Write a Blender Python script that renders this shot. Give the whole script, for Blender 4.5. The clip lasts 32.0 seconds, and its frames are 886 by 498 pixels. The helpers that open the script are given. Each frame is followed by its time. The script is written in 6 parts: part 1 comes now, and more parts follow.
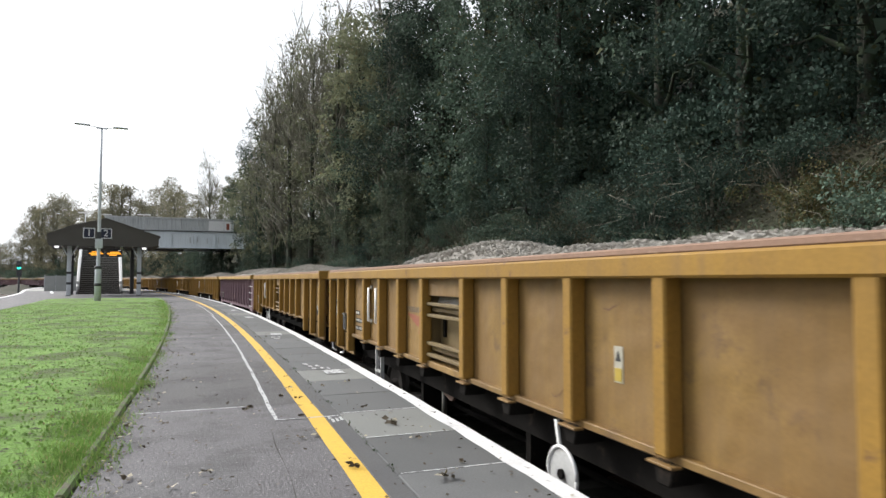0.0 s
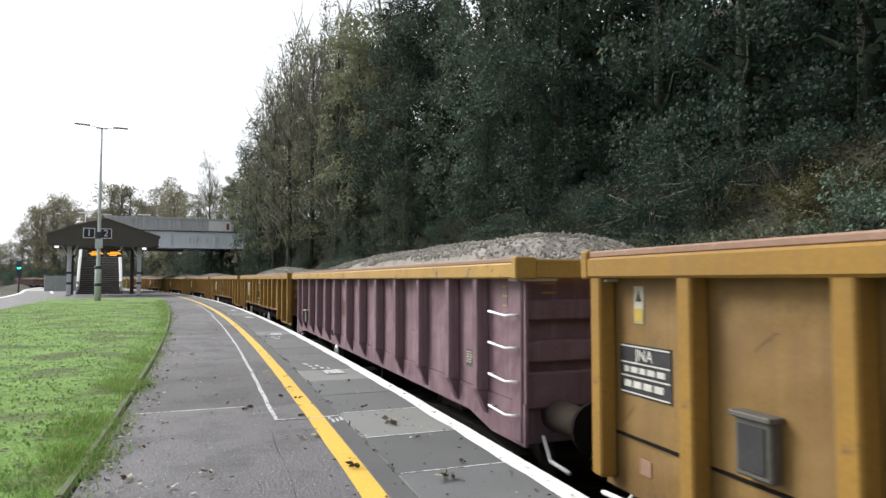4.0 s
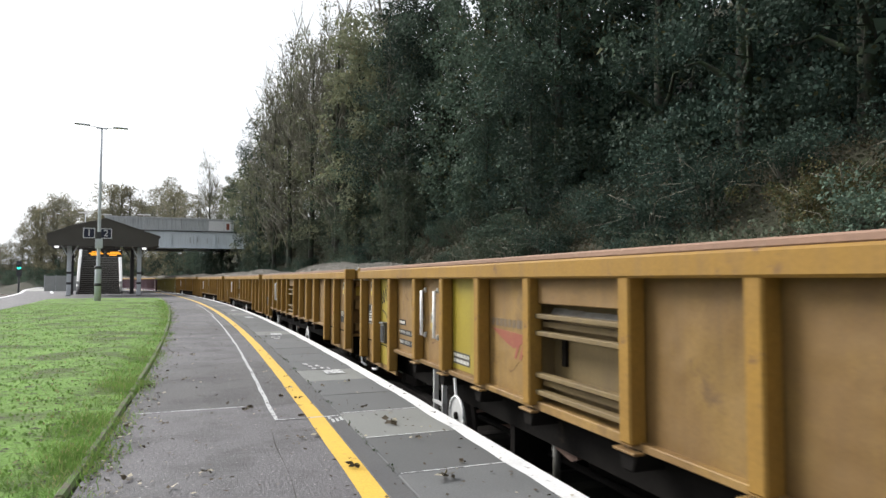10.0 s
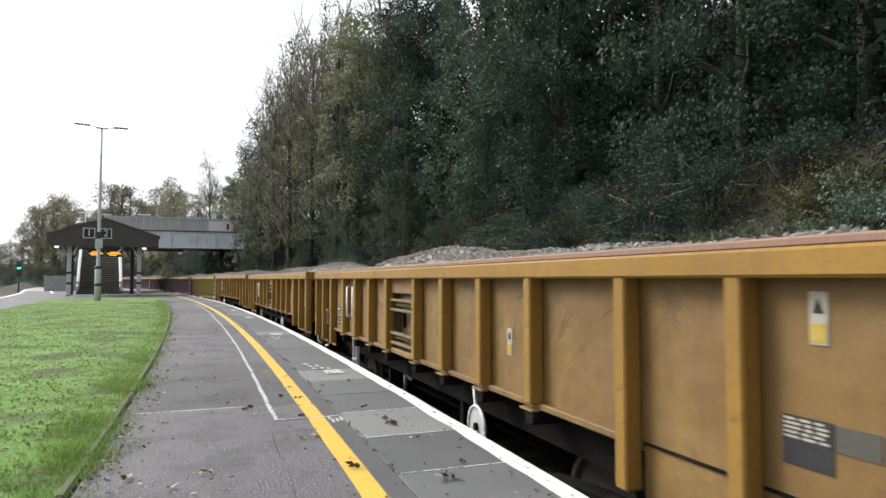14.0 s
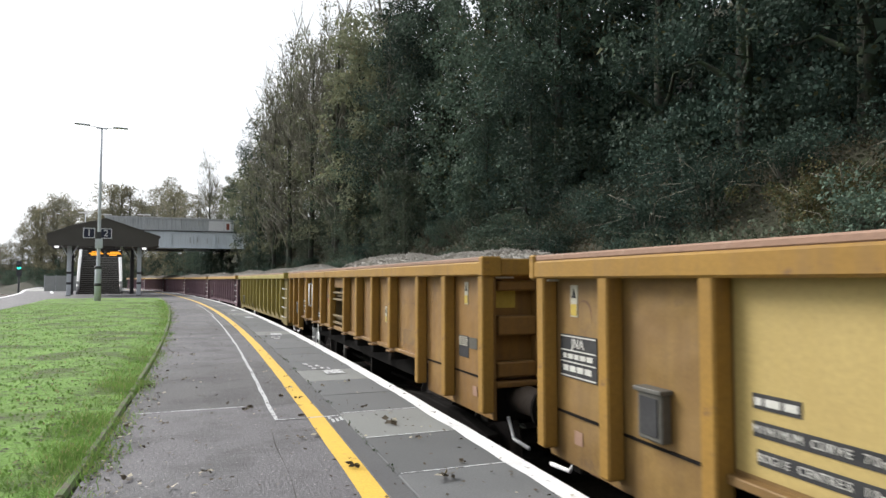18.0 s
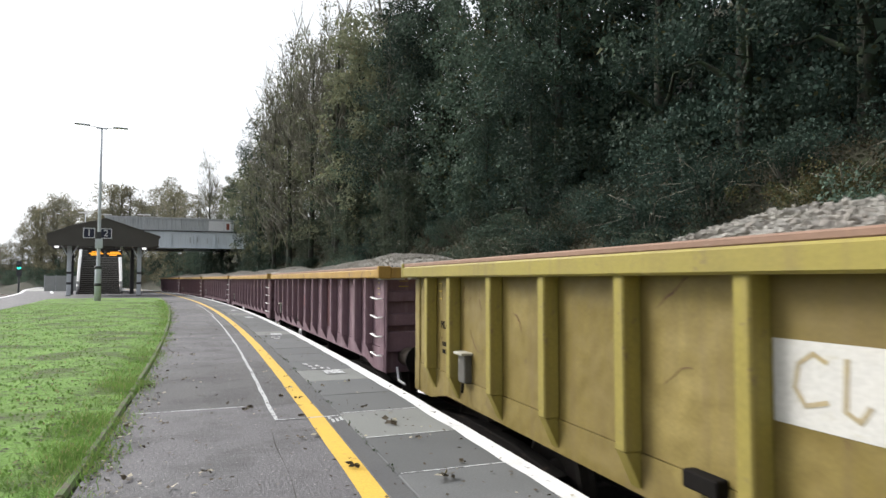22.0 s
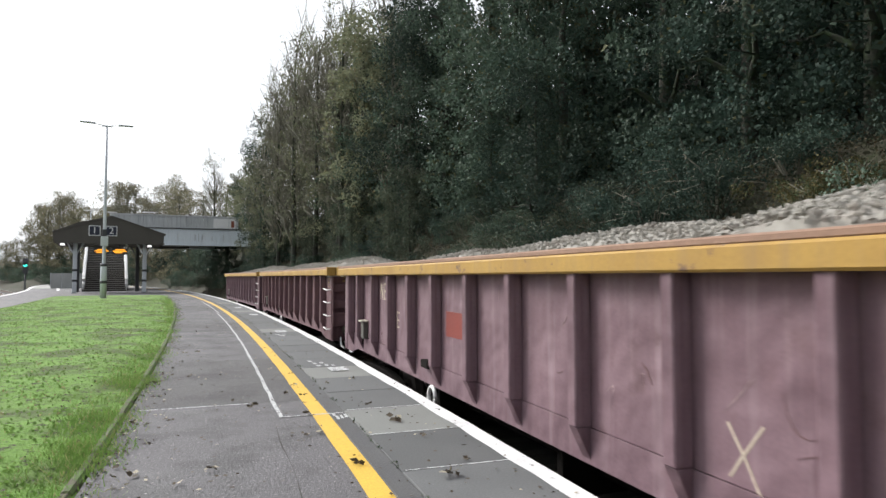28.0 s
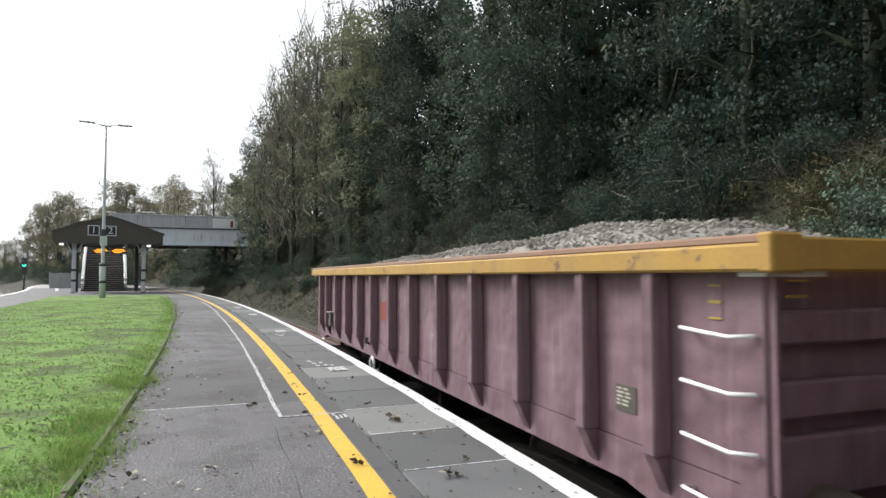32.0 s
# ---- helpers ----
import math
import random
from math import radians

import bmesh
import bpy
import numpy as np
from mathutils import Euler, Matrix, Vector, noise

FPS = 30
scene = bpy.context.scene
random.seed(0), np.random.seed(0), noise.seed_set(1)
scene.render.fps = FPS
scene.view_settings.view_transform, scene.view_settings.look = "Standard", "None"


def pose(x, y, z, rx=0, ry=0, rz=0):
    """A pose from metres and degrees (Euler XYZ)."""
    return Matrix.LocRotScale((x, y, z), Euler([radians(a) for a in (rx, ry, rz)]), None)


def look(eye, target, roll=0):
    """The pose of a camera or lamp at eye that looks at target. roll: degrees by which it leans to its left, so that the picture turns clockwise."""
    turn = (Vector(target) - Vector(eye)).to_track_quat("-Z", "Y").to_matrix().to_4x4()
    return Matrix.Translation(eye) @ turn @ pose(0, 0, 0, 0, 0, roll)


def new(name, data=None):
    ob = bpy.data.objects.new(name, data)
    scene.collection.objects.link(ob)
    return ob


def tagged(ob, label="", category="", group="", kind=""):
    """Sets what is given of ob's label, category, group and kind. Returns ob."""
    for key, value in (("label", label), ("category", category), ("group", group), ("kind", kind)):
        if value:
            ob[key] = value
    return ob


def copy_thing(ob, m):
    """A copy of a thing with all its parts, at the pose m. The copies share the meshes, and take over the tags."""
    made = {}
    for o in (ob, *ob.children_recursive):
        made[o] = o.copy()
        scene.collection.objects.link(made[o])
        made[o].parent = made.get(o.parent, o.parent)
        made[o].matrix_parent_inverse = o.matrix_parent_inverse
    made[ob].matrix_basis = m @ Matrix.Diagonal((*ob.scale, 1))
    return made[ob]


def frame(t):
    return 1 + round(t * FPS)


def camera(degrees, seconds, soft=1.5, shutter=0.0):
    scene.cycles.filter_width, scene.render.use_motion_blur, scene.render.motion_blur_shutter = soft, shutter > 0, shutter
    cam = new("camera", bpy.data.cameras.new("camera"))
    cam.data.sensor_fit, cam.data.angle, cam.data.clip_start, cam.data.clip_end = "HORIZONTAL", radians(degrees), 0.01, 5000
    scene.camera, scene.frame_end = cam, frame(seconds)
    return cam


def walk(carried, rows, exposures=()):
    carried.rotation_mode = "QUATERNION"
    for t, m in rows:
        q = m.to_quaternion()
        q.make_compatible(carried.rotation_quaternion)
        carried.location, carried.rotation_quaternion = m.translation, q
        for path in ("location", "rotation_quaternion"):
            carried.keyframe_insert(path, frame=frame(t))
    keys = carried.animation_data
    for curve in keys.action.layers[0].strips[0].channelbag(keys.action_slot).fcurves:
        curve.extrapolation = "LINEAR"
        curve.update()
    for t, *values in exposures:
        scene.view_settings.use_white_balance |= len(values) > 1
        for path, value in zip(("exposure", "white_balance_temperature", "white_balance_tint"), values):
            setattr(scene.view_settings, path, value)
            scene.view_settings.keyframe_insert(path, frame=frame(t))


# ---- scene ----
# A curved island platform; s runs along the platform edge, r across it (positive towards the passing train).
CX, CY, RAD = -330.947, 12.336, 333.238
TRACK = 1.498  # middle of the near track


def at(s, r, z=0.0):
    a = s / RAD
    return Vector((CX + (RAD + r) * math.cos(a), CY + (RAD + r) * math.sin(a), z))


# ---- camera ----
cam = camera(70.0, 32.0, soft=1.5, shutter=0.14)
EYE = (0.0, 0.0, 1.25)


def gaze(left=0.0, down=0.0):
    """The camera's pose, turned by these degrees from where it stands at the start."""
    return pose(*EYE, 90 + 2.7523 - down, 0, -21.4034 + left)


walk(cam, [(0.0, gaze()), (25.5, gaze()), (26.4, gaze(0.10, 0.08)), (27.5, gaze(0.25, 0.19)), (28.0, gaze(0.39, 0.235)),
           (28.5, gaze(0.32, 0.235)), (29.0, gaze(0.265, 0.235)), (29.5, gaze(0.32, 0.235)), (30.0, gaze(0.275, 0.235)),
           (30.5, gaze(0.275, 0.235)), (31.0, gaze(0.315, 0.235)), (31.5, gaze(0.315, 0.25)), (32.0, gaze(0.325, 0.25))])

# ---- light: a white overcast sky with a faint soft sun ----
world = bpy.data.worlds.new("overcast_sky")
scene.world = world
world.use_nodes = True
wn, wl = world.node_tree.nodes, world.node_tree.links
wn.clear()
sky = wn.new("ShaderNodeTexSky")
sky.sky_type, sky.sun_disc = "NISHITA", False
sky.sun_elevation, sky.sun_rotation = radians(39), radians(-41)
sky.air_density, sky.dust_density, sky.ozone_density = 1.0, 6.0, 1.0
grey = wn.new("ShaderNodeHueSaturation")
grey.inputs["Saturation"].default_value = 0.12
scaled = wn.new("ShaderNodeMixRGB")
scaled.blend_type, scaled.inputs[0].default_value = "MULTIPLY", 1.0
scaled.inputs[2].default_value = (0.095, 0.095, 0.095, 1)
veil = wn.new("ShaderNodeMixRGB")
veil.blend_type, veil.inputs[0].default_value = "ADD", 1.0
veil.inputs[2].default_value = (0.43, 0.46, 0.505, 1)
back = wn.new("ShaderNodeBackground")
back.inputs[1].default_value = 1.0
sky_out = wn.new("ShaderNodeOutputWorld")
wl.new(sky.outputs[0], grey.inputs["Color"])
wl.new(grey.outputs[0], scaled.inputs[1])
wl.new(scaled.outputs[0], veil.inputs[1])
wl.new(veil.outputs[0], back.inputs[0])
wl.new(back.outputs[0], sky_out.inputs[0])

sun = bpy.data.lights.new("sun", "SUN")
sun.energy, sun.angle, sun.color = 3.3, radians(24), (1.0, 0.98, 0.95)
sun_ob = new("sun", sun)
sun_ob.matrix_world = look((-27, 31, 33), (0, 0, 0))
scene.view_settings.exposure = 0.3

# ---- materials ----


def nodes_of(name):
    m = bpy.data.materials.new(name)
    m.use_nodes = True
    n, l = m.node_tree.nodes, m.node_tree.links
    n.clear()
    out, bsdf = n.new("ShaderNodeOutputMaterial"), n.new("ShaderNodeBsdfPrincipled")
    l.new(bsdf.outputs[0], out.inputs[0])
    return m, n, l, bsdf, out


def rgb(c):
    return (c[0], c[1], c[2], 1.0)


def noise_of(n, l, vec, scale, detail=6.0, rough=0.6, stretch=None):
    if stretch:
        mp = n.new("ShaderNodeMapping")
        mp.inputs["Scale"].default_value = stretch
        l.new(vec, mp.inputs[0])
        vec = mp.outputs[0]
    t = n.new("ShaderNodeTexNoise")
    t.inputs["Scale"].default_value, t.inputs["Detail"].default_value, t.inputs["Roughness"].default_value = scale, detail, rough
    l.new(vec, t.inputs["Vector"])
    return t.outputs["Fac"]


def ramp(n, l, fac, lo, hi):
    r = n.new("ShaderNodeMapRange")
    r.inputs[1].default_value, r.inputs[2].default_value = lo, hi
    l.new(fac, r.inputs[0])
    return r.outputs[0]


def blend(n, l, fac, a, b, mode="MIX"):
    m = n.new("ShaderNodeMixRGB")
    m.blend_type = mode
    for i, v in ((0, fac), (1, a), (2, b)):
        if isinstance(v, (int, float)):
            m.inputs[i].default_value = v
        elif isinstance(v, tuple):
            m.inputs[i].default_value = rgb(v)
        else:
            l.new(v, m.inputs[i])
    return m.outputs[0]


def times(n, l, a, b):
    m = n.new("ShaderNodeMath")
    m.operation = "MULTIPLY"
    for i, v in ((0, a), (1, b)):
        if isinstance(v, (int, float)):
            m.inputs[i].default_value = v
        else:
            l.new(v, m.inputs[i])
    return m.outputs[0]


def surface(name, base, other, grain=40.0, patch=1.2, rough=0.7, rough2=None, bump=0.3, depth=0.004, metal=0.0, spots=None, spot_scale=6.0,
            spot_lo=0.6, spot_hi=0.7, streaks=None, streak_lo=0.5, streak_hi=0.75, vary=0.0, spec=0.35, second=None, second_scale=0.5, grit=0.35, dent=0.0):
    """A painted, cast or stony surface: two tones in patches, fine grain, optional spots, vertical streaks and a tint by object."""
    m, n, l, bsdf, out = nodes_of(name)
    vec = n.new("ShaderNodeTexCoord").outputs["Object"]
    big = ramp(n, l, noise_of(n, l, vec, patch, 5.0), 0.3, 0.7)
    col = blend(n, l, big, base, other)
    if second:
        col = blend(n, l, ramp(n, l, noise_of(n, l, vec, second_scale, 3.0), 0.48, 0.62), col, second)
    fine = noise_of(n, l, vec, grain, 4.0)
    col = blend(n, l, times(n, l, ramp(n, l, fine, 0.35, 0.7), grit), col, tuple(c * 0.45 for c in base))
    if streaks:
        run = noise_of(n, l, vec, 1.0, 6.0, 0.65, (9.0, 9.0, 0.5))
        col = blend(n, l, times(n, l, ramp(n, l, run, streak_lo, streak_hi), 0.75), col, streaks)
    if spots:
        col = blend(n, l, ramp(n, l, noise_of(n, l, vec, spot_scale, 6.0, 0.7), spot_lo, spot_hi), col, spots)
    if vary:
        info = n.new("ShaderNodeObjectInfo").outputs["Random"]
        hsv = n.new("ShaderNodeHueSaturation")
        r = n.new("ShaderNodeMapRange")
        r.inputs[3].default_value, r.inputs[4].default_value = 1 - vary, 1 + vary
        l.new(info, r.inputs[0])
        l.new(r.outputs[0], hsv.inputs["Value"])
        l.new(col, hsv.inputs["Color"])
        col = hsv.outputs[0]
    l.new(col, bsdf.inputs["Base Color"])
    rr = n.new("ShaderNodeMapRange")
    rr.inputs[3].default_value, rr.inputs[4].default_value = rough, rough if rough2 is None else rough2
    l.new(big, rr.inputs[0])
    l.new(rr.outputs[0], bsdf.inputs["Roughness"])
    bsdf.inputs["Metallic"].default_value = metal
    bsdf.inputs["Specular IOR Level"].default_value = spec
    b = n.new("ShaderNodeBump")
    b.inputs["Strength"].default_value, b.inputs["Distance"].default_value = bump, depth
    l.new(fine, b.inputs["Height"])
    if dent:
        soft_dent = n.new("ShaderNodeBump")
        soft_dent.inputs["Strength"].default_value, soft_dent.inputs["Distance"].default_value = 1.0, dent
        l.new(noise_of(n, l, vec, 2.2, 2.0, 0.5), soft_dent.inputs["Height"])
        l.new(soft_dent.outputs[0], b.inputs["Normal"])
    l.new(b.outputs[0], bsdf.inputs["Normal"])
    return m


def foliage(name, dark, light, odd, odd_share=0.1, through_light=0.25):
    """Leaves: every leaf has its own tint; a share of them is of an odd colour."""
    m, n, l, bsdf, out = nodes_of(name)
    geo = n.new("ShaderNodeNewGeometry")
    isle = geo.outputs["Random Per Island"]
    vec = n.new("ShaderNodeTexCoord").outputs["Object"]
    patch = ramp(n, l, noise_of(n, l, vec, 0.55, 3.0), 0.35, 0.65)
    clump = ramp(n, l, noise_of(n, l, vec, 1.5, 3.0), 0.32, 0.68)
    share = n.new("ShaderNodeMath")
    share.operation = "ADD"
    l.new(times(n, l, isle, 0.4), share.inputs[0])
    l.new(times(n, l, clump, 0.6), share.inputs[1])
    col = blend(n, l, share.outputs[0], dark, light)
    col = blend(n, l, times(n, l, patch, 0.6), col, tuple(0.6 * a + 0.4 * b for a, b in zip(dark, odd)))
    pick = n.new("ShaderNodeMath")
    pick.operation = "GREATER_THAN"
    pick.inputs[1].default_value = 1 - odd_share
    l.new(isle, pick.inputs[0])
    col = blend(n, l, pick.outputs[0], col, odd)
    info = n.new("ShaderNodeObjectInfo").outputs["Random"]
    hsv = n.new("ShaderNodeHueSaturation")
    r = n.new("ShaderNodeMapRange")
    r.inputs[3].default_value, r.inputs[4].default_value = 0.62, 1.22
    l.new(info, r.inputs[0])
    l.new(r.outputs[0], hsv.inputs["Value"])
    l.new(col, hsv.inputs["Color"])
    l.new(hsv.outputs[0], bsdf.inputs["Base Color"])
    bsdf.inputs["Roughness"].default_value = 0.62
    bsdf.inputs["Specular IOR Level"].default_value = 0.12
    tr = n.new("ShaderNodeBsdfTranslucent")
    l.new(hsv.outputs[0], tr.inputs[0])
    mix = n.new("ShaderNodeMixShader")
    mix.inputs[0].default_value = through_light
    l.new(bsdf.outputs[0], mix.inputs[1])
    l.new(tr.outputs[0], mix.inputs[2])
    l.new(mix.outputs[0], out.inputs[0])
    return m


def glow(name, colour, strength):
    m, n, l, bsdf, out = nodes_of(name)
    bsdf.inputs["Base Color"].default_value = rgb(tuple(0.2 * c for c in colour))
    bsdf.inputs["Emission Color"].default_value = rgb(colour)
    bsdf.inputs["Emission Strength"].default_value = strength
    return m


M_ASPHALT = surface("asphalt", (0.104, 0.099, 0.105), (0.142, 0.136, 0.143), 48, 1.3, 0.55, 0.85, 1.0, 0.012, vary=0.08,
                    spots=(0.36, 0.35, 0.345), spot_scale=46, spot_lo=0.60, spot_hi=0.66, second=(0.080, 0.078, 0.080), second_scale=1.7, grit=0.75)
M_ASPHALT_DARK = surface("darker_asphalt", (0.088, 0.085, 0.087), (0.116, 0.112, 0.114), 48, 0.9, 0.62, 0.85, 1.0, 0.015,
                         spots=(0.26, 0.25, 0.245), spot_scale=42, spot_lo=0.58, spot_hi=0.67, second=(0.070, 0.068, 0.070), second_scale=1.1, grit=0.75)
M_DARK_ASPHALT = surface("dark_asphalt_band", (0.075, 0.075, 0.08), (0.10, 0.10, 0.10), 80, 1.5, 0.7, 0.85, 0.6, 0.006,
                         spots=(0.15, 0.15, 0.14), spot_scale=30, spot_lo=0.62, spot_hi=0.72)
M_SLAB = surface("concrete_coping", (0.090, 0.093, 0.095), (0.122, 0.124, 0.125), 70, 1.6, 0.7, 0.85, 0.35, 0.004, vary=0.15,
                 spots=(0.24, 0.245, 0.23), spot_scale=24, spot_lo=0.66, spot_hi=0.74)
M_SLAB_PALE = surface("pale_concrete_coping", (0.160, 0.165, 0.157), (0.198, 0.203, 0.192), 70, 1.6, 0.7, 0.85, 0.35, 0.004, spots=(0.15, 0.15, 0.145), spot_scale=9,
                      spot_lo=0.6, spot_hi=0.7)
M_JOINT = surface("joint_grout", (0.05, 0.05, 0.045), (0.07, 0.07, 0.06), 60, 3, 0.9)
M_CONCRETE = surface("weathered_concrete", (0.28, 0.28, 0.26), (0.36, 0.36, 0.34), 50, 1.0, 0.85, None, 0.4, 0.005, streaks=(0.12, 0.12, 0.10))
M_KERB = surface("mossy_concrete_kerb", (0.080, 0.072, 0.050), (0.125, 0.112, 0.082), 50, 3.0, 0.9, None, 0.5, 0.006, spots=(0.075, 0.125, 0.035), spot_scale=5, spot_lo=0.46, spot_hi=0.58)
M_WHITE_LINE = surface("white_line_paint", (0.72, 0.72, 0.72), (0.58, 0.58, 0.58), 60, 2.5, 0.6, None, 0.3, 0.003, spots=(0.22, 0.22, 0.22), spot_scale=14,
                       spot_lo=0.60, spot_hi=0.68)
M_WORN_WHITE = surface("worn_white_paint", (0.55, 0.56, 0.56), (0.42, 0.43, 0.43), 60, 4.0, 0.7, None, 0.3, 0.003, spots=(0.13, 0.13, 0.135),
                       spot_scale=20, spot_lo=0.5, spot_hi=0.58)
M_YELLOW_LINE = surface("yellow_line_paint", (0.66, 0.425, 0.06), (0.58, 0.37, 0.06), 60, 2.0, 0.6, None, 0.3, 0.003, spots=(0.22, 0.16, 0.07),
                        spot_scale=16, spot_lo=0.62, spot_hi=0.70)
M_YELLOW = surface("weathered_yellow_paint", (0.204, 0.119, 0.036), (0.158, 0.091, 0.031), 45, 0.9, 0.55, 0.72, 0.15, 0.003,
                   streaks=(0.122, 0.074, 0.030), streak_lo=0.46, streak_hi=0.78, spots=(0.078, 0.045, 0.029), spot_scale=2.6, spot_lo=0.57, spot_hi=0.76,
                   second=(0.228, 0.138, 0.040), second_scale=1.3, vary=0.10, dent=0.05)
M_YELLOW_RAIL = surface("top_rail_yellow_paint", (0.290, 0.163, 0.030), (0.228, 0.129, 0.031), 45, 1.2, 0.55, 0.7, 0.15, 0.003, spec=0.22,
                        spots=(0.12, 0.065, 0.038), spot_scale=5.5, spot_lo=0.61, spot_hi=0.70, streaks=(0.18, 0.108, 0.046), streak_lo=0.5, streak_hi=0.8)
M_LIME = surface("faded_lime_yellow_paint", (0.188, 0.140, 0.033), (0.146, 0.106, 0.030), 45, 1.0, 0.5, 0.7, 0.15, 0.003,
                 streaks=(0.14, 0.10, 0.042), streak_lo=0.46, streak_hi=0.78, spots=(0.10, 0.07, 0.035), spot_scale=3.2, spot_lo=0.63, spot_hi=0.76,
                 second=(0.235, 0.18, 0.055), second_scale=1.2, dent=0.06)
M_LIME_RAIL = surface("bright_lime_rail_paint", (0.295, 0.242, 0.046), (0.235, 0.19, 0.046), 45, 1.2, 0.5, 0.65, 0.15, 0.003,
                      spots=(0.15, 0.10, 0.05), spot_scale=6, spot_lo=0.62, spot_hi=0.70, streaks=(0.19, 0.14, 0.05))
M_MAUVE = surface("faded_mauve_paint", (0.180, 0.112, 0.131), (0.138, 0.081, 0.097), 40, 1.0, 0.6, 0.78, 0.15, 0.003,
                  streaks=(0.240, 0.170, 0.188), streak_lo=0.50, streak_hi=0.75, spots=(0.105, 0.058, 0.062), spot_scale=2.6, spot_lo=0.58, spot_hi=0.75, vary=0.05, dent=0.09)
M_DEEP_MAUVE = surface("deep_maroon_paint", (0.140, 0.074, 0.083), (0.108, 0.055, 0.063), 40, 1.0, 0.6, 0.78, 0.15, 0.003,
                       streaks=(0.185, 0.118, 0.126), streak_lo=0.47, streak_hi=0.78, spots=(0.08, 0.04, 0.044), spot_scale=2.6, spot_lo=0.58, spot_hi=0.75, vary=0.05, dent=0.09)
M_AMBER = surface("deep_amber_paint", (0.212, 0.113, 0.028), (0.165, 0.088, 0.026), 45, 0.9, 0.5, 0.7, 0.15, 0.003,
                  streaks=(0.12, 0.068, 0.030), streak_lo=0.44, streak_hi=0.76, spots=(0.08, 0.044, 0.024), spot_scale=2.6, spot_lo=0.58, spot_hi=0.78,
                  second=(0.24, 0.137, 0.037), second_scale=1.3, vary=0.06, dent=0.05)
M_OLD_YELLOW_RAIL = surface("worn_yellow_rail_paint", (0.39, 0.235, 0.046), (0.31, 0.18, 0.044), 40, 2.0, 0.55, 0.7, 0.15, 0.003,
                            spots=(0.13, 0.075, 0.045), spot_scale=6, spot_lo=0.60, spot_hi=0.66, streaks=(0.24, 0.15, 0.06))
M_RUST_TOP = surface("rusty_worn_rail_top", (0.27, 0.165, 0.115), (0.22, 0.135, 0.095), 40, 1.5, 0.8, None, 0.3, 0.004, spots=(0.36, 0.26, 0.20))
M_RECESS = surface("grimy_recess_paint", (0.175, 0.125, 0.052), (0.130, 0.092, 0.042), 45, 2.0, 0.7, None, 0.2, 0.003, streaks=(0.09, 0.065, 0.04))
M_INSIDE = surface("scraped_steel_inside", (0.20, 0.13, 0.10), (0.26, 0.20, 0.17), 30, 1.5, 0.75, None, 0.3, 0.004)
# grime plus the shade below the wagons, both put into one near-black
M_UNDER = surface("shade_black_grimy_steel", (0.009, 0.008, 0.0075), (0.015, 0.0135, 0.012), 30, 2.0, 0.95, None, 0.3, 0.004, spots=(0.030, 0.023, 0.018), spot_scale=5, spec=0.06)
M_BUFFER = surface("dusty_brown_buffer_steel", (0.085, 0.066, 0.052), (0.12, 0.095, 0.075), 30, 3.0, 0.7, None, 0.2, 0.003, spots=(0.03, 0.025, 0.02), spot_scale=4)
M_WHEEL = surface("worn_wheel_steel", (0.05, 0.044, 0.04), (0.08, 0.07, 0.064), 30, 3.0, 0.6, 0.75, 0.2, 0.002, metal=0.4)
M_RUNG = surface("white_painted_bar", (0.80, 0.80, 0.79), (0.70, 0.69, 0.68), 30, 4.0, 0.5, None, 0.1, 0.002, spots=(0.40, 0.34, 0.30), spot_scale=9,
                 spot_lo=0.66, spot_hi=0.74)
M_DULL_WHITE = surface("dull_white_enamel", (0.52, 0.52, 0.51), (0.42, 0.42, 0.41), 30, 5.0, 0.5, None, 0.1, 0.002, spots=(0.2, 0.17, 0.14), spot_scale=8)
M_BOX = surface("grey_steel_box", (0.075, 0.072, 0.062), (0.10, 0.095, 0.082), 30, 4.0, 0.55, None, 0.2, 0.003, spots=(0.24, 0.22, 0.19), spot_scale=7)
M_PLATE_BLACK = surface("black_data_panel", (0.03, 0.03, 0.032), (0.05, 0.05, 0.05), 40, 6.0, 0.8, None, 0.1, 0.002, spec=0.15)
M_PLATE_GREY = surface("grey_data_panel", (0.075, 0.072, 0.062), (0.10, 0.095, 0.08), 40, 6.0, 0.8, None, 0.1, 0.002, spec=0.15)
M_MARK = surface("pale_lettering", (0.55, 0.54, 0.50), (0.45, 0.44, 0.40), 40, 8.0, 0.6, None, 0.1, 0.001)
M_LABEL = surface("weathered_label_white", (0.42, 0.40, 0.33), (0.33, 0.31, 0.25), 40, 8.0, 0.6, None, 0.1, 0.001)
M_BROWN_PATCH = surface("uneven_brown_paint", (0.155, 0.090, 0.032), (0.125, 0.072, 0.028), 45, 2.2, 0.65, None, 0.15, 0.003, spots=(0.20, 0.115, 0.034), spot_scale=3.0, spot_lo=0.5, spot_hi=0.6)
M_SIGN_YELLOW = surface("yellow_warning_label", (0.42, 0.31, 0.05), (0.36, 0.26, 0.05), 40, 6.0, 0.5, None, 0.1, 0.001)
M_RED_LOGO = surface("faded_red_logo", (0.24, 0.058, 0.040), (0.24, 0.085, 0.045), 40, 5.0, 0.6, None, 0.1, 0.001, spots=(0.26, 0.15, 0.045), spot_scale=7)
M_BLUE_LOGO = surface("faded_blue_lettering", (0.115, 0.088, 0.065), (0.16, 0.11, 0.055), 40, 8.0, 0.6, None, 0.1, 0.001, spots=(0.26, 0.15, 0.045), spot_scale=9)
M_RED_PATCH = surface("red_paint_patch", (0.21, 0.038, 0.028), (0.17, 0.034, 0.027), 40, 2.0, 0.6, None, 0.1, 0.002)
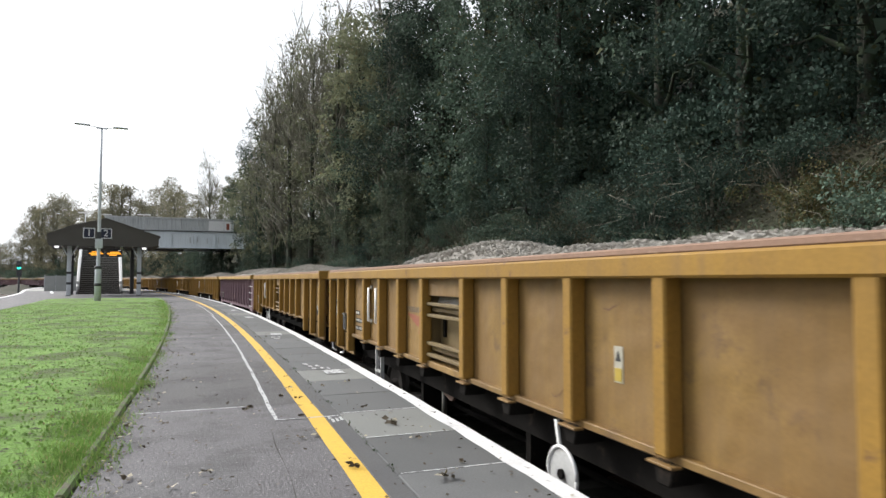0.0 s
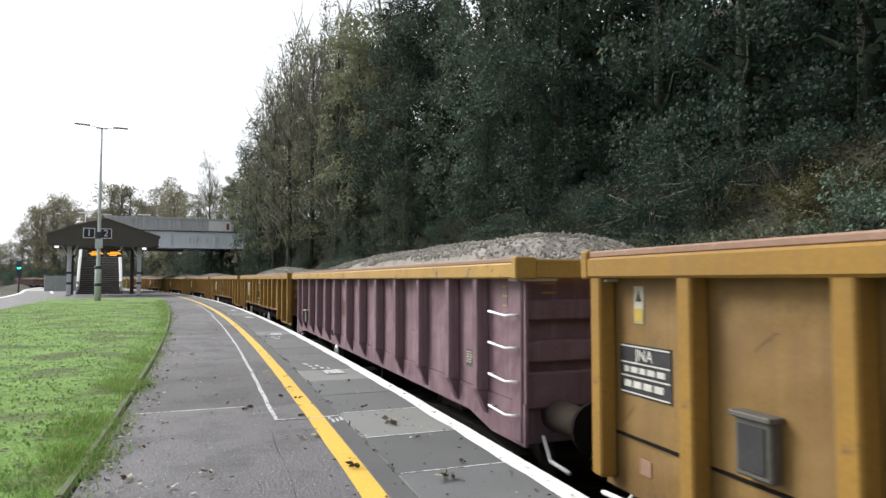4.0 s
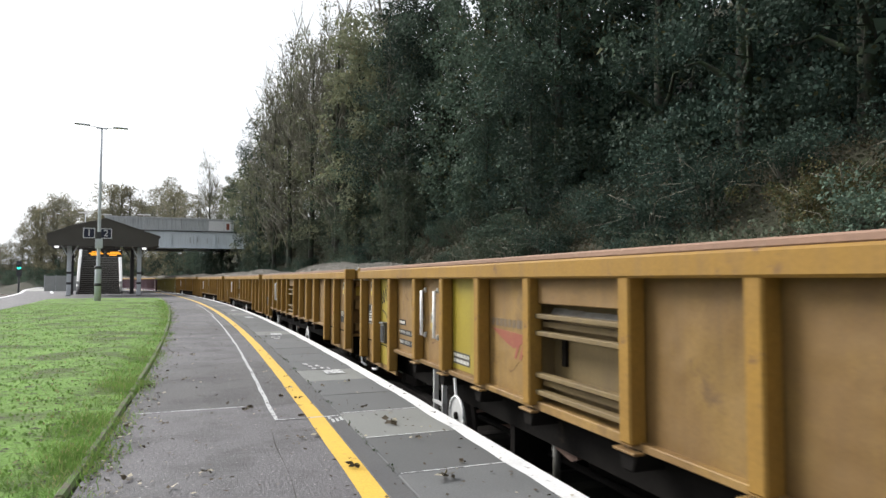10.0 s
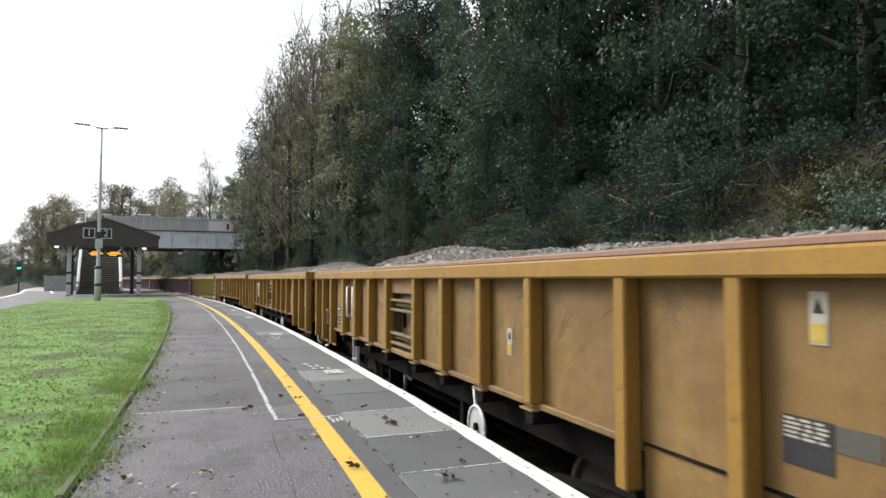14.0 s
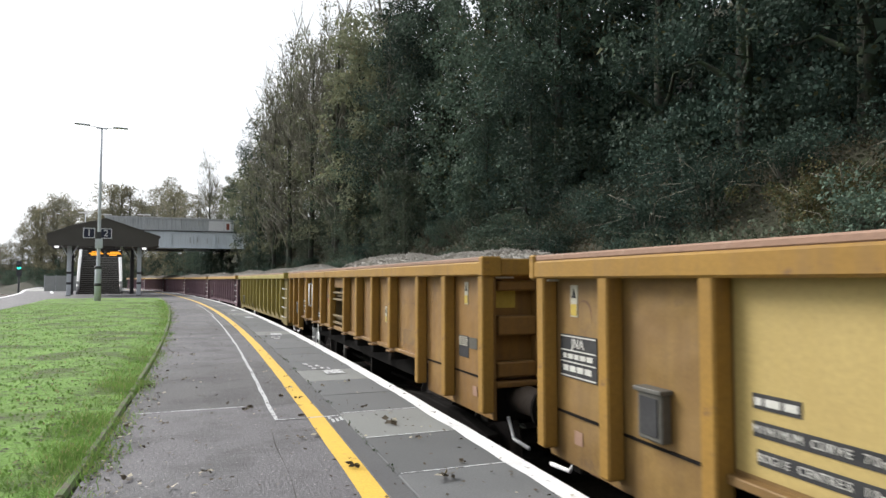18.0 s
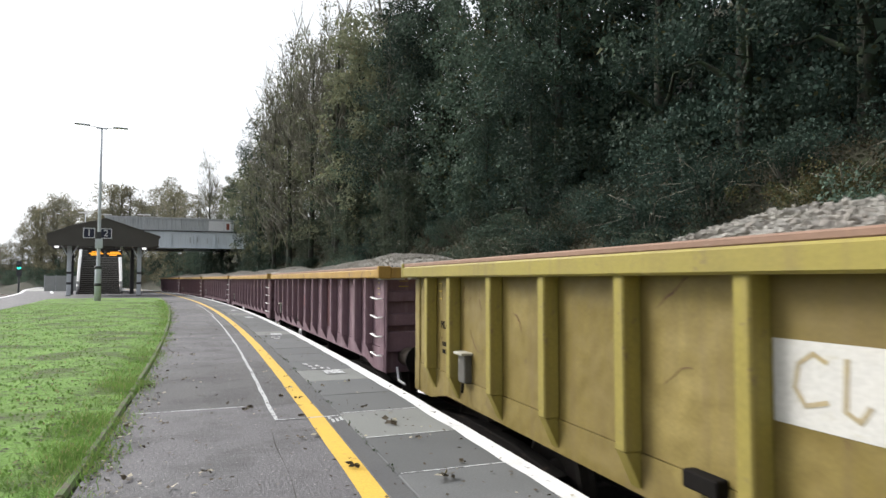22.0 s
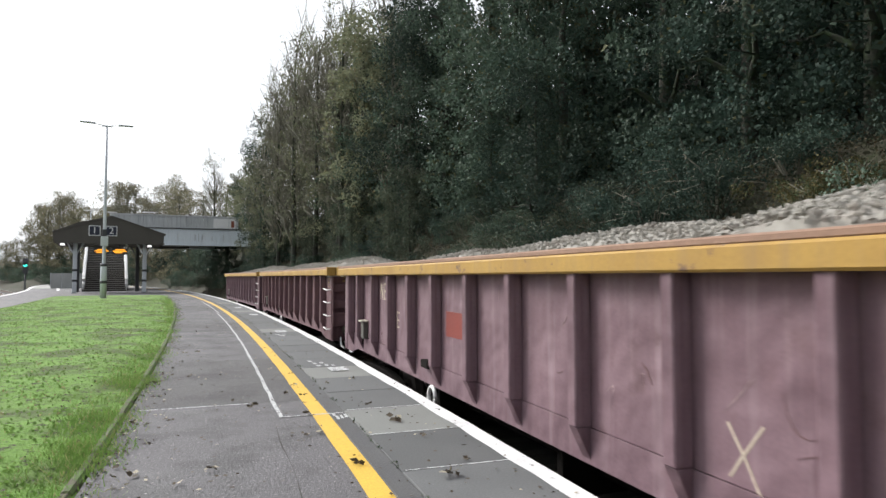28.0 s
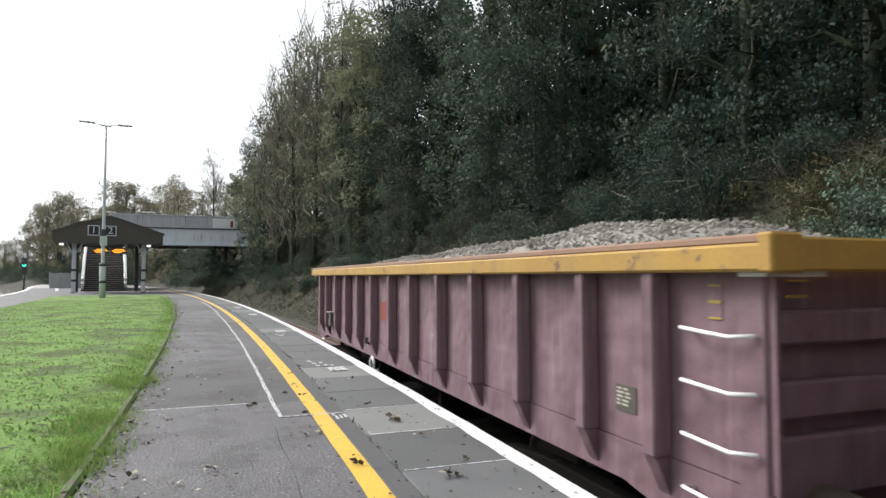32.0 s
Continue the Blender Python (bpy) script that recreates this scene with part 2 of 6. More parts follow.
M_DARK_MAUVE = surface("dark_maroon_patch", (0.075, 0.026, 0.030), (0.09, 0.034, 0.037), 40, 2.0, 0.6, None, 0.1, 0.002)
M_PALE_PATCH = surface("pale_repainted_panel", (0.39, 0.295, 0.110), (0.34, 0.25, 0.092), 40, 2.0, 0.6, None, 0.1, 0.002, streaks=(0.33, 0.245, 0.085))
M_BEIGE_PATCH = surface("pale_beige_worn_panel", (0.40, 0.345, 0.225), (0.30, 0.245, 0.135), 40, 1.6, 0.6, None, 0.1, 0.002, streaks=(0.23, 0.17, 0.075), spots=(0.22, 0.14, 0.05), spot_scale=4, spot_lo=0.6, spot_hi=0.66)
M_BRIGHT_PATCH = surface("fresh_yellow_panel", (0.30, 0.235, 0.022), (0.245, 0.185, 0.022), 40, 2.0, 0.5, None, 0.1, 0.002, streaks=(0.20, 0.135, 0.025))
M_WHITE_PATCH = surface("white_paint_patch", (0.58, 0.56, 0.52), (0.52, 0.51, 0.48), 40, 3.0, 0.6, None, 0.1, 0.002, spots=(0.42, 0.39, 0.31), spot_scale=6, spot_lo=0.64, spot_hi=0.7)
M_CHALK = surface("chalk_scrawl", (0.52, 0.45, 0.35), (0.45, 0.37, 0.30), 40, 9.0, 0.9, None, 0.1, 0.001)
M_SPRAY = surface("grey_spray_paint", (0.33, 0.29, 0.22), (0.38, 0.30, 0.15), 40, 3.0, 0.7, None, 0.1, 0.001)
M_PINK_SPRAY = surface("pink_spray_paint", (0.42, 0.13, 0.17), (0.34, 0.14, 0.16), 40, 4.0, 0.7, None, 0.1, 0.001)
M_STONE = surface("pale_limestone", (0.285, 0.270, 0.240), (0.375, 0.358, 0.322), 25, 2.5, 0.9, None, 0.5, 0.006, spots=(0.20, 0.185, 0.165), spot_scale=14,
                  second=(0.27, 0.245, 0.215), second_scale=3.0)
M_SCRAPE = surface("dark_scrape", (0.11, 0.062, 0.033), (0.145, 0.08, 0.04), 40, 9.0, 0.75, None, 0.1, 0.001)
M_PALE_SCRAPE = surface("pale_scrape", (0.31, 0.225, 0.225), (0.27, 0.19, 0.195), 40, 9.0, 0.75, None, 0.1, 0.001)
M_MAROON_SCRAPE = surface("maroon_scrape", (0.115, 0.062, 0.065), (0.135, 0.075, 0.078), 40, 9.0, 0.75, None, 0.1, 0.001)
M_RED_CHALK = surface("red_chalk", (0.26, 0.075, 0.045), (0.24, 0.095, 0.05), 40, 9.0, 0.9, None, 0.1, 0.001)
# oily stone, its tone lowered further for the shade under the train
M_BALLAST = surface("oily_shade_dark_ballast", (0.042, 0.039, 0.036), (0.07, 0.064, 0.058), 18, 1.5, 0.95, None, 1.0, 0.03, spots=(0.16, 0.15, 0.135), spot_scale=16)
M_RAIL = surface("rusty_rail_side", (0.10, 0.06, 0.045), (0.14, 0.09, 0.07), 30, 2.0, 0.8, None, 0.2, 0.003)
M_RAIL_TOP = surface("polished_rail_head", (0.45, 0.44, 0.43), (0.5, 0.49, 0.48), 30, 2.0, 0.3, None, 0.1, 0.002, metal=1.0)
# concrete painted darker to carry the shade under the train
M_SLEEPER = surface("shade_dimmed_concrete", (0.075, 0.070, 0.064), (0.105, 0.097, 0.09), 30, 2.0, 0.9, None, 0.4, 0.004)
M_SOIL = surface("bank_soil", (0.030, 0.032, 0.018), (0.045, 0.040, 0.024), 12, 0.6, 0.95, None, 0.8, 0.04, spots=(0.035, 0.05, 0.018), spot_scale=1.6)
M_TURF = surface("mossy_turf", (0.138, 0.258, 0.050), (0.196, 0.338, 0.075), 28, 1.6, 0.95, None, 1.0, 0.05, spots=(0.062, 0.058, 0.038), spot_scale=10.0,
                 spot_lo=0.54, spot_hi=0.63, second=(0.100, 0.128, 0.050), second_scale=0.85)
M_CANOPY = surface("brown_grey_canopy_cladding", (0.085, 0.078, 0.068), (0.10, 0.092, 0.08), 20, 0.5, 0.75, None, 0.2, 0.004)
M_POST = surface("grey_painted_steel", (0.62, 0.645, 0.68), (0.55, 0.575, 0.61), 30, 1.5, 0.5, None, 0.1, 0.002)
M_POST_DARK = surface("dark_painted_steel", (0.05, 0.05, 0.055), (0.065, 0.065, 0.07), 30, 1.5, 0.55, None, 0.1, 0.002)
M_NAVY = surface("navy_sign_face", (0.02, 0.024, 0.045), (0.025, 0.03, 0.055), 30, 2.0, 0.4, None, 0.05, 0.001)
M_WHITE = surface("white_sign_paint", (0.78, 0.78, 0.78), (0.72, 0.72, 0.72), 30, 3.0, 0.5, None, 0.05, 0.001)
M_STEP = surface("dark_stair_tread", (0.06, 0.056, 0.052), (0.08, 0.074, 0.068), 30, 2.0, 0.8, None, 0.3, 0.004)
M_NOSING = surface("grey_stair_nosing", (0.48, 0.47, 0.44), (0.54, 0.53, 0.50), 30, 3.0, 0.7, None, 0.2, 0.002)
M_GIRDER = surface("pale_blue_girder_paint", (0.72, 0.775, 0.81), (0.64, 0.70, 0.74), 20, 0.5, 0.6, None, 0.2, 0.004, streaks=(0.40, 0.43, 0.45), spots=(0.70, 0.73, 0.74),
                   spot_scale=1.4, spot_lo=0.62, spot_hi=0.66)
M_PARAPET = surface("grey_parapet_steel", (0.44, 0.46, 0.465), (0.50, 0.52, 0.525), 20, 0.6, 0.7, None, 0.2, 0.004, streaks=(0.14, 0.15, 0.15))
M_FENCE = surface("pale_grey_fence_sheet", (0.30, 0.31, 0.30), (0.36, 0.37, 0.36), 20, 0.8, 0.7, None, 0.2, 0.003)
M_BARK = surface("ivy_dark_bark", (0.028, 0.028, 0.022), (0.046, 0.044, 0.035), 14, 1.2, 0.95, None, 0.9, 0.02, spots=(0.035, 0.055, 0.025), spot_scale=2.0, spot_lo=0.45, spot_hi=0.6)
M_LEAF_PALE = foliage("grey_green_leaves", (0.095, 0.106, 0.076), (0.195, 0.21, 0.145), (0.17, 0.16, 0.08), 0.05, 0.35)
M_TWIG = surface("brown_twigs", (0.165, 0.158, 0.125), (0.225, 0.212, 0.17), 14, 1.2, 0.95, None, 0.5, 0.01)
M_LEAF_DARK = foliage("dark_ivy_leaves", (0.016, 0.033, 0.028), (0.074, 0.121, 0.095), (0.085, 0.085, 0.038), 0.02)
M_LEAF_MID = foliage("green_tree_leaves", (0.044, 0.075, 0.059), (0.140, 0.198, 0.144), (0.10, 0.105, 0.055), 0.04)
# autumn olive, paled because the haze over the farther wood is in the colour
M_LEAF_OLIVE = foliage("olive_hazed_autumn_leaves", (0.125, 0.142, 0.090), (0.225, 0.24, 0.155), (0.19, 0.17, 0.095), 0.08, 0.4)
M_LEAF_BRAMBLE = foliage("bramble_leaves", (0.050, 0.072, 0.048), (0.112, 0.138, 0.090), (0.10, 0.088, 0.06), 0.08)
M_LEAF_BANK = foliage("bank_tangle_leaves", (0.030, 0.038, 0.023), (0.076, 0.084, 0.050), (0.105, 0.082, 0.052), 0.28)
# distance haze beyond the bridge is painted into this lighter grey-olive
M_LEAF_FAR = foliage("far_hazed_olive_leaves", (0.130, 0.130, 0.090), (0.180, 0.175, 0.118), (0.26, 0.22, 0.13), 0.12, 0.45)
M_LEAF_RUST = foliage("rusty_bramble_leaves", (0.068, 0.060, 0.028), (0.165, 0.132, 0.055), (0.055, 0.072, 0.035), 0.35)
M_GRASS = foliage("grass_blades", (0.11, 0.23, 0.045), (0.25, 0.42, 0.10), (0.33, 0.33, 0.15), 0.14, 0.5)
M_DEAD_LEAF = foliage("fallen_brown_leaves", (0.036, 0.028, 0.021), (0.10, 0.074, 0.050), (0.42, 0.38, 0.29), 0.15, 0.1)
M_GREEN_LIGHT = glow("green_signal_light", (0.05, 1.0, 0.72), 1.6)
M_ORANGE_LIGHT = glow("orange_display_text", (1.0, 0.40, 0.03), 1.3)
M_WHITE_LIGHT = glow("white_indicator_light", (1.0, 1.0, 0.98), 1.0)

# ---- mesh helpers ----


def mesh_of(name, verts, faces, material=None, smooth=False):
    me = bpy.data.meshes.new(name)
    me.from_pydata([tuple(v) for v in verts], [], faces)
    if material:
        me.materials.append(material)
    if smooth:
        me.polygons.foreach_set("use_smooth", [True] * len(me.polygons))
    me.update()
    return me


def quads_mesh(name, pts, material, per=4):
    """A mesh of separate faces with per corners each, from an array of shape (n * per, 3)."""
    n = len(pts) // per
    me = bpy.data.meshes.new(name)
    me.vertices.add(len(pts))
    me.vertices.foreach_set("co", np.ascontiguousarray(pts, dtype=np.float32).ravel())
    me.loops.add(n * per)
    me.loops.foreach_set("vertex_index", np.arange(n * per, dtype=np.int32))
    me.polygons.add(n)
    me.polygons.foreach_set("loop_start", np.arange(0, n * per, per, dtype=np.int32))
    me.polygons.foreach_set("loop_total", np.full(n, per, dtype=np.int32))
    me.materials.append(material)
    me.update(calc_edges=True)
    me.validate()
    return me


def add_box(bm, x0, x1, y0, y1, z0, z1):
    v = [bm.verts.new(p) for p in ((x0, y0, z0), (x1, y0, z0), (x1, y1, z0), (x0, y1, z0), (x0, y0, z1), (x1, y0, z1), (x1, y1, z1), (x0, y1, z1))]
    for f in ((3, 2, 1, 0), (4, 5, 6, 7), (0, 1, 5, 4), (1, 2, 6, 5), (2, 3, 7, 6), (3, 0, 4, 7)):
        bm.faces.new([v[i] for i in f])
    return v


def boxes(*bs, bevel=0.0):
    bm = bmesh.new()
    for b in bs:
        add_box(bm, *b)
    if bevel:
        bmesh.ops.bevel(bm, geom=bm.edges[:], offset=bevel, segments=1, affect="EDGES", clamp_overlap=True)
    return bm


def prism(outline, axis, a, b, bevel=0.0):
    """A closed outline of (u, v) pushed along an axis from a to b. axis x: u, v = y, z; y: x, z; z: x, y."""
    bm = bmesh.new()

    def put(u, v, w):
        return {"x": (w, u, v), "y": (u, w, v), "z": (u, v, w)}[axis]
    lo = [bm.verts.new(put(u, v, a)) for u, v in outline]
    hi = [bm.verts.new(put(u, v, b)) for u, v in outline]
    n = len(outline)
    bm.faces.new(lo[::-1])
    bm.faces.new(hi)
    for i in range(n):
        bm.faces.new((lo[i], lo[(i + 1) % n], hi[(i + 1) % n], hi[i]))
    bmesh.ops.recalc_face_normals(bm, faces=bm.faces[:])
    if bevel:
        bmesh.ops.bevel(bm, geom=bm.edges[:], offset=bevel, segments=1, affect="EDGES", clamp_overlap=True)
    return bm


def tube_data(path, radii, sides=6, verts=None, faces=None):
    """A tapered tube along a path, added to verts and faces."""
    verts = [] if verts is None else verts
    faces = [] if faces is None else faces
    k = len(verts)
    for i, p in enumerate(path):
        p = Vector(p)
        d = Vector(path[min(i + 1, len(path) - 1)]) - Vector(path[max(i - 1, 0)])
        d = d.normalized() if d.length > 1e-9 else Vector((0, 0, 1))
        u = d.cross(Vector((0.31, 0.87, 0.39))).normalized()
        w = d.cross(u)
        for j in range(sides):
            a = 2 * math.pi * j / sides
            verts.append(p + (u * math.cos(a) + w * math.sin(a)) * radii[i])
    for i in range(len(path) - 1):
        for j in range(sides):
            a, b = k + i * sides + j, k + i * sides + (j + 1) % sides
            faces.append((a, b, b + sides, a + sides))
    faces.append(tuple(k + j for j in range(sides))[::-1])
    faces.append(tuple(k + (len(path) - 1) * sides + j for j in range(sides)))
    return verts, faces


def tube(name, path, radii, material, sides=6):
    if isinstance(radii, (int, float)):
        radii = [radii] * len(path)
    v, f = tube_data(path, radii, sides)
    return mesh_of(name, v, f, material, True)


def disc_mesh(name, radius, depth, material, axis="y", sides=20, centre=(0, 0, 0), hole=0.0):
    cx, cy, cz = centre
    out = []
    for i in range(sides):
        a = 2 * math.pi * i / sides
        out.append((math.cos(a), math.sin(a)))
    ring = [(cx + radius * c, cz + radius * s) for c, s in out] if axis == "y" else [(cy + radius * c, cz + radius * s) for c, s in out]
    mid = cy if axis == "y" else cx
    bm = prism(ring, axis, mid - depth / 2, mid + depth / 2)
    me = bpy.data.meshes.new(name)
    bm.to_mesh(me)
    bm.free()
    me.materials.append(material)
    return me


def part(name, shape, material, parent, label=""):
    """Links a bmesh or a mesh as one object under a thing or a part."""
    if isinstance(shape, bmesh.types.BMesh):
        me = bpy.data.meshes.new(name)
        shape.to_mesh(me)
        shape.free()
        if material:
            me.materials.append(material)
    else:
        me = shape
    ob = new(name, me)
    ob.parent = parent
    if label:
        tagged(ob, label)
    return ob


def thing(name, label, category, group="", kind="", where=None):
    ob = new(name)
    if where is not None:
        ob.matrix_world = where
    return tagged(ob, label, category, group, kind)


def strip(name, s0, s1, r0, r1, z, material, step=1.0, thick=0.0, wobble=0.0):
    """A ribbon along the platform between two offsets, flat or with thickness."""
    n = max(1, int(round((s1 - s0) / step)))
    verts, faces = [], []
    for i in range(n + 1):
        s = s0 + (s1 - s0) * i / n
        w = wobble * noise.noise(Vector((s * 1.7, r0, 3.1))) if wobble else 0.0
        ring = [at(s, r0 + w, z), at(s, r1 + w * 0.6, z)]
        if thick:
            ring += [at(s, r1 + w * 0.6, z - thick), at(s, r0 + w, z - thick)]
        verts += ring
    k = 4 if thick else 2
    for i in range(n):
        a = i * k
        if thick:
            for j in range(4):
                faces.append((a + j, a + (j + 1) % 4, a + k + (j + 1) % 4, a + k + j))
        else:
            faces.append((a, a + 1, a + 3, a + 2))
    if thick:
        faces += [(0, 3, 2, 1), tuple(n * k + j for j in range(4))]
    me = mesh_of(name, verts, faces, material)
    bm = bmesh.new()
    bm.from_mesh(me)
    bmesh.ops.recalc_face_normals(bm, faces=bm.faces[:])
    if not thick:
        bm.normal_update()
        if bm.faces[:] and bm.faces[:][0].normal.z < 0:
            bmesh.ops.reverse_faces(bm, faces=bm.faces[:])
    bm.to_mesh(me)
    bm.free()
    return me


def text_mesh(name, words, size, material, depth=0.01):
    cu = bpy.data.curves.new(name, "FONT")
    cu.resolution_u = 3
    cu.body, cu.size, cu.extrude, cu.align_x, cu.align_y = words, size, depth / 2, "CENTER", "CENTER"
    ob = bpy.data.objects.new(name, cu)
    scene.collection.objects.link(ob)
    bpy.context.view_layer.update()
    me = bpy.data.meshes.new_from_object(ob.evaluated_get(bpy.context.evaluated_depsgraph_get()))
    bpy.data.objects.remove(ob)
    me.materials.clear()
    me.materials.append(material)
    return me


# ---- ground, track beds and platform ----


def along(x, y):
    dx, dy = x - CX, y - CY
    return math.atan2(dy, dx) * RAD, math.hypot(dx, dy) - RAD


def ground_height(x, y):
    s, r = along(x, y)
    z = -1.22
    if r > 3.0:
        near = max(0.0, min(1.0, (74.0 - s) / 20.0))
        rise = min(r - 3.0, 6.5) * 0.80 + max(0.0, min(r - 9.5, 4.2)) * 0.33 + max(0.0, min(r - 13.7, 7.0)) * (0.15 + 1.1 * near)
        z += rise + 0.28 * min(1.0, rise) * noise.noise(Vector((x * 0.35, y * 0.35, 1.3)))
    elif r < -18.0:
        z += min(-18.0 - r, 12.0) * 0.22 + 0.25 * noise.noise(Vector((x * 0.2, y * 0.2, 5.0)))
    return z


def spread(lo, hi, fine_lo, fine_hi, step):
    a = [fine_lo + step * i for i in range(int((fine_hi - fine_lo) / step) + 1)]
    d, p = step * 1.4, fine_lo
    while p > lo:
        p -= d
        d *= 1.35
        a.insert(0, p)
    d, p = step * 1.4, a[-1]
    while p < hi:
        p += d
        d *= 1.35
        a.append(p)
    return a


gx, gy = spread(-900, 900, -34, 26, 0.8), spread(-700, 1500, -20, 100, 0.8)
verts = [(x, y, ground_height(x, y)) for y in gy for x in gx]
w = len(gx)
faces = [(j * w + i, j * w + i + 1, (j + 1) * w + i + 1, (j + 1) * w + i) for j in range(len(gy) - 1) for i in range(w - 1)]
tagged(new("ground", mesh_of("ground", verts, faces, M_SOIL, True)), "dark soil of the cutting with a steep bank", "ground", kind="structure")

for name, mid in (("trackbed_1", TRACK), ("trackbed_2", -13.9)):
    bed = strip(name, -60, 230, mid - 1.4 if mid > 0 else mid - 1.75, mid + 1.75 if mid > 0 else mid + 1.4, -1.07, M_BALLAST, 2.0, 0.2)
    tagged(new(name, bed), "oily ballast of a railway track, darkened in colour for shade", "track bed", kind="structure")

# rails on sleepers
RAIL_TOP = -0.915
section = [(-0.07, -0.155), (0.07, -0.155), (0.07, -0.14), (0.012, -0.12), (0.012, -0.045), (0.035, -0.035), (0.035, -0.004), (0.028, 0.0),
           (-0.028, 0.0), (-0.035, -0.004), (-0.035, -0.035), (-0.012, -0.045), (-0.012, -0.12), (-0.07, -0.14)]


def rail_mesh(name, mid, s0, s1, step):
    verts, faces, k = [], [], len(section)
    n = int((s1 - s0) / step)
    for i in range(n + 1):
        verts += [at(s0 + (s1 - s0) * i / n, mid + u, RAIL_TOP + v) for u, v in section]
    for i in range(n):
        for j in range(k):
            faces.append((i * k + j, i * k + (j + 1) % k, (i + 1) * k + (j + 1) % k, (i + 1) * k + j))
    me = mesh_of(name, verts, faces, M_RAIL)
    me.materials.append(M_RAIL_TOP)
    for p in me.polygons:
        if p.index % k == 7:
            p.material_index = 1
    return me


sleeper_mesh = None
for name, mid in (("railway_track_1", TRACK), ("railway_track_2", -13.9)):
    track = thing(name, "rusty steel rails on concrete sleepers in dark ballast", "railway track", kind="structure")
    for side in (-0.7525, 0.7525):
        part("rail", rail_mesh("rail", mid + side, -60, 230, 3.0), None, track)
    if sleeper_mesh is None:
        bm = prism([(-0.14, -0.28), (0.14, -0.28), (0.11, -0.155), (-0.11, -0.155)], "x", -1.25, 1.25)
        sleeper_mesh = bpy.data.meshes.new("sleeper")
        bm.to_mesh(sleeper_mesh)
        bm.free()
        sleeper_mesh.materials.append(M_SLEEPER)
    for i in range(110 if mid > 0 else 100):
        s = (-12 if mid > 0 else 20) + 0.65 * i
        ob = new("sleeper", sleeper_mesh)
        ob.parent = track
        ob.matrix_basis = Matrix.Translation(at(s, mid, RAIL_TOP + 0.01)) @ pose(0, 0, 0, 0, 0, math.degrees(s / RAD))

# the island platform: body, paving bays, coping slabs, painted lines
S0, S1 = -40.0, 112.0


def left_edge(s):
    return -12.4 + max(0.0, s - 70.0) ** 2 * 0.0032


verts, faces = [], []
n = 76
for i in range(n + 1):
    s = S0 + (S1 - S0) * i / n
    verts += [at(s, left_edge(s), -0.035), at(s, -0.10, -0.035), at(s, -0.10, -1.2), at(s, left_edge(s), -1.2)]
for i in range(n):
    for j in range(4):
        faces.append((i * 4 + j, i * 4 + 4 + j, i * 4 + 4 + (j + 1) % 4, i * 4 + (j + 1) % 4))
faces += [(0, 1, 2, 3), (n * 4 + 3, n * 4 + 2, n * 4 + 1, n * 4)]
tagged(new("platform", mesh_of("platform", verts, faces, M_CONCRETE)), "curved island platform body of weathered concrete", "platform", kind="structure")

paving = thing("pavement", "worn grey asphalt platform paving in bays", "pavement", kind="structure")
bay_edges = [-40, -14, -5.8, -4.0, -2.3, 0.4, 3.2, 6.0, 9.5, 13, 17, 21, 25, 29.5, 35.5, 44, 56, 70, 90, 112]
for a, b in zip(bay_edges, bay_edges[1:]):
    shade = M_ASPHALT_DARK if (-5.9 < a < -3 or a in (3.2, 13, 25)) else M_ASPHALT
    part("paving_bay", strip("paving_bay", a, b - 0.008, -2.83, -0.958, 0.0, shade, 1.0, 0.034), None, paving)
for a, b in ((-40, 20), (20, 35), (35, 50), (50, 70)):
    part("paving_bay", strip("paving_bay", a, b - 0.008, -12.25, -9.22, 0.0, M_ASPHALT, 2.0, 0.034), None, paving)
for a, b in ((35, 48), (48, 62), (62, 78)):
    part("paving_bay", strip("paving_bay", a, b - 0.008, -9.2, -2.84, 0.0, M_ASPHALT, 2.0, 0.034), None, paving)
part("paving_bay", strip("paving_bay", 78.0, 110.0, -8.6, -2.84, 0.0, M_ASPHALT, 2.0, 0.034), None, paving)

coping = thing("platform_coping", "grey concrete coping slabs along the platform edge", "coping", kind="structure")
slab_long = boxes((-0.45, 0.45, -0.488, 0.488, -0.07, 0.0), bevel=0.006)
slab_mesh = bpy.data.meshes.new("coping_slab")
slab_long.to_mesh(slab_mesh)
slab_long.free()
slab_mesh.materials.append(M_SLAB)
part("joint_bed", strip("joint_bed", -40, 112, -0.955, -0.07, -0.012, M_JOINT, 1.0, 0.02), None, coping)
random.seed(4)
pale_mesh = slab_mesh.copy()
pale_mesh.materials[0] = M_SLAB_PALE
for i in range(128):
    s = -14.823 + 0.985 * i
    ob = new("coping_slab", pale_mesh if i in (8, 11, 18, 27, 35, 50) else slab_mesh)
    ob.parent = coping
    ob.matrix_basis = Matrix.Translation(at(s, -0.502, 0.001 + random.uniform(-0.002, 0.003))) @ pose(0, 0, 0, 0, 0, math.degrees(s / RAD))

lines = thing("platform_lines", "painted white and yellow safety lines on the platform", "painted line", kind="structure")
part("edge_line", strip("edge_line", -40, 111, -0.195, -0.052, 0.009, M_WHITE_LINE, 0.12, 0.0, 0.03), None, lines, "worn white edge line")
part("edge_face", strip("edge_face", -40, 111, -0.058, -0.049, 0.008, M_WHITE_LINE, 1.0, 0.045), None, lines, "white painted edge face")
part("yellow_line", strip("yellow_line", -40, 80, -1.262, -1.115, 0.004, M_YELLOW_LINE, 0.15, 0.0, 0.008), None, lines, "yellow standing line")
part("dark_band", strip("dark_band", -40, 80, -1.10, -0.962, 0.0025, M_DARK_ASPHALT, 1.0), None, lines, "dark asphalt trench along the slabs")
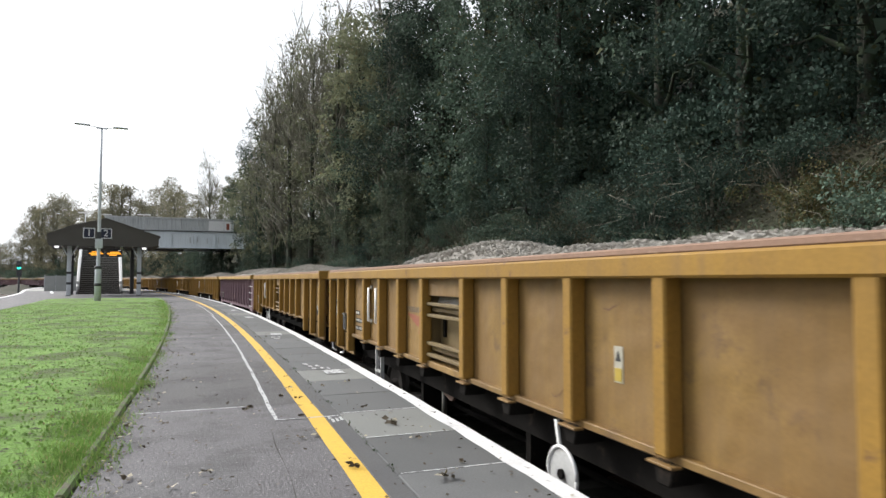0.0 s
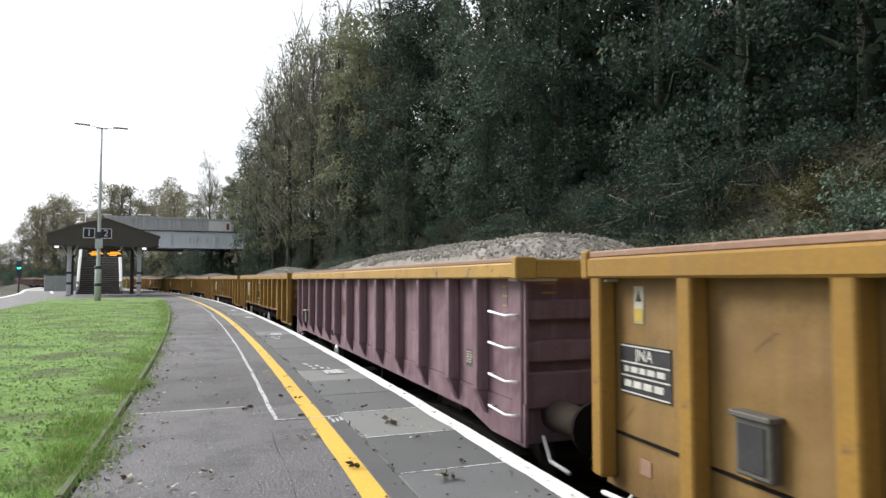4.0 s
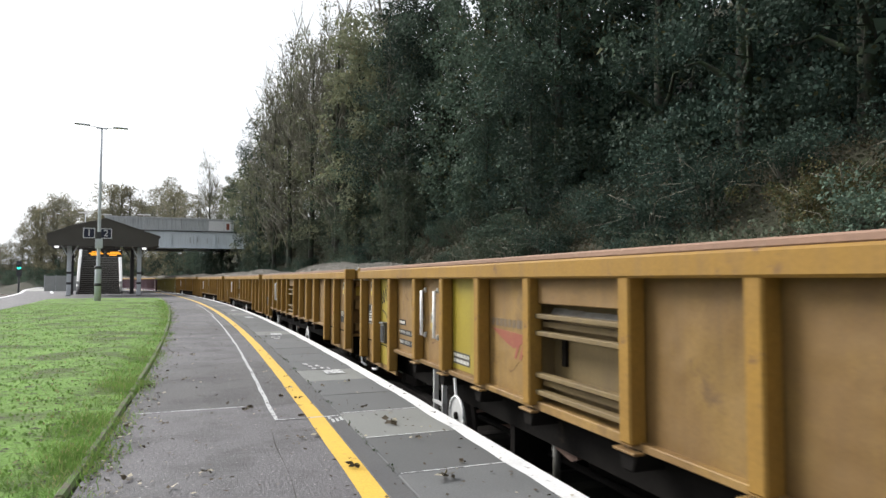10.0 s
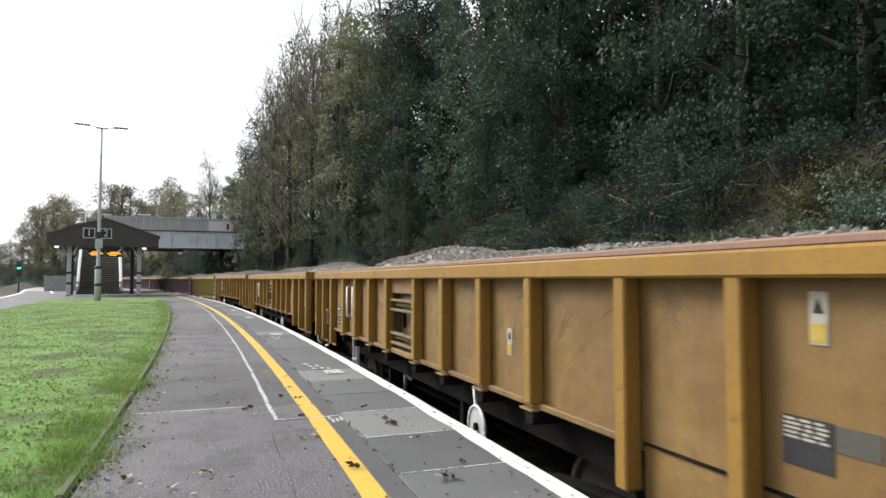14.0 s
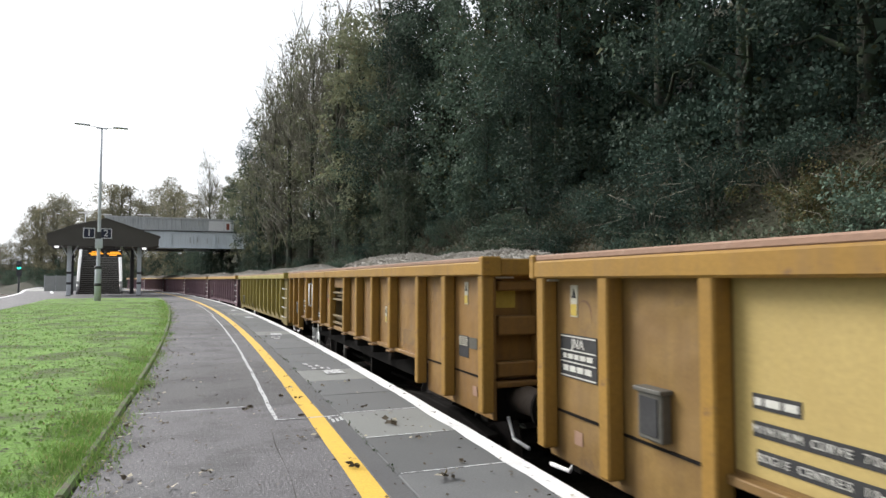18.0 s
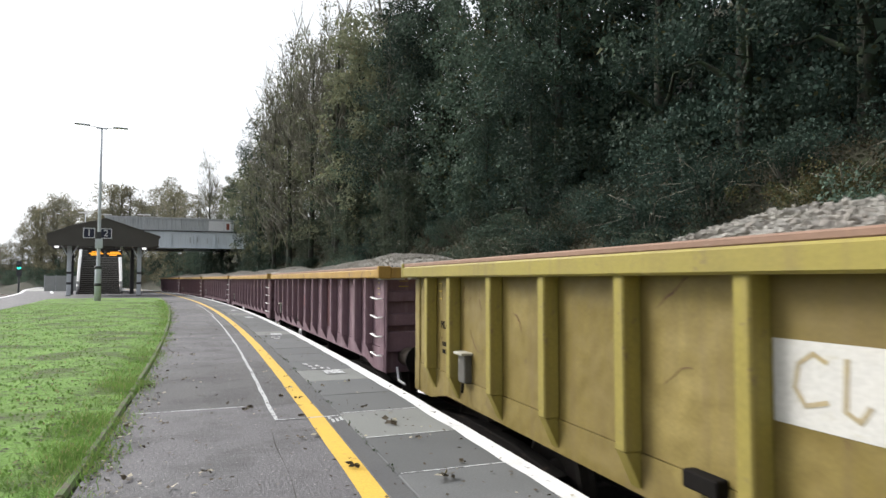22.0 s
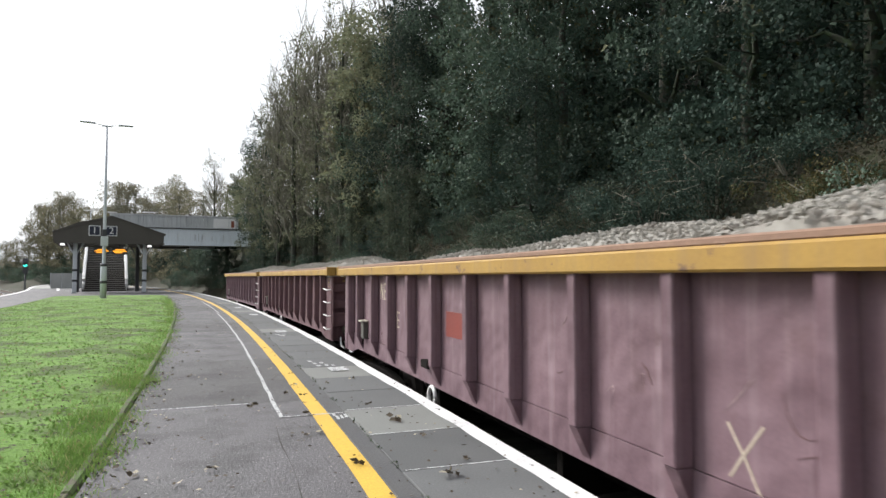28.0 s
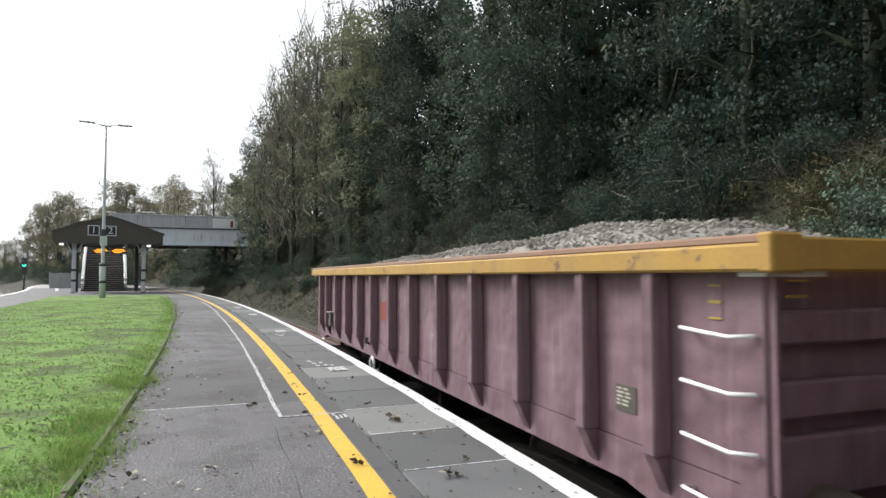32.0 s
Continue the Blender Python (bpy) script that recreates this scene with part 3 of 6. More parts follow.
part("old_white_line", strip("old_white_line", -6.52, 11.0, -1.556, -1.518, 0.004, M_WORN_WHITE, 0.4, 0.0, 0.018), None, lines, "faded narrow white line")
part("old_white_line", strip("old_white_line", 11.0, 22.0, -1.50, -1.46, 0.004, M_WORN_WHITE, 0.4, 0.0, 0.018), None, lines, "faded narrow white line")
part("cross_line", strip("cross_line", -6.56, -6.53, -1.55, -0.98, 0.0065, M_WORN_WHITE, 0.5), None, lines, "faded white cross line")
part("cross_line", strip("cross_line", -5.83, -5.80, -2.75, -1.75, 0.004, M_WORN_WHITE, 0.5), None, lines, "faded white cross line")
part("left_edge_line", strip("left_edge_line", -40, 70, -12.39, -12.12, 0.003, M_WHITE_LINE, 1.0), None, lines, "white line on the far edge")
verts, faces = [], []
for i in range(33):
    s = 70 + i * 1.15
    verts += [at(s, left_edge(s) + 0.02, 0.003), at(s, left_edge(s) + 0.36, 0.003)]
faces = [(2 * i + 1, 2 * i, 2 * i + 2, 2 * i + 3) for i in range(32)]
part("left_edge_line", mesh_of("left_edge_line", verts, faces, M_WHITE_LINE), None, lines, "white line round the platform end")
part("inner_line", strip("inner_line", 55, 84, -9.9, -9.65, 0.004, M_WHITE_LINE, 1.0), None, lines, "white inner line near the platform end")
for s, long, a, b in ((-3.80, 0.36, -0.62, -0.38), (2.5, 0.5, -0.66, -0.42), (9.4, 0.7, -0.62, -0.36), (14.5, 0.7, -0.62, -0.4)):
    part("stencil_mark", strip("stencil_mark", s - long / 2, s + long / 2, a, b, 0.0125, M_WORN_WHITE, 0.1, 0.0, 0.03), None, lines, "worn white stencil mark")
for s, a, b in ((-3.42, -0.74, -0.68), (-3.40, -0.62, -0.57), (-3.18, -0.76, -0.70), (-3.14, -0.65, -0.60), (-2.92, -0.78, -0.72), (-3.46, -0.53, -0.49), (1.7, -0.74, -0.66), (1.75, -0.6, -0.54), (1.4, -0.72, -0.6),
                (-6.60, -1.09, -1.06), (-6.74, -1.075, -1.05), (-6.68, -0.99, -0.965), (-6.72, -1.03, -1.01)):
    part("stencil_stroke", strip("stencil_stroke", s - 0.07, s + 0.07, a, b, 0.0135 if a > -0.95 else 0.007, M_WORN_WHITE, 0.05, 0.0, 0.03), None, lines, "worn white stencil stroke")
for s in (-9.405, -8.42, -7.435, -6.45):
    part("mortar_line", strip("mortar_line", s - 0.009, s + 0.009, -0.93, -0.2, 0.0065, M_WORN_WHITE, 0.1), None, lines, "pale mortar line between slabs")
part("asphalt_crack", strip("asphalt_crack", -9.6, -6.5, -1.617, -1.611, 0.003, M_JOINT, 0.1, 0.0, 0.025), None, lines, "dark crack in the asphalt")

# kerb of the grass bed
kerb = thing("grass_kerb", "mossy concrete edging along the grass", "kerb", kind="structure")
kb = boxes((-0.036, 0.036, -0.457, 0.457, -0.12, 0.022), bevel=0.02)
kerb_mesh = bpy.data.meshes.new("kerb_stone")
kb.to_mesh(kerb_mesh)
kb.free()
kerb_mesh.materials.append(M_KERB)
for i in range(58):
    s = -16 + 0.915 * i
    r = -2.885 + (0.0 if s < 8 else (s - 8) ** 2 * 0.0005)
    ob = new("kerb_stone", kerb_mesh)
    ob.parent = kerb
    ob.matrix_basis = Matrix.Translation(at(s, r, random.uniform(-0.006, 0.004))) @ pose(0, 0, 0, random.uniform(-0.4, 0.4), random.uniform(-4, 4), math.degrees(s / RAD) + random.uniform(-0.5, 0.5))

# turf
def turf_height(s, r):
    edge = min(1.0, (-2.95 - r) / 0.5, (r + 9.2) / 0.6, (35.0 - s) / 0.8)
    return 0.0 + 0.055 * max(0.0, edge) + 0.03 * max(0.0, edge) * noise.noise(Vector((s * 0.8, r * 0.8, 0.0))) + 0.012 * noise.noise(Vector((s * 4, r * 4, 2.0)))


verts, faces = [], []
ns, nr = 150, 34
for i in range(ns + 1):
    for j in range(nr + 1):
        s, r = -16 + 51.0 * i / ns, -9.2 + 6.28 * j / nr
        if r > -3.2 and s > 8:
            r += (s - 8) ** 2 * 0.0005
        verts.append(at(s, r, turf_height(s, r)))
for i in range(ns):
    for j in range(nr):
        a = i * (nr + 1) + j
        faces.append((a, a + nr + 1, a + nr + 2, a + 1))
turf_me = mesh_of("turf", verts, faces, M_TURF, True)
turf_me.flip_normals()
tagged(new("grass_bed", turf_me), "mossy bright green turf bed on the platform", "grass", kind="structure")

# ---- platform lamp ----


def lamp_post(where):
    t = thing("platform_lamp", "tall grey steel lamp post with two flat lamp heads", "lamp post", where=where)
    part("pole", tube("pole", [(0, 0, 1.95), (0, 0, 2.0), (0, 0, 6), (0, 0, 9.86)], [0.115, 0.10, 0.08, 0.055], M_POST, 12), None, t)
    part("base_column", tube("base_column", [(0, 0, 0), (0, 0, 1.9), (0, 0, 1.96)], [0.17, 0.17, 0.12], M_POST, 14), None, t)
    part("base_plate", boxes((-0.25, 0.25, -0.25, 0.25, -0.04, 0.03), bevel=0.01), M_POST_DARK, t)
    for z in (0.95, 1.92):
        part("band", tube("band", [(0, 0, z - 0.08), (0, 0, z + 0.08)], [0.185, 0.185], M_POST_DARK, 14), None, t, "dark clamp band")
    part("control_box", boxes((-0.19, 0.19, -0.22, -0.09, 3.0, 3.55), bevel=0.02), M_POST, t)
    part("loudspeaker_bracket", boxes((-0.12, 0.12, -0.13, 0.13, 3.55, 3.95), bevel=0.02), M_POST_DARK, t)
    part("crosshead", boxes((-0.28, 0.28, -0.05, 0.05, 9.86, 9.94), bevel=0.02), M_POST, t)
    for k in (-1, 1):
        part("arm", tube("arm", [(0.05 * k, 0, 9.92), (0.62 * k, 0, 9.99)], [0.03, 0.022], M_WHITE, 6), None, t, "thin pale arm")
        part("lamp_head", prism([(0.58 * k, 9.975), (1.36 * k, 10.0), (1.36 * k, 10.05), (0.58 * k, 10.05)], "y", -0.14, 0.14, 0.012), M_POST, t)
    return t


lamp_post(Matrix.Translation((-5.11, 40.56, 0.0)) @ pose(0, 0, 0, 0, 0, 8))

# ---- stair canopy and stairs ----
HALL = Matrix.Translation((-6.62, 56.2, 0.0)) @ pose(0, 0, 0, 0, 0, 7.0)


def stair_canopy():
    t = thing("stair_canopy", "brown-grey gabled canopy on grey steel posts over the stairs", "canopy", where=HALL)
    y0, y1 = -1.6, 5.0
    gable = [(-3.75, 3.78), (3.25, 3.78), (3.74, 4.05), (3.74, 4.6), (1.1, 5.62), (0.1, 5.86), (-0.4, 5.84), (-2.3, 5.35), (-3.78, 4.62), (-3.85, 4.25)]
    part("gable_front", prism(gable, "y", y0, y0 + 0.14, 0.01), M_CANOPY, t, "dark cladding of the gable end")
    part("gable_back", prism(gable, "y", y1 - 0.14, y1), M_CANOPY, t)
    for k in (-1, 1):
        part("roof_slope", prism([(3.86 * k, 4.55), (0.0, 5.9), (0.0, 5.98), (3.86 * k, 4.67)], "y", y0 - 0.05, y1 + 0.05), M_CANOPY, t)
        part("fascia", boxes((3.66 * k - 0.07, 3.66 * k + 0.07, y0 + 0.14, y1 - 0.14, 3.85, 4.55), bevel=0.01), M_CANOPY, t)
    part("soffit", boxes((-3.8, 3.8, y0 + 0.15, y1 - 0.15, 3.86, 3.92)), M_CANOPY, t)
    for x, y, dark in ((-2.4, -0.6, 0), (2.42, -0.6, 0), (-2.4, 4.3, 1), (2.1, 4.3, 1)):
        m = M_POST_DARK if dark else M_POST
        part("post", boxes((x - 0.15, x + 0.15, y - 0.15, y + 0.15, 0.0, 3.86), bevel=0.03), m, t)
        part("post_base", boxes((x - 0.2, x + 0.2, y - 0.2, y + 0.2, -0.03, 0.05), bevel=0.01), M_POST_DARK, t)
        for z in (0.95, 1.75):
            if not dark:
                part("band", boxes((x - 0.16, x + 0.16, y - 0.16, y + 0.16, z - 0.09, z + 0.09), bevel=0.01), M_POST_DARK, t, "dark band on the post")
        for k in (-1, 1):
            part("brace", prism([(x + 0.1 * k, 3.05), (x + 0.18 * k, 3.05), (x + 0.62 * k, 3.86), (x + 0.48 * k, 3.86)], "y", y - 0.06, y + 0.06), m, t)
    for x, words in ((-1.12, "1"), (0.02, "2")):
        sign = part("number_sign", boxes((x - 0.40, x + 0.40, y0 - 0.06, y0 - 0.01, 4.38, 5.16), bevel=0.008), M_WHITE, t, "white-framed platform number sign")
        part("sign_face", boxes((x - 0.34, x + 0.34, y0 - 0.066, y0 - 0.055, 4.44, 5.10)), M_NAVY, sign)
        num = part("numeral", text_mesh("numeral", words, 0.72, M_WHITE, 0.012), None, sign)
        num.matrix_basis = pose(x, y0 - 0.074, 4.77, 90)
    return t


stair_canopy()


def departure_display(x, label_words):
    t = thing("departure_display", label_words, "display", group="displays under the canopy", where=HALL)
    part("casing", boxes((x - 0.56, x + 0.56, -0.95, -0.7, 3.0, 3.5), bevel=0.02), M_POST_DARK, t)
    part("hanger", boxes((x - 0.03, x + 0.03, -0.86, -0.80, 3.5, 3.87)), M_POST_DARK, t)
    for z, a, b in ((3.36, -0.3, 0.36), (3.25, -0.48, 0.48), (3.14, -0.36, 0.2)):
        part("text_line", boxes((x + a, x + b, -0.962, -0.951, z - 0.035, z + 0.04)), M_ORANGE_LIGHT, t, "glowing orange text row")


departure_display(-0.62, "black display with glowing orange text hung under the canopy")
departure_display(0.62, "black display with glowing orange text hung under the canopy")
for x in (-3.2, 2.72):
    t = thing("off_indicator", "small lit white indicator box under the canopy eave", "indicator", group="indicators under the canopy", where=HALL)
    part("casing", boxes((x - 0.24, x + 0.24, -1.5, -1.25, 3.54, 3.84), bevel=0.02), M_POST_DARK, t)
    part("lit_face", boxes((x - 0.16, x + 0.14, -1.512, -1.501, 3.60, 3.76)), M_WHITE_LIGHT, t)
t = thing("security_camera", "small white security camera under the canopy", "camera", where=HALL)
part("housing", boxes((1.02, 1.22, -0.75, -0.35, 3.6, 3.8), bevel=0.03), M_WHITE, t)
part("mount", boxes((1.09, 1.15, -0.6, -0.54, 3.8, 3.87)), M_POST, t)

stairs = thing("staircase", "dark stairs with grey nosings rising to the bridge", "stairs", where=HALL)
STX0, STX1, z, y = -1.95, 1.30, 0.0, 5.2
for i in range(26):
    if i == 13:
        part("landing", boxes((STX0, STX1, y, y + 1.3, z - 0.1, z)), M_STEP, stairs)
        y += 1.3
    part("step", boxes((STX0, STX1, y, y + 0.30, z, z + 0.168), bevel=0.006), M_STEP, stairs)
    part("nosing", boxes((STX0 + 0.05, STX1 - 0.05, y - 0.012, y + 0.05, z + 0.145, z + 0.175)), M_NOSING, stairs)
    z, y = z + 0.168, y + 0.285
part("landing", boxes((STX0, STX1 + 6.0, y, y + 2.6, z - 0.15, z)), M_STEP, stairs, "top landing")
for k, x in ((-1, STX0), (1, STX1)):
    path = [(x, 5.1, 0.95), (x, 5.2 + 13 * 0.285, 0.95 + 13 * 0.168), (x, 6.5 + 13 * 0.285, 0.95 + 13 * 0.168), (x, 6.5 + 26 * 0.285, 0.95 + 26 * 0.168)]
    for drop, label_text in ((0.0, "white handrail"), (0.42, "white lower handrail")):
        rail_path = [(p[1], p[2] - drop) for p in path]
        band = [(u, v - 0.13) for u, v in rail_path] + [(u, v + 0.13) for u, v in rail_path[::-1]]
        part("handrail", prism(band, "x", x - 0.11, x + 0.11, 0.02), M_WHITE, stairs, label_text)
    for i in range(0, 27, 4):
        yy = 5.25 + i * 0.285 + (1.3 if i > 13 else 0)
        part("baluster", tube("baluster", [(x, yy, i * 0.168), (x, yy, i * 0.168 + 0.95)], 0.05, M_WHITE, 6), None, stairs)
    part("stringer", prism([(5.1, -0.02), (5.4, -0.02), (6.5 + 26 * 0.285, 26 * 0.168 - 0.25), (6.5 + 26 * 0.285, 26 * 0.168 + 0.1), (5.1, 0.2)], "x", x - 0.05 + 0.08 * k, x + 0.05 + 0.08 * k), M_POST_DARK, stairs)

# ---- bridge over the track ----
bridge = thing("road_bridge", "pale blue steel girder bridge with a grey parapet", "bridge", where=Matrix.Translation((0, 70.0, 0)))
part("girder", boxes((-8.2, 5.2, 0.0, 0.35, 4.52, 6.16), bevel=0.01), M_GIRDER, bridge, "pale blue plate girder with scrawls")
part("bottom_flange", boxes((-8.2, 5.2, -0.14, 0.5, 4.44, 4.53), bevel=0.008), M_GIRDER, bridge)
part("top_flange", boxes((-8.2, 5.2, -0.14, 0.5, 6.15, 6.24), bevel=0.008), M_POST_DARK, bridge)
for x in (-6.9, -4.6, -2.3, 0.0, 1.9, 3.7):
    part("stiffener", boxes((x - 0.03, x + 0.03, -0.12, 0.0, 4.53, 6.15)), M_GIRDER, bridge)
for i in range(7):
    x = -8.3 + i * 1.72
    part("parapet_panel", boxes((x, x + 1.70, 0.02, 0.12, 6.28, 7.42), bevel=0.012), M_PARAPET, bridge)
part("parapet_cap", boxes((-8.4, 3.9, -0.03, 0.17, 7.42, 7.55), bevel=0.01), M_PARAPET, bridge)
part("scrawl_panel", boxes((1.25, 2.75, -0.005, 0.018, 6.32, 7.32), bevel=0.003), M_WHITE, bridge, "white painted scrawl patch")
part("scrawl_panel", boxes((2.80, 3.5, -0.006, 0.018, 6.32, 7.32), bevel=0.003), M_WHITE, bridge, "white painted scrawl patch")
part("red_scrawl", boxes((3.0, 3.3, -0.012, -0.005, 6.42, 7.1)), M_RED_LOGO, bridge, "red scrawl")
for x, a, b, c in ((-0.55, 5.0, 5.6, 0.09), (-0.2, 4.9, 5.7, 0.07), (0.15, 5.1, 5.6, 0.08), (1.1, 4.95, 5.5, 0.07), (2.2, 5.0, 5.6, 0.06)):
    part("grey_scrawl", boxes((x, x + c, -0.006, 0.0, a, b)), M_PARAPET, bridge, "grey scrawl")
part("deck", boxes((-8.2, 5.2, 0.35, 9.0, 4.75, 5.3)), M_CONCRETE, bridge)
part("far_girder", boxes((-8.2, 5.2, 9.0, 9.3, 4.52, 6.16)), M_GIRDER, bridge)
part("far_parapet", boxes((-8.3, 3.8, 9.1, 9.2, 6.2, 7.5)), M_PARAPET, bridge)
part("abutment", boxes((4.6, 6.2, 0.2, 9.2, -1.4, 4.74)), M_CONCRETE, bridge, "dark concrete abutment")
part("pier", boxes((-8.6, -7.6, 0.6, 8.6, -1.4, 4.74)), M_CONCRETE, bridge)

for x, y, top in ((-10.9, 76.0, 8.3), (-10.0, 84.0, 8.9), (-5.6, 80.5, 8.7), (5.0, 79.0, 10.6)):
    t = thing("street_lamp", "slim pale street lamp post on the bridge approach", "street lamp", group="street lamps by the bridge", where=Matrix.Translation((x, y, 0)))
    base = 5.3 if -8 < x < 5.1 else ground_height(x, y)
    part("pole", tube("pole", [(0, 0, base), (0, 0, top)], [0.07, 0.05], M_POST, 8), None, t)
    part("lamp_head", boxes((-0.7, 0.7, -0.08, 0.08, top - 0.03, top + 0.07), bevel=0.02), M_WHITE, t)

# ---- fence and signal beyond the platform ----
fence = thing("sheet_fence", "pale grey sheet metal fence near the platform end", "fence", where=Matrix.Translation((-14.9, 78.4, 0)) @ pose(0, 0, 0, 0, 0, 6))
for i in range(4):
    part("fence_panel", boxes((i * 1.02, i * 1.02 + 1.0, -0.02, 0.02, 0.0, 1.62 + 0.02 * (i % 2)), bevel=0.006), M_FENCE, fence)
    part("fence_post", boxes((i * 1.02 - 0.04, i * 1.02 + 0.04, 0.02, 0.1, -0.04, 1.7)), M_POST, fence)

signal = thing("railway_signal", "railway colour light signal showing green on a slim post", "signal", where=Matrix.Translation((-15.95, 72.5, -0.95)))
part("signal_post", tube("signal_post", [(0, 0, -0.3), (0, 0, 2.6)], [0.09, 0.08], M_POST_DARK, 10), None, signal)
part("head", boxes((-0.22, 0.22, -0.08, 0.10, 2.5, 4.0), bevel=0.04), M_POST_DARK, signal)
part("green_lamp", disc_mesh("green_lamp", 0.17, 0.03, M_GREEN_LIGHT, "y", 16, (0, -0.1, 3.35)), None, signal, "glowing green lamp")
part("hood", tube("hood", [(0, -0.08, 3.56), (0, -0.32, 3.54)], [0.2, 0.2], M_POST_DARK, 10), None, signal)

# ---- the train ----
HALF = 6.36
UP = 0.915  # platform level above the rails


def mirror(bm):
    """A copy of a bmesh mirrored across the wagon's middle plane."""
    other = bm.copy()
    for v in other.verts:
        v.co.y = -v.co.y
    bmesh.ops.reverse_faces(other, faces=other.faces[:])
    return other


def both(name, bm, material, parent, label=""):
    part(name, mirror(bm), material, parent, label)
    return part(name, bm, material, parent, label)


def wheelset_mesh():
    verts, faces = [], []
    tube_data([(0, -1.05, 0), (0, 1.05, 0)], [0.08, 0.08], 10, verts, faces)
    for k in (-1, 1):
        prof = [(0.69, 0.10), (0.69, 0.46), (0.72, 0.49), (0.755, 0.46), (0.82, 0.45), (0.83, 0.40), (0.79, 0.36), (0.78, 0.16), (0.86, 0.14), (0.86, 0.09)]
        base, n = len(verts), 24
        for y, r in prof:
            for j in range(n):
                a = 2 * math.pi * j / n
                verts.append((r * math.cos(a), k * y, r * math.sin(a)))
        for i in range(len(prof) - 1):
            for j in range(n):
                q = (base + i * n + j, base + i * n + (j + 1) % n, base + (i + 1) * n + (j + 1) % n, base + (i + 1) * n + j)
                faces.append(q if k > 0 else q[::-1])
    return mesh_of("wheelset", verts, faces, M_WHEEL)


WHEELSET = wheelset_mesh()
BOGIES, AXLE = (4.45, -4.45), 0.9


def running_gear(t):
    """Two bogies, four wheelsets, buffers and couplings under a wagon."""
    for bx in BOGIES:
        frame_out = [(-1.35, 0.42), (-1.2, 0.34), (-0.62, 0.34), (-0.45, 0.22), (0.45, 0.22), (0.62, 0.34), (1.2, 0.34), (1.35, 0.42), (1.35, 0.62), (0.6, 0.70), (-0.6, 0.70), (-1.35, 0.62)]
        bogie = part("bogie", boxes((bx - 0.2, bx + 0.2, -0.98, 0.98, 0.42, 0.72), bevel=0.02), M_UNDER, t, "grimy bogie with the shade below the wagon in its black")
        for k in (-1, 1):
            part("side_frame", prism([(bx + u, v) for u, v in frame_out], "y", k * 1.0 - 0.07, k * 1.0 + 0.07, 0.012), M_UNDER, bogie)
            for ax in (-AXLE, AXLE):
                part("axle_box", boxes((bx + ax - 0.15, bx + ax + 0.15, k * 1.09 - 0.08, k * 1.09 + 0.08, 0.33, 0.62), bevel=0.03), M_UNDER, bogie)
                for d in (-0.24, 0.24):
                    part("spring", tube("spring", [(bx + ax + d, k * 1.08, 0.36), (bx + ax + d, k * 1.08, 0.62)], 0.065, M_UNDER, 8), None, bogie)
        for ax in (-AXLE, AXLE):
            ws = part("wheelset", WHEELSET, None, t)
            ws.location = (bx + ax, 0, 0.46)
    for k in (-1, 1):
        for y in (-0.87, 0.87):
            buf = part("buffer", tube("buffer", [(k * 6.05, y, 1.03), (k * 6.50, y, 1.03)], [0.14, 0.12], M_BUFFER, 14), None, t, "dusty brown steel buffer")
            part("buffer_head", tube("buffer_head", [(k * 6.48, y, 1.03), (k * 6.62, y, 1.03), (k * 6.65, y, 1.03)], [0.08, 0.08, 0.20], M_BUFFER, 16), None, buf)
            part("buffer_face", disc_mesh("buffer_face", 0.20, 0.03, M_UNDER, "x", 18, (k * 6.665, y, 1.03)), None, buf)
        part("coupling", boxes((min(k * 6.1, k * 6.70), max(k * 6.1, k * 6.70), -0.09, 0.09, 0.85, 1.05), bevel=0.03), M_UNDER, t)
        for y in (-0.95, 0.95):
            part("shunter_grip", tube("shunter_grip", [(k * 6.2, y * 1.1, 0.88), (k * 6.34, y * 1.12, 0.72), (k * 6.62, y * 1.12, 0.70)], 0.018, M_RUNG, 6), None, t, "white bent grip bar")
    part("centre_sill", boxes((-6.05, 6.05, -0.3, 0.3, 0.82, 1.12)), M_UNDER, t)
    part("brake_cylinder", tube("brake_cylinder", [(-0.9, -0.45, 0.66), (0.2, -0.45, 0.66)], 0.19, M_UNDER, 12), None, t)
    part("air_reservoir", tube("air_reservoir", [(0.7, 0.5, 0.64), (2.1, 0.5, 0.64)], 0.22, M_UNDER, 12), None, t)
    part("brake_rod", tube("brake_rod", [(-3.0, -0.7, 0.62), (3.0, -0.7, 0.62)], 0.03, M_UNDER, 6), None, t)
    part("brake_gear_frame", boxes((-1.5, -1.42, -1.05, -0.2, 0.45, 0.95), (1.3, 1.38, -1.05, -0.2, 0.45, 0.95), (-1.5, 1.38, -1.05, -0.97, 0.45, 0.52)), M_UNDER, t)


def top_rail(t, m, m_top, outer=1.375, z0=2.172, z1=2.300):
    for k in (-1, 1):
        part("side_rail", boxes((-HALF, HALF, min(k * outer, k * 1.19), max(k * outer, k * 1.19), z0, z1), bevel=0.014), m, t, "yellow top rail")
        part("rail_cap", boxes((-HALF + 0.01, HALF - 0.01, min(k * (outer - 0.012), k * 1.2), max(k * (outer - 0.012), k * 1.2), z1 - 0.003, z1 + 0.042), bevel=0.010), m_top, t, "scraped rusty rail cap")
        part("end_rail", boxes((min(k * 6.13, k * 6.34), max(k * 6.13, k * 6.34), -1.188, 1.188, z0 + 0.002, z1 + 0.030), bevel=0.012), m, t)
        for y in (-1, 1):
            part("corner_cap", boxes((min(k * 6.285, k * 6.368), max(k * 6.285, k * 6.368), min(y * 1.19, y * 1.381), max(y * 1.19, y * 1.381), z0 - 0.006, z1 + 0.046), bevel=0.012), m, t)


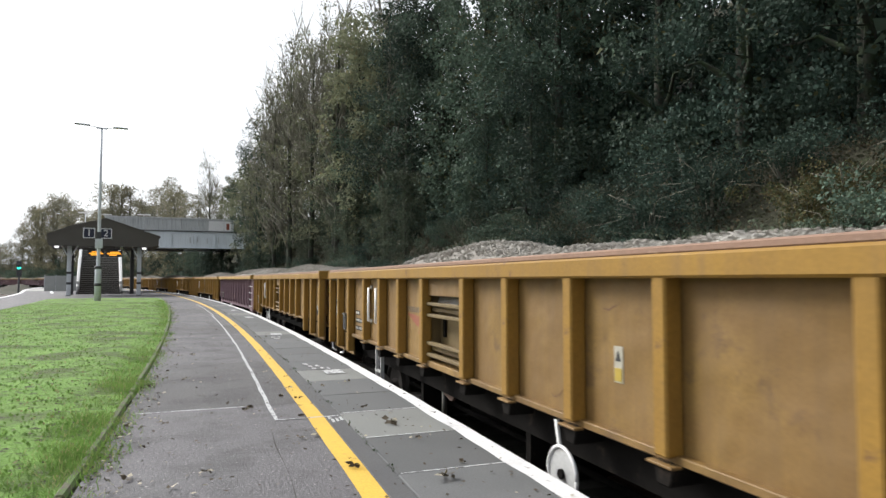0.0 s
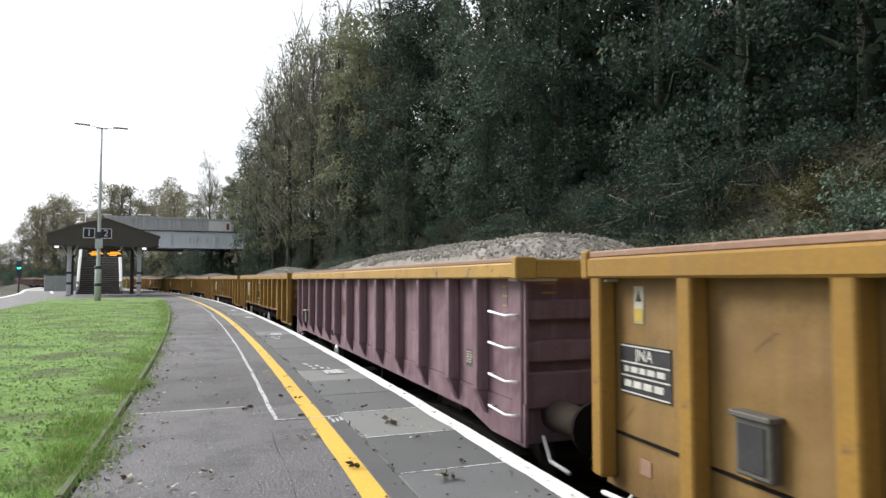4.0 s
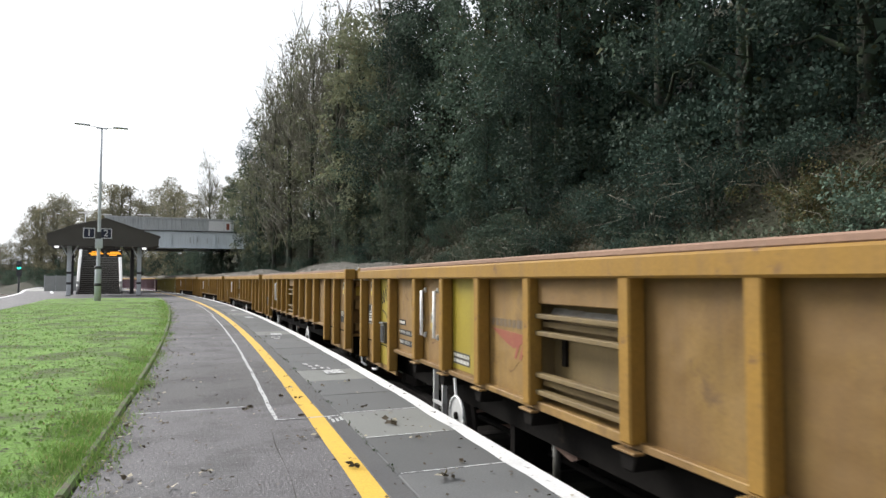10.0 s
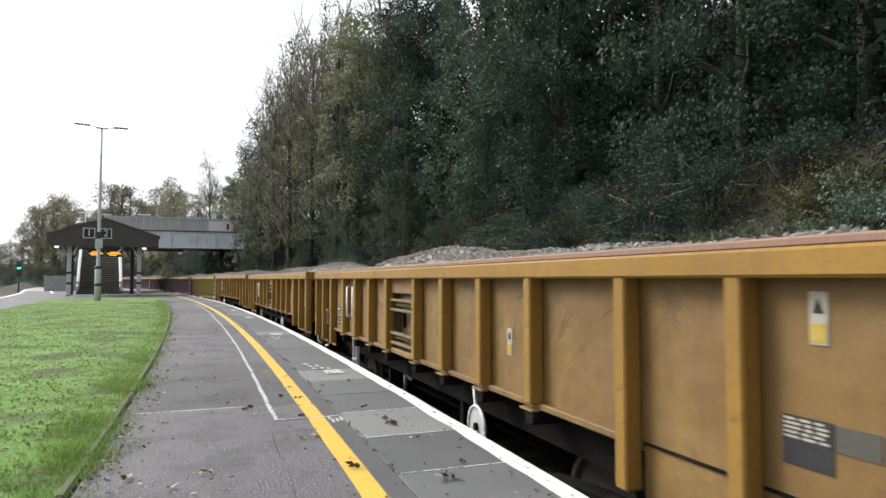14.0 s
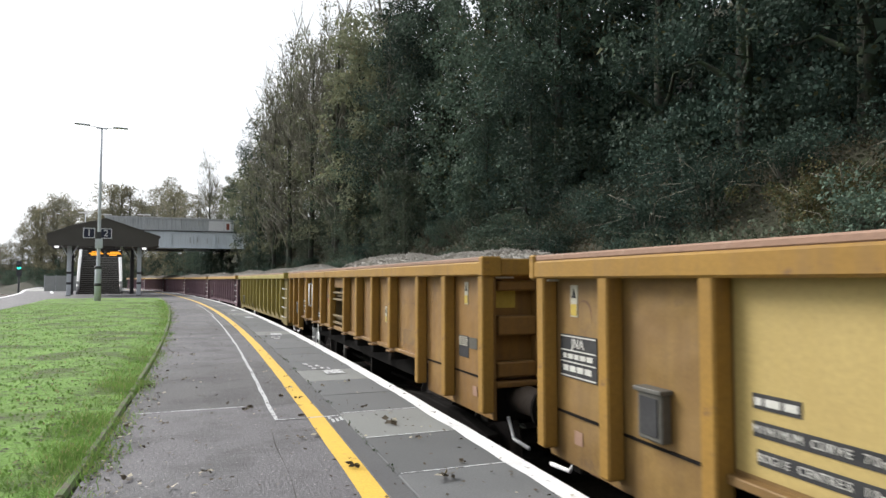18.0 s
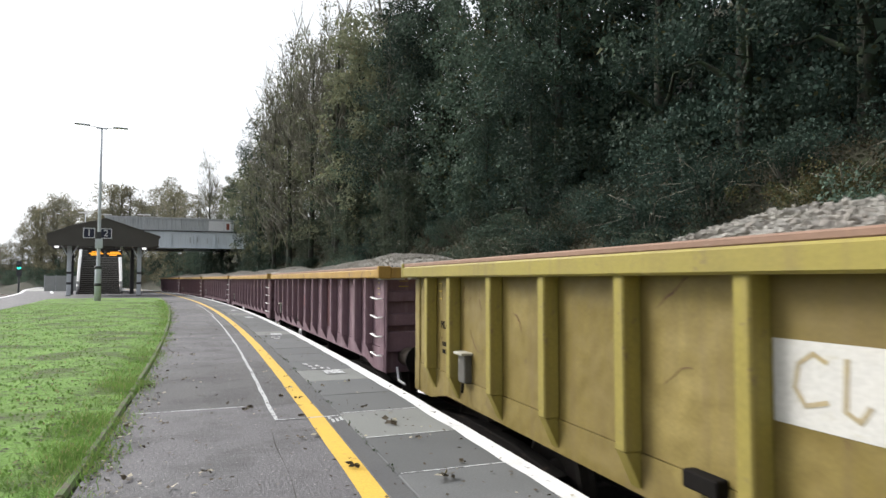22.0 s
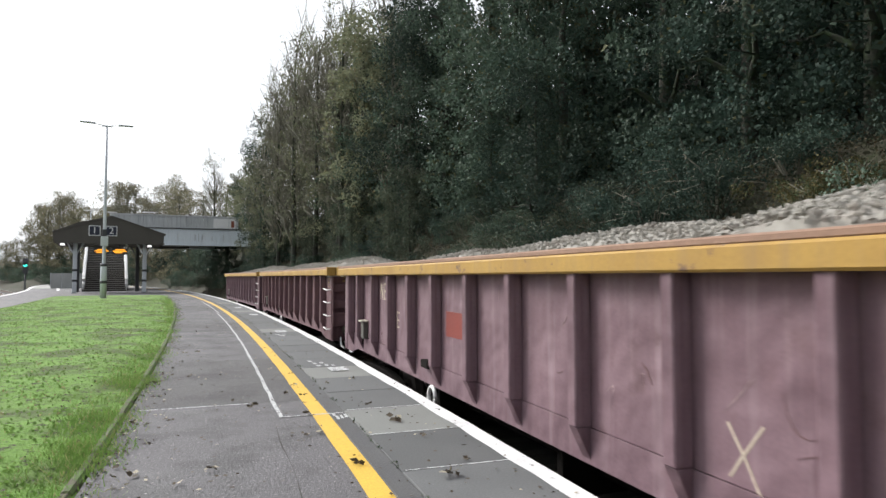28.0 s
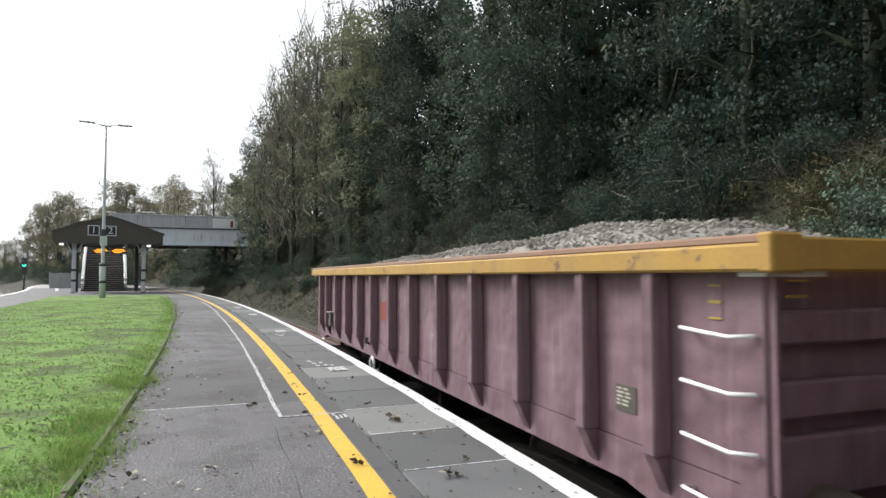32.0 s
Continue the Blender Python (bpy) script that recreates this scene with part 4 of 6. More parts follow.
def warning_label(t, x, y, z, w=0.09, h=0.26):
    lab = part("warning_label", boxes((x - w / 2, x + w / 2, y - 0.006, y, z - h / 2, z + h / 2)), M_LABEL, t, "white and yellow warning label")
    part("label_foot", boxes((x - w / 2 + 0.008, x + w / 2 - 0.008, y - 0.010, y - 0.006, z - h / 2 + 0.01, z - h * 0.1)), M_SIGN_YELLOW, lab)
    part("label_symbol", prism([(x - w * 0.3, z + 0.02), (x + w * 0.3, z + 0.02), (x, z + h * 0.38)], "y", y - 0.010, y - 0.006), M_PLATE_BLACK, lab)


def bars(t, x0, x1, z0, z1, y, rows, seed, name="lettering_bar", tone=None):
    """Rows of pale bars for small unreadable lettering."""
    rnd = random.Random(seed)
    for i in range(rows):
        a = x0
        zc = z1 - (i + 0.5) * (z1 - z0) / rows
        hh = (z1 - z0) / rows * 0.28
        while a < x1 - 0.02:
            b = min(x1, a + rnd.uniform(0.03, 0.09))
            part(name, boxes((a, b, y - 0.004, y, zc - hh, zc + hh)), tone or M_MARK, t)
            a = b + 0.02


YELLOW_RIBS = [HALF - d for d in (0.085, 1.00, 1.85, 2.98, 3.89, 4.84, 5.76, 6.96, 7.91, 8.84, 9.78, 10.90, 11.78, 12.59)]


def yellow_wagon(paint, rail, label):
    t = thing("box_wagon", label, "wagon", "wagons of the stone train")
    zs = UP + 0.325
    xr0, xr1 = YELLOW_RIBS[7], YELLOW_RIBS[6]
    # side sheets, with a recessed bay for the steps near the middle
    for a, b in ((xr1, HALF - 0.06), (-HALF + 0.06, xr0)):
        both("side_sheet", boxes((a, b, -1.245, -1.217, zs, 2.21)), paint, t)
        lip = (a, min(b, 4.56)) if a > -1 else (max(a, -4.56), b)
        both("sill_lip", boxes((*lip, -1.30, -1.20, zs - 0.035, zs + 0.012), bevel=0.006), paint, t)
    both("recess_sheet", boxes((xr0, xr1, -1.130, -1.115, zs, 2.20)), M_RECESS, t)
    for a, b in ((xr0 + 0.001, xr0 + 0.03), (xr1 - 0.03, xr1 - 0.001)):
        both("recess_cheek", boxes((a, b, -1.24, -1.131, zs, 2.16)), M_RECESS, t)
    both("recess_head", boxes((xr0 + 0.05, xr1 - 0.05, -1.285, -1.132, UP + 1.07, 2.19), bevel=0.008), paint, t)
    for z in (0.985, 0.86, 0.555, 0.43):
        both("step_bar", boxes((xr0 + 0.05, xr1 - 0.05, -1.31, -1.245, UP + z - 0.022, UP + z + 0.012), bevel=0.005), M_RECESS, t, "worn step bar")
    for z in (0.92, 0.49):
        both("step_tread", boxes((xr0 + 0.06, xr1 - 0.06, -1.245, -1.132, UP + z - 0.02, UP + z + 0.02)), M_RECESS, t)
    both("recess_post", boxes((xr0 + 0.18, xr0 + 0.23, -1.16, -1.132, UP + 0.62, UP + 0.82)), M_UNDER, t)
    both("recess_lip", boxes((xr0, xr1, -1.30, -1.12, zs - 0.035, zs + 0.03), bevel=0.006), paint, t)
    # lowered skirts at both ends
    for k in (-1, 1):
        a, b = sorted((k * 4.58, k * (HALF - 0.06)))
        both("skirt", boxes((a, b, -1.240, -1.212, UP - 0.03, zs - 0.004)), paint, t)
        both("skirt_fold", boxes((a, b, -1.250, -1.238, UP + 0.305, UP + 0.32)), M_UNDER, t)
        both("label_plate", boxes((k * 5.9 - 0.05, k * 5.9 + 0.05, -1.246, -1.240, UP + 0.12, UP + 0.21)), M_RUST_TOP, t)
    rib_mid = prism([(-1.245, 0.0), (-1.362, 0.0), (-1.362, 2.2 - zs), (-1.245, 2.2 - zs)], "x", -0.055, 0.055, 0.012)
    rib_end = prism([(-1.245, 0.0), (-1.362, 0.0), (-1.362, 2.2 - UP - 0.04), (-1.245, 2.2 - UP - 0.04)], "x", -0.055, 0.055, 0.012)
    meshes = []
    for bm in (rib_mid, rib_end):
        for side in (bm, mirror(bm)):
            me = bpy.data.meshes.new("rib")
            side.to_mesh(me)
            me.materials.append(rail)
            meshes.append(me)
    for i, x in enumerate(YELLOW_RIBS):
        low = i < 3 or i > 10
        for j in (0, 1):
            rib = part("rib", meshes[(2 if low else 0) + j], None, t)
            rib.location = (x, 0, UP + 0.04 if low else zs)
        if not low:
            both("rib_flange", boxes((x - 0.10, x + 0.10, -1.375, -1.30, zs - 0.046, zs - 0.030), bevel=0.004), paint, t)
            both("rib_foot", prism([(x - 0.09, zs - 0.03), (x + 0.09, zs - 0.03), (x + 0.05, zs - 0.15), (x - 0.05, zs - 0.15)], "y", -1.345, -1.12, 0.008), M_UNDER, t)
    # ends
    for k in (-1, 1):
        part("end_sheet", boxes((min(k * 6.06, k * 6.10), max(k * 6.06, k * 6.10), -1.2, 1.2, UP + 0.3, 2.2)), paint, t)
        for z, h in ((0.40, 0.07), (0.80, 0.09), (1.17, 0.05)):
            part("end_beam", boxes((min(k * 6.10, k * 6.23), max(k * 6.10, k * 6.23), -1.16, -0.76, UP + z - h, UP + z + h), bevel=0.014), paint, t)
        part("end_panel", boxes((min(k * 6.10, k * 6.30), max(k * 6.10, k * 6.30), -0.755, 1.18, UP + 0.3, 2.165), bevel=0.015), paint, t)
        for y in (-0.30, 0.10, 0.62):
            part("panel_bolt", boxes((min(k * 6.30, k * 6.312), max(k * 6.30, k * 6.312), y - 0.02, y + 0.02, UP + 0.86, UP + 0.90), bevel=0.004), M_UNDER, t)
        part("end_sill", boxes((min(k * 6.10, k * 6.25), max(k * 6.10, k * 6.25), -1.19, 1.19, UP + 0.24, UP + 0.295), bevel=0.01), paint, t)
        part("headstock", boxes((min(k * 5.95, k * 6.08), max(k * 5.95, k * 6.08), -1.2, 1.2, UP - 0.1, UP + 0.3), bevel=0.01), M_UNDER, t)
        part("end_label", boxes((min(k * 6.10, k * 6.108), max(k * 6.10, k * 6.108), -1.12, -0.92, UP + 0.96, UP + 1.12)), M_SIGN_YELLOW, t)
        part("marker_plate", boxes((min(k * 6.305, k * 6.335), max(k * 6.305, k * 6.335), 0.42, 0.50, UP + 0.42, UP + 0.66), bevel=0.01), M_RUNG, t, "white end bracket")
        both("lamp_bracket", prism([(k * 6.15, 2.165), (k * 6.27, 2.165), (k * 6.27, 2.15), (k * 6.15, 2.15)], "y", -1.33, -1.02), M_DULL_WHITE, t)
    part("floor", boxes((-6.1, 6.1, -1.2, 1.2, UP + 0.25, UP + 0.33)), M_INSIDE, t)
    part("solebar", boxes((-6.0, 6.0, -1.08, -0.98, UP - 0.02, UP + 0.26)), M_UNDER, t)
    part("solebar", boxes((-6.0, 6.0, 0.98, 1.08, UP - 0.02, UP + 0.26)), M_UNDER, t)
    part("inner_lining", boxes(*[(a, b, c, c + 0.015, UP + 0.33, 2.2) for a, b in ((-6.05, xr0 - 0.01), (xr1 + 0.01, 6.05)) for c in (-1.215, 1.20)]), M_INSIDE, t)
    top_rail(t, rail, M_RUST_TOP)
    # grab handles, step ladder and hand brake wheels on the near side and on the far side
    for sx in (1, -1):
        y = -1.245 * sx
        for dx in (3.08, 3.52):
            x = (-HALF + dx) * sx
            part("grab_handle", tube("grab_handle", [(x, y, UP + 1.12), (x, y - 0.06 * sx, UP + 1.12), (x, y - 0.06 * sx, UP + 0.62), (x, y, UP + 0.61)], 0.019, M_RUNG, 8), None, t, "white upright grab handle")
            for hz in (1.13, 0.62):
                part("handle_bracket", boxes((x - 0.026, x + 0.026, min(y, y - 0.03 * sx), max(y, y - 0.03 * sx), UP + hz - 0.03, UP + hz + 0.03), bevel=0.008), M_DULL_WHITE, t)
        plate_x = -0.75 * sx
        part("brake_bracket", prism([(plate_x - 0.35, UP + 0.12), (plate_x + 0.3, UP + 0.1), (plate_x + 0.34, UP - 0.06), (plate_x + 0.25, UP - 0.1), (plate_x - 0.35, UP + 0.02)], "y", -1.02 * sx - 0.02, -1.02 * sx + 0.02), M_RAIL, t)
        part("bracket_rod", tube("bracket_rod", [(plate_x, -1.02 * sx, UP - 0.02), (plate_x, -1.02 * sx, UP - 0.4)], 0.03, M_BOX, 8), None, t)
        lad = (-HALF + 3.56) * sx
        ladder = part("step_ladder", boxes((lad - 0.15, lad - 0.118, y - 0.03, y + 0.02, UP - 0.42, zs), (lad + 0.118, lad + 0.15, y - 0.03, y + 0.02, UP - 0.42, zs)), M_DULL_WHITE, t, "scuffed white step ladder")
        for z in (-0.36, -0.08):
            part("ladder_rung", boxes((lad - 0.15, lad + 0.15, y - 0.035, y - 0.005, UP + z, UP + z + 0.03)), M_DULL_WHITE, ladder)
        box = (-HALF + 1.32) * sx
        doc = part("document_box", boxes((box - 0.105, box + 0.105, min(y, y - 0.07 * sx), max(y, y - 0.07 * sx), UP + 0.36, UP + 0.63), bevel=0.01), M_BOX, t, "grey hinged document box")
        part("box_lid", prism([(box - 0.12, UP + 0.625), (box + 0.12, UP + 0.625), (box + 0.12, UP + 0.65), (box - 0.12, UP + 0.65)], "y", min(y, y - 0.09 * sx), max(y, y - 0.09 * sx), 0.004), M_BOX, doc)
        part("box_door", boxes((box - 0.078, box + 0.078, min(y - 0.07 * sx, y - 0.078 * sx), max(y - 0.07 * sx, y - 0.078 * sx), UP + 0.39, UP + 0.60), bevel=0.003), M_PLATE_BLACK, doc)
    # data panels on the near side
    y = -1.245
    xp = -HALF + 0.47
    panel = part("data_panel", boxes((xp - 0.235, xp + 0.235, y - 0.006, y, UP + 0.565, UP + 0.865)), M_PLATE_BLACK, t, "black data panel with pale lettering")
    for z in (0.852, 0.755, 0.675, 0.578):
        part("panel_rule", boxes((xp - 0.225, xp + 0.225, y - 0.010, y - 0.006, UP + z - 0.004, UP + z + 0.004)), M_MARK, panel)
    letters = part("panel_letters", text_mesh("panel_letters", "JNA", 0.095, M_MARK, 0.004), None, panel)
    letters.matrix_basis = pose(xp, y - 0.009, UP + 0.803, 90)
    bars(panel, xp - 0.19, xp + 0.19, UP + 0.685, UP + 0.745, y - 0.006, 1, 3)
    bars(panel, xp - 0.19, xp + 0.17, UP + 0.595, UP + 0.665, y - 0.006, 1, 5)
    warning_label(t, xp - 0.045, y, UP + 1.10, 0.09, 0.22)
    warning_label(t, HALF - 0.65, y, UP + 1.09, 0.085, 0.22)
    warning_label(t, HALF - 3.48, y, UP + 0.735, 0.085, 0.22)
    warning_label(t, -HALF + 3.30, y, UP + 0.785, 0.085, 0.2)
    for x0, x1, z, n in ((-HALF + 1.99, -HALF + 2.25, 0.70, 1), (-HALF + 1.99, -HALF + 2.63, 0.575, 2), (-HALF + 2.01, -HALF + 2.62, 0.45, 3)):
        blk = part("text_strip", boxes((x0, x1, y - 0.007, y, UP + z - 0.035, UP + z + 0.035)), M_PLATE_BLACK, t, "black strip of pale lettering")
        if n == 1:
            bars(blk, x0 + 0.015, x1 - 0.015, UP + z - 0.03, UP + z + 0.03, y - 0.007, 1, n)
        else:
            words = "MINIMUM CURVE 70m" if n == 2 else "BOGIE CENTRES 10m"
            for c, letter in enumerate(words):
                if letter != " ":
                    ob = part("letter", text_mesh("letter", letter, 0.052, M_MARK, 0.004), None, blk)
                    ob.matrix_basis = pose(x0 + (c + 0.5) * (x1 - x0) / len(words), y - 0.009, UP + z, 90)
    tare = part("tare_panel", boxes((HALF - 0.84, HALF - 0.60, y - 0.005, y, UP + 0.46, UP + 0.67)), M_PLATE_BLACK, t, "grey data panel")
    part("tare_sheet", boxes((HALF - 0.59, HALF - 0.40, y - 0.005, y, UP + 0.56, UP + 0.665)), M_PLATE_GREY, t)
    bars(tare, HALF - 0.83, HALF - 0.62, UP + 0.57, UP + 0.665, y - 0.005, 5, 9, tone=M_LABEL)
    running_gear(t)
    return t


MAUVE_RIBS = [HALF - d for d in (0.87, 1.56, 2.49, 3.41, 4.36, 5.35, 6.28, 7.29, 8.21, 9.15, 10.10, 11.11, 11.84)]


def mauve_wagon(paint, rail, label, rib_paint=None):
    t = thing("box_wagon", label, "wagon", "wagons of the stone train")
    fold = UP + 0.245
    both("side_sheet", boxes((-HALF + 0.12, HALF - 0.12, -1.225, -1.20, fold, 2.205)), paint, t)
    skirt = [(-HALF + 0.12, fold - 0.006), (HALF - 0.12, fold - 0.006), (HALF - 0.12, UP - 0.10), (HALF - 0.75, UP - 0.10), (HALF - 1.25, UP + 0.0),
             (-HALF + 1.25, UP + 0.0), (-HALF + 0.75, UP - 0.10), (-HALF + 0.12, UP - 0.10)]
    both("skirt", prism(skirt, "y", -1.232, -1.205), paint, t)
    rib = prism([(-0.058, -1.225), (0.058, -1.225), (0.05, -1.345), (-0.05, -1.345)], "z", fold, 2.185, 0.01)
    foot = prism([(-1.232, fold), (-1.335, fold), (-1.232, UP + 0.03)], "x", -0.05, 0.05, 0.004)
    meshes = []
    for bm in (rib, mirror(rib), foot, mirror(foot)):
        me = bpy.data.meshes.new("rib")
        bm.to_mesh(me)
        me.materials.append(rib_paint or paint)
        meshes.append(me)
    for x in MAUVE_RIBS:
        for j in (0, 1):
            ob = part("rib", meshes[j], None, t)
            ob.location.x = x
            ob = part("rib_foot", meshes[2 + j], None, t)
            ob.location.x = x
    for k in (-1, 1):
        both("corner_post", boxes((min(k * 6.02, k * 6.20), max(k * 6.02, k * 6.20), -1.245, -1.2, UP - 0.08, 2.2), bevel=0.012), paint, t)
        part("end_sheet", boxes((min(k * 6.04, k * 6.08), max(k * 6.04, k * 6.08), -1.2, 1.2, UP + 0.24, 2.2)), paint, t)
        for z, hgt in ((0.38, 0.2), (0.68, 0.12), (1.02, 0.11)):
            part("end_beam", boxes((min(k * 6.08, k * 6.17), max(k * 6.08, k * 6.17), -1.19, 1.19, UP + z - hgt, UP + z + hgt * 0.5), bevel=0.015), paint, t)
        part("headstock", boxes((min(k * 5.95, k * 6.10), max(k * 5.95, k * 6.10), -1.2, 1.2, UP - 0.12, UP + 0.24), bevel=0.01), M_UNDER if k < 0 else paint, t)
        part("end_bracket", boxes((min(k * 6.17, k * 6.22), max(k * 6.17, k * 6.22), 0.05, 0.13, UP + 0.66, UP + 0.86), bevel=0.015), M_RUNG, t, "white end bracket")
        for za, zb in ((1.05, 1.07), (1.13, 1.145), (1.21, 1.22)):
            part("end_label", boxes((min(k * 6.08, k * 6.088), max(k * 6.08, k * 6.088), -0.98, -0.84, UP + za, UP + zb)), M_SIGN_YELLOW, t, "faded yellow label frame")
        both("lamp_bracket", prism([(k * 6.12, 2.175), (k * 6.28, 2.175), (k * 6.28, 2.15), (k * 6.12, 2.15)], "y", -1.32, -0.95), M_DULL_WHITE, t)
        side = -1.2 * k
        for z in (0.96, 0.69, 0.415, 0.14):
            x = k * (HALF - 0.42)
            y = side * 1.035
            part("ladder_rung", tube("ladder_rung", [(x - 0.22 * k, y, UP + z), (x - 0.22 * k, y - 0.07 * k, UP + z + 0.01), (x + 0.10 * k, y - 0.07 * k, UP + z - 0.012), (x + 0.22 * k, y - 0.02 * k, UP + z)], 0.011, M_RUNG, 8), None, t, "white ladder rung")
    part("floor", boxes((-6.05, 6.05, -1.19, 1.19, UP + 0.2, UP + 0.28)), M_INSIDE, t)
    part("inner_lining", boxes((-6.03, 6.03, -1.2, -1.19, UP + 0.28, 2.2), (-6.03, 6.03, 1.19, 1.2, UP + 0.28, 2.2)), M_INSIDE, t)
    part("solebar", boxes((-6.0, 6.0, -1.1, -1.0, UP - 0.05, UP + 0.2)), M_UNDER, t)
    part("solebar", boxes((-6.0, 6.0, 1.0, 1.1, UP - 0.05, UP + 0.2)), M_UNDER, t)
    top_rail(t, rail, M_RUST_TOP)
    for sx in (1, -1):
        y = -1.225 * sx
        bx = (-HALF + 1.88) * sx
        doc = part("document_box", boxes((bx - 0.09, bx + 0.09, min(y, y - 0.08 * sx), max(y, y - 0.08 * sx), UP + 0.235, UP + 0.505), bevel=0.01), M_BOX, t, "grey hinged document box")
        part("box_lid", boxes((bx - 0.11, bx + 0.11, min(y, y - 0.12 * sx), max(y, y - 0.12 * sx), UP + 0.505, UP + 0.53), bevel=0.004), M_LABEL, doc)
        part("box_catch", tube("box_catch", [(bx, y - 0.06 * sx, UP + 0.235), (bx, y - 0.07 * sx, UP + 0.14)], 0.015, M_UNDER, 6), None, doc)
        wx = (-HALF + 5.22) * sx
        ring = [(wx + 0.115 * math.cos(a), y - 0.02 * sx, UP - 0.12 + 0.115 * math.sin(a)) for a in [2 * math.pi * i / 20 for i in range(21)]]
        part("handbrake_wheel", tube("handbrake_wheel", ring, 0.022, M_RUNG, 8), None, t, "white hand brake wheel")
        part("brake_lever_box", boxes((wx - 0.24, wx + 0.0, min(y, y - 0.08 * sx), max(y, y - 0.08 * sx), UP + 0.19, UP + 0.28), bevel=0.008), M_UNDER, t)
        grille = (HALF - 1.22) * sx
        pn = part("data_panel", boxes((grille - 0.10, grille + 0.10, min(y, y - 0.006 * sx), max(y, y - 0.006 * sx), UP + 0.41, UP + 0.57)), M_PLATE_GREY, t, "grey data panel")
        if sx == 1:
            bars(pn, grille - 0.085, grille + 0.05, UP + 0.44, UP + 0.56, y - 0.006, 5, 7, tone=M_LABEL)
    y = -1.225
    for x in (HALF - 0.48, -HALF + 1.07):
        lab = part("warning_label", boxes((x - 0.045, x + 0.045, y - 0.004, y, UP + 1.02, UP + 1.20)), paint, t, "faded warning label")
        for za, zb in ((1.02, 1.03), (1.10, 1.115), (1.185, 1.195)):
            part("label_rule", boxes((x - 0.043, x + 0.043, y - 0.008, y - 0.004, UP + za, UP + zb)), M_SIGN_YELLOW, lab)
    mk = part("class_letters", text_mesh("class_letters", "MLA", 0.12, M_PALE_SCRAPE if paint is not M_LIME else M_UNDER, 0.004), None, t, "faded class letters")
    mk.matrix_basis = pose(-HALF + 1.19, y - 0.003, UP + 0.74, 90)
    bars(t, -HALF + 1.12, -HALF + 1.5, UP + 0.42, UP + 0.58, y, 2, 21, tone=M_PALE_SCRAPE if paint is not M_LIME else M_UNDER)
    running_gear(t)
    return t


def load_mesh(seed, lift=0.0, tail=0.0):
    """A heap of broken stone: a rough hump and loose stones all over it."""
    rnd = np.random.RandomState(seed)
    humps = [(4.9 - 1.85 * i + rnd.uniform(-0.4, 0.4), rnd.uniform(0.13, 0.25), rnd.uniform(0.9, 1.4)) for i in range(5)]

    def height(x, y):
        h = -0.10 + sum(a * math.exp(-((x - c) / w) ** 2) for c, a, w in humps)
        edge = max(0.0, min(1.0, (6.05 - x) / 1.1, (x + 3.7 - tail) / 2.4))
        return 2.29 + lift + (h + 0.17) * edge - 0.14 * (1 - edge) - 0.24 * (abs(y) / 1.15) ** 1.8 + 0.035 * noise.noise(Vector((x * 2.2, y * 2.2, seed)))
    nx, ny = 60, 14
    verts, faces = [], []
    for i in range(nx + 1):
        for j in range(ny + 1):
            x, y = -6.0 + 12.0 * i / nx, -1.17 + 2.34 * j / ny
            rim = i in (0, nx) or j in (0, ny)
            verts.append((x, y, 1.9 if rim else height(x, y) - 0.02))
    for i in range(nx):
        for j in range(ny):
            a = i * (ny + 1) + j
            faces.append((a, a + ny + 1, a + ny + 2, a + 1))
    cube = np.array([(1, 0, 0), (0, 1, 0), (-1, 0, 0), (0, -1, 0), (0, 0, 1), (0, 0, -1)], float) * 0.62
    cf = ((0, 1, 4), (1, 2, 4), (2, 3, 4), (3, 0, 4), (1, 0, 5), (2, 1, 5), (3, 2, 5), (0, 3, 5))
    n = 13000
    spots = np.column_stack([rnd.uniform(-5.95, 5.95, n), rnd.uniform(-1.14, 1.14, n)])
    size = rnd.uniform(0.019, 0.040, n)[:, None] * np.column_stack([np.ones(n), rnd.uniform(0.6, 1.0, n), rnd.uniform(0.45, 0.9, n)])
    axes = np.linalg.qr(rnd.normal(size=(n, 3, 3)))[0]
    rest = np.array([(x, y, height(x, y)) for x, y in spots])
    rest[:, 2] += rnd.uniform(-0.008, 0.028, n)
    pts = np.einsum("nij,nkj->nki", axes, (cube[None] + rnd.uniform(-0.25, 0.25, (n, 6, 3))) * size[:, None, :]) + rest[:, None, :]
    k = len(verts)
    verts += [tuple(p) for p in pts.reshape(-1, 3)]
    faces += [(k + 6 * i + a, k + 6 * i + b, k + 6 * i + c) for i in range(n) for a, b, c in cf]
    return mesh_of("stone_load", verts, faces, M_STONE)


LOADS = [load_mesh(11, -0.07), load_mesh(12, -0.02), load_mesh(13, -0.03, -1.0), load_mesh(14, -0.26), load_mesh(15, -0.06, -1.2), load_mesh(16, 0.10, -3.2)]
LOAD_OF = [4, 4, 5, 4, 3, 0, 4, 1, 0, 1, 2, 1, 2, 1, 2]


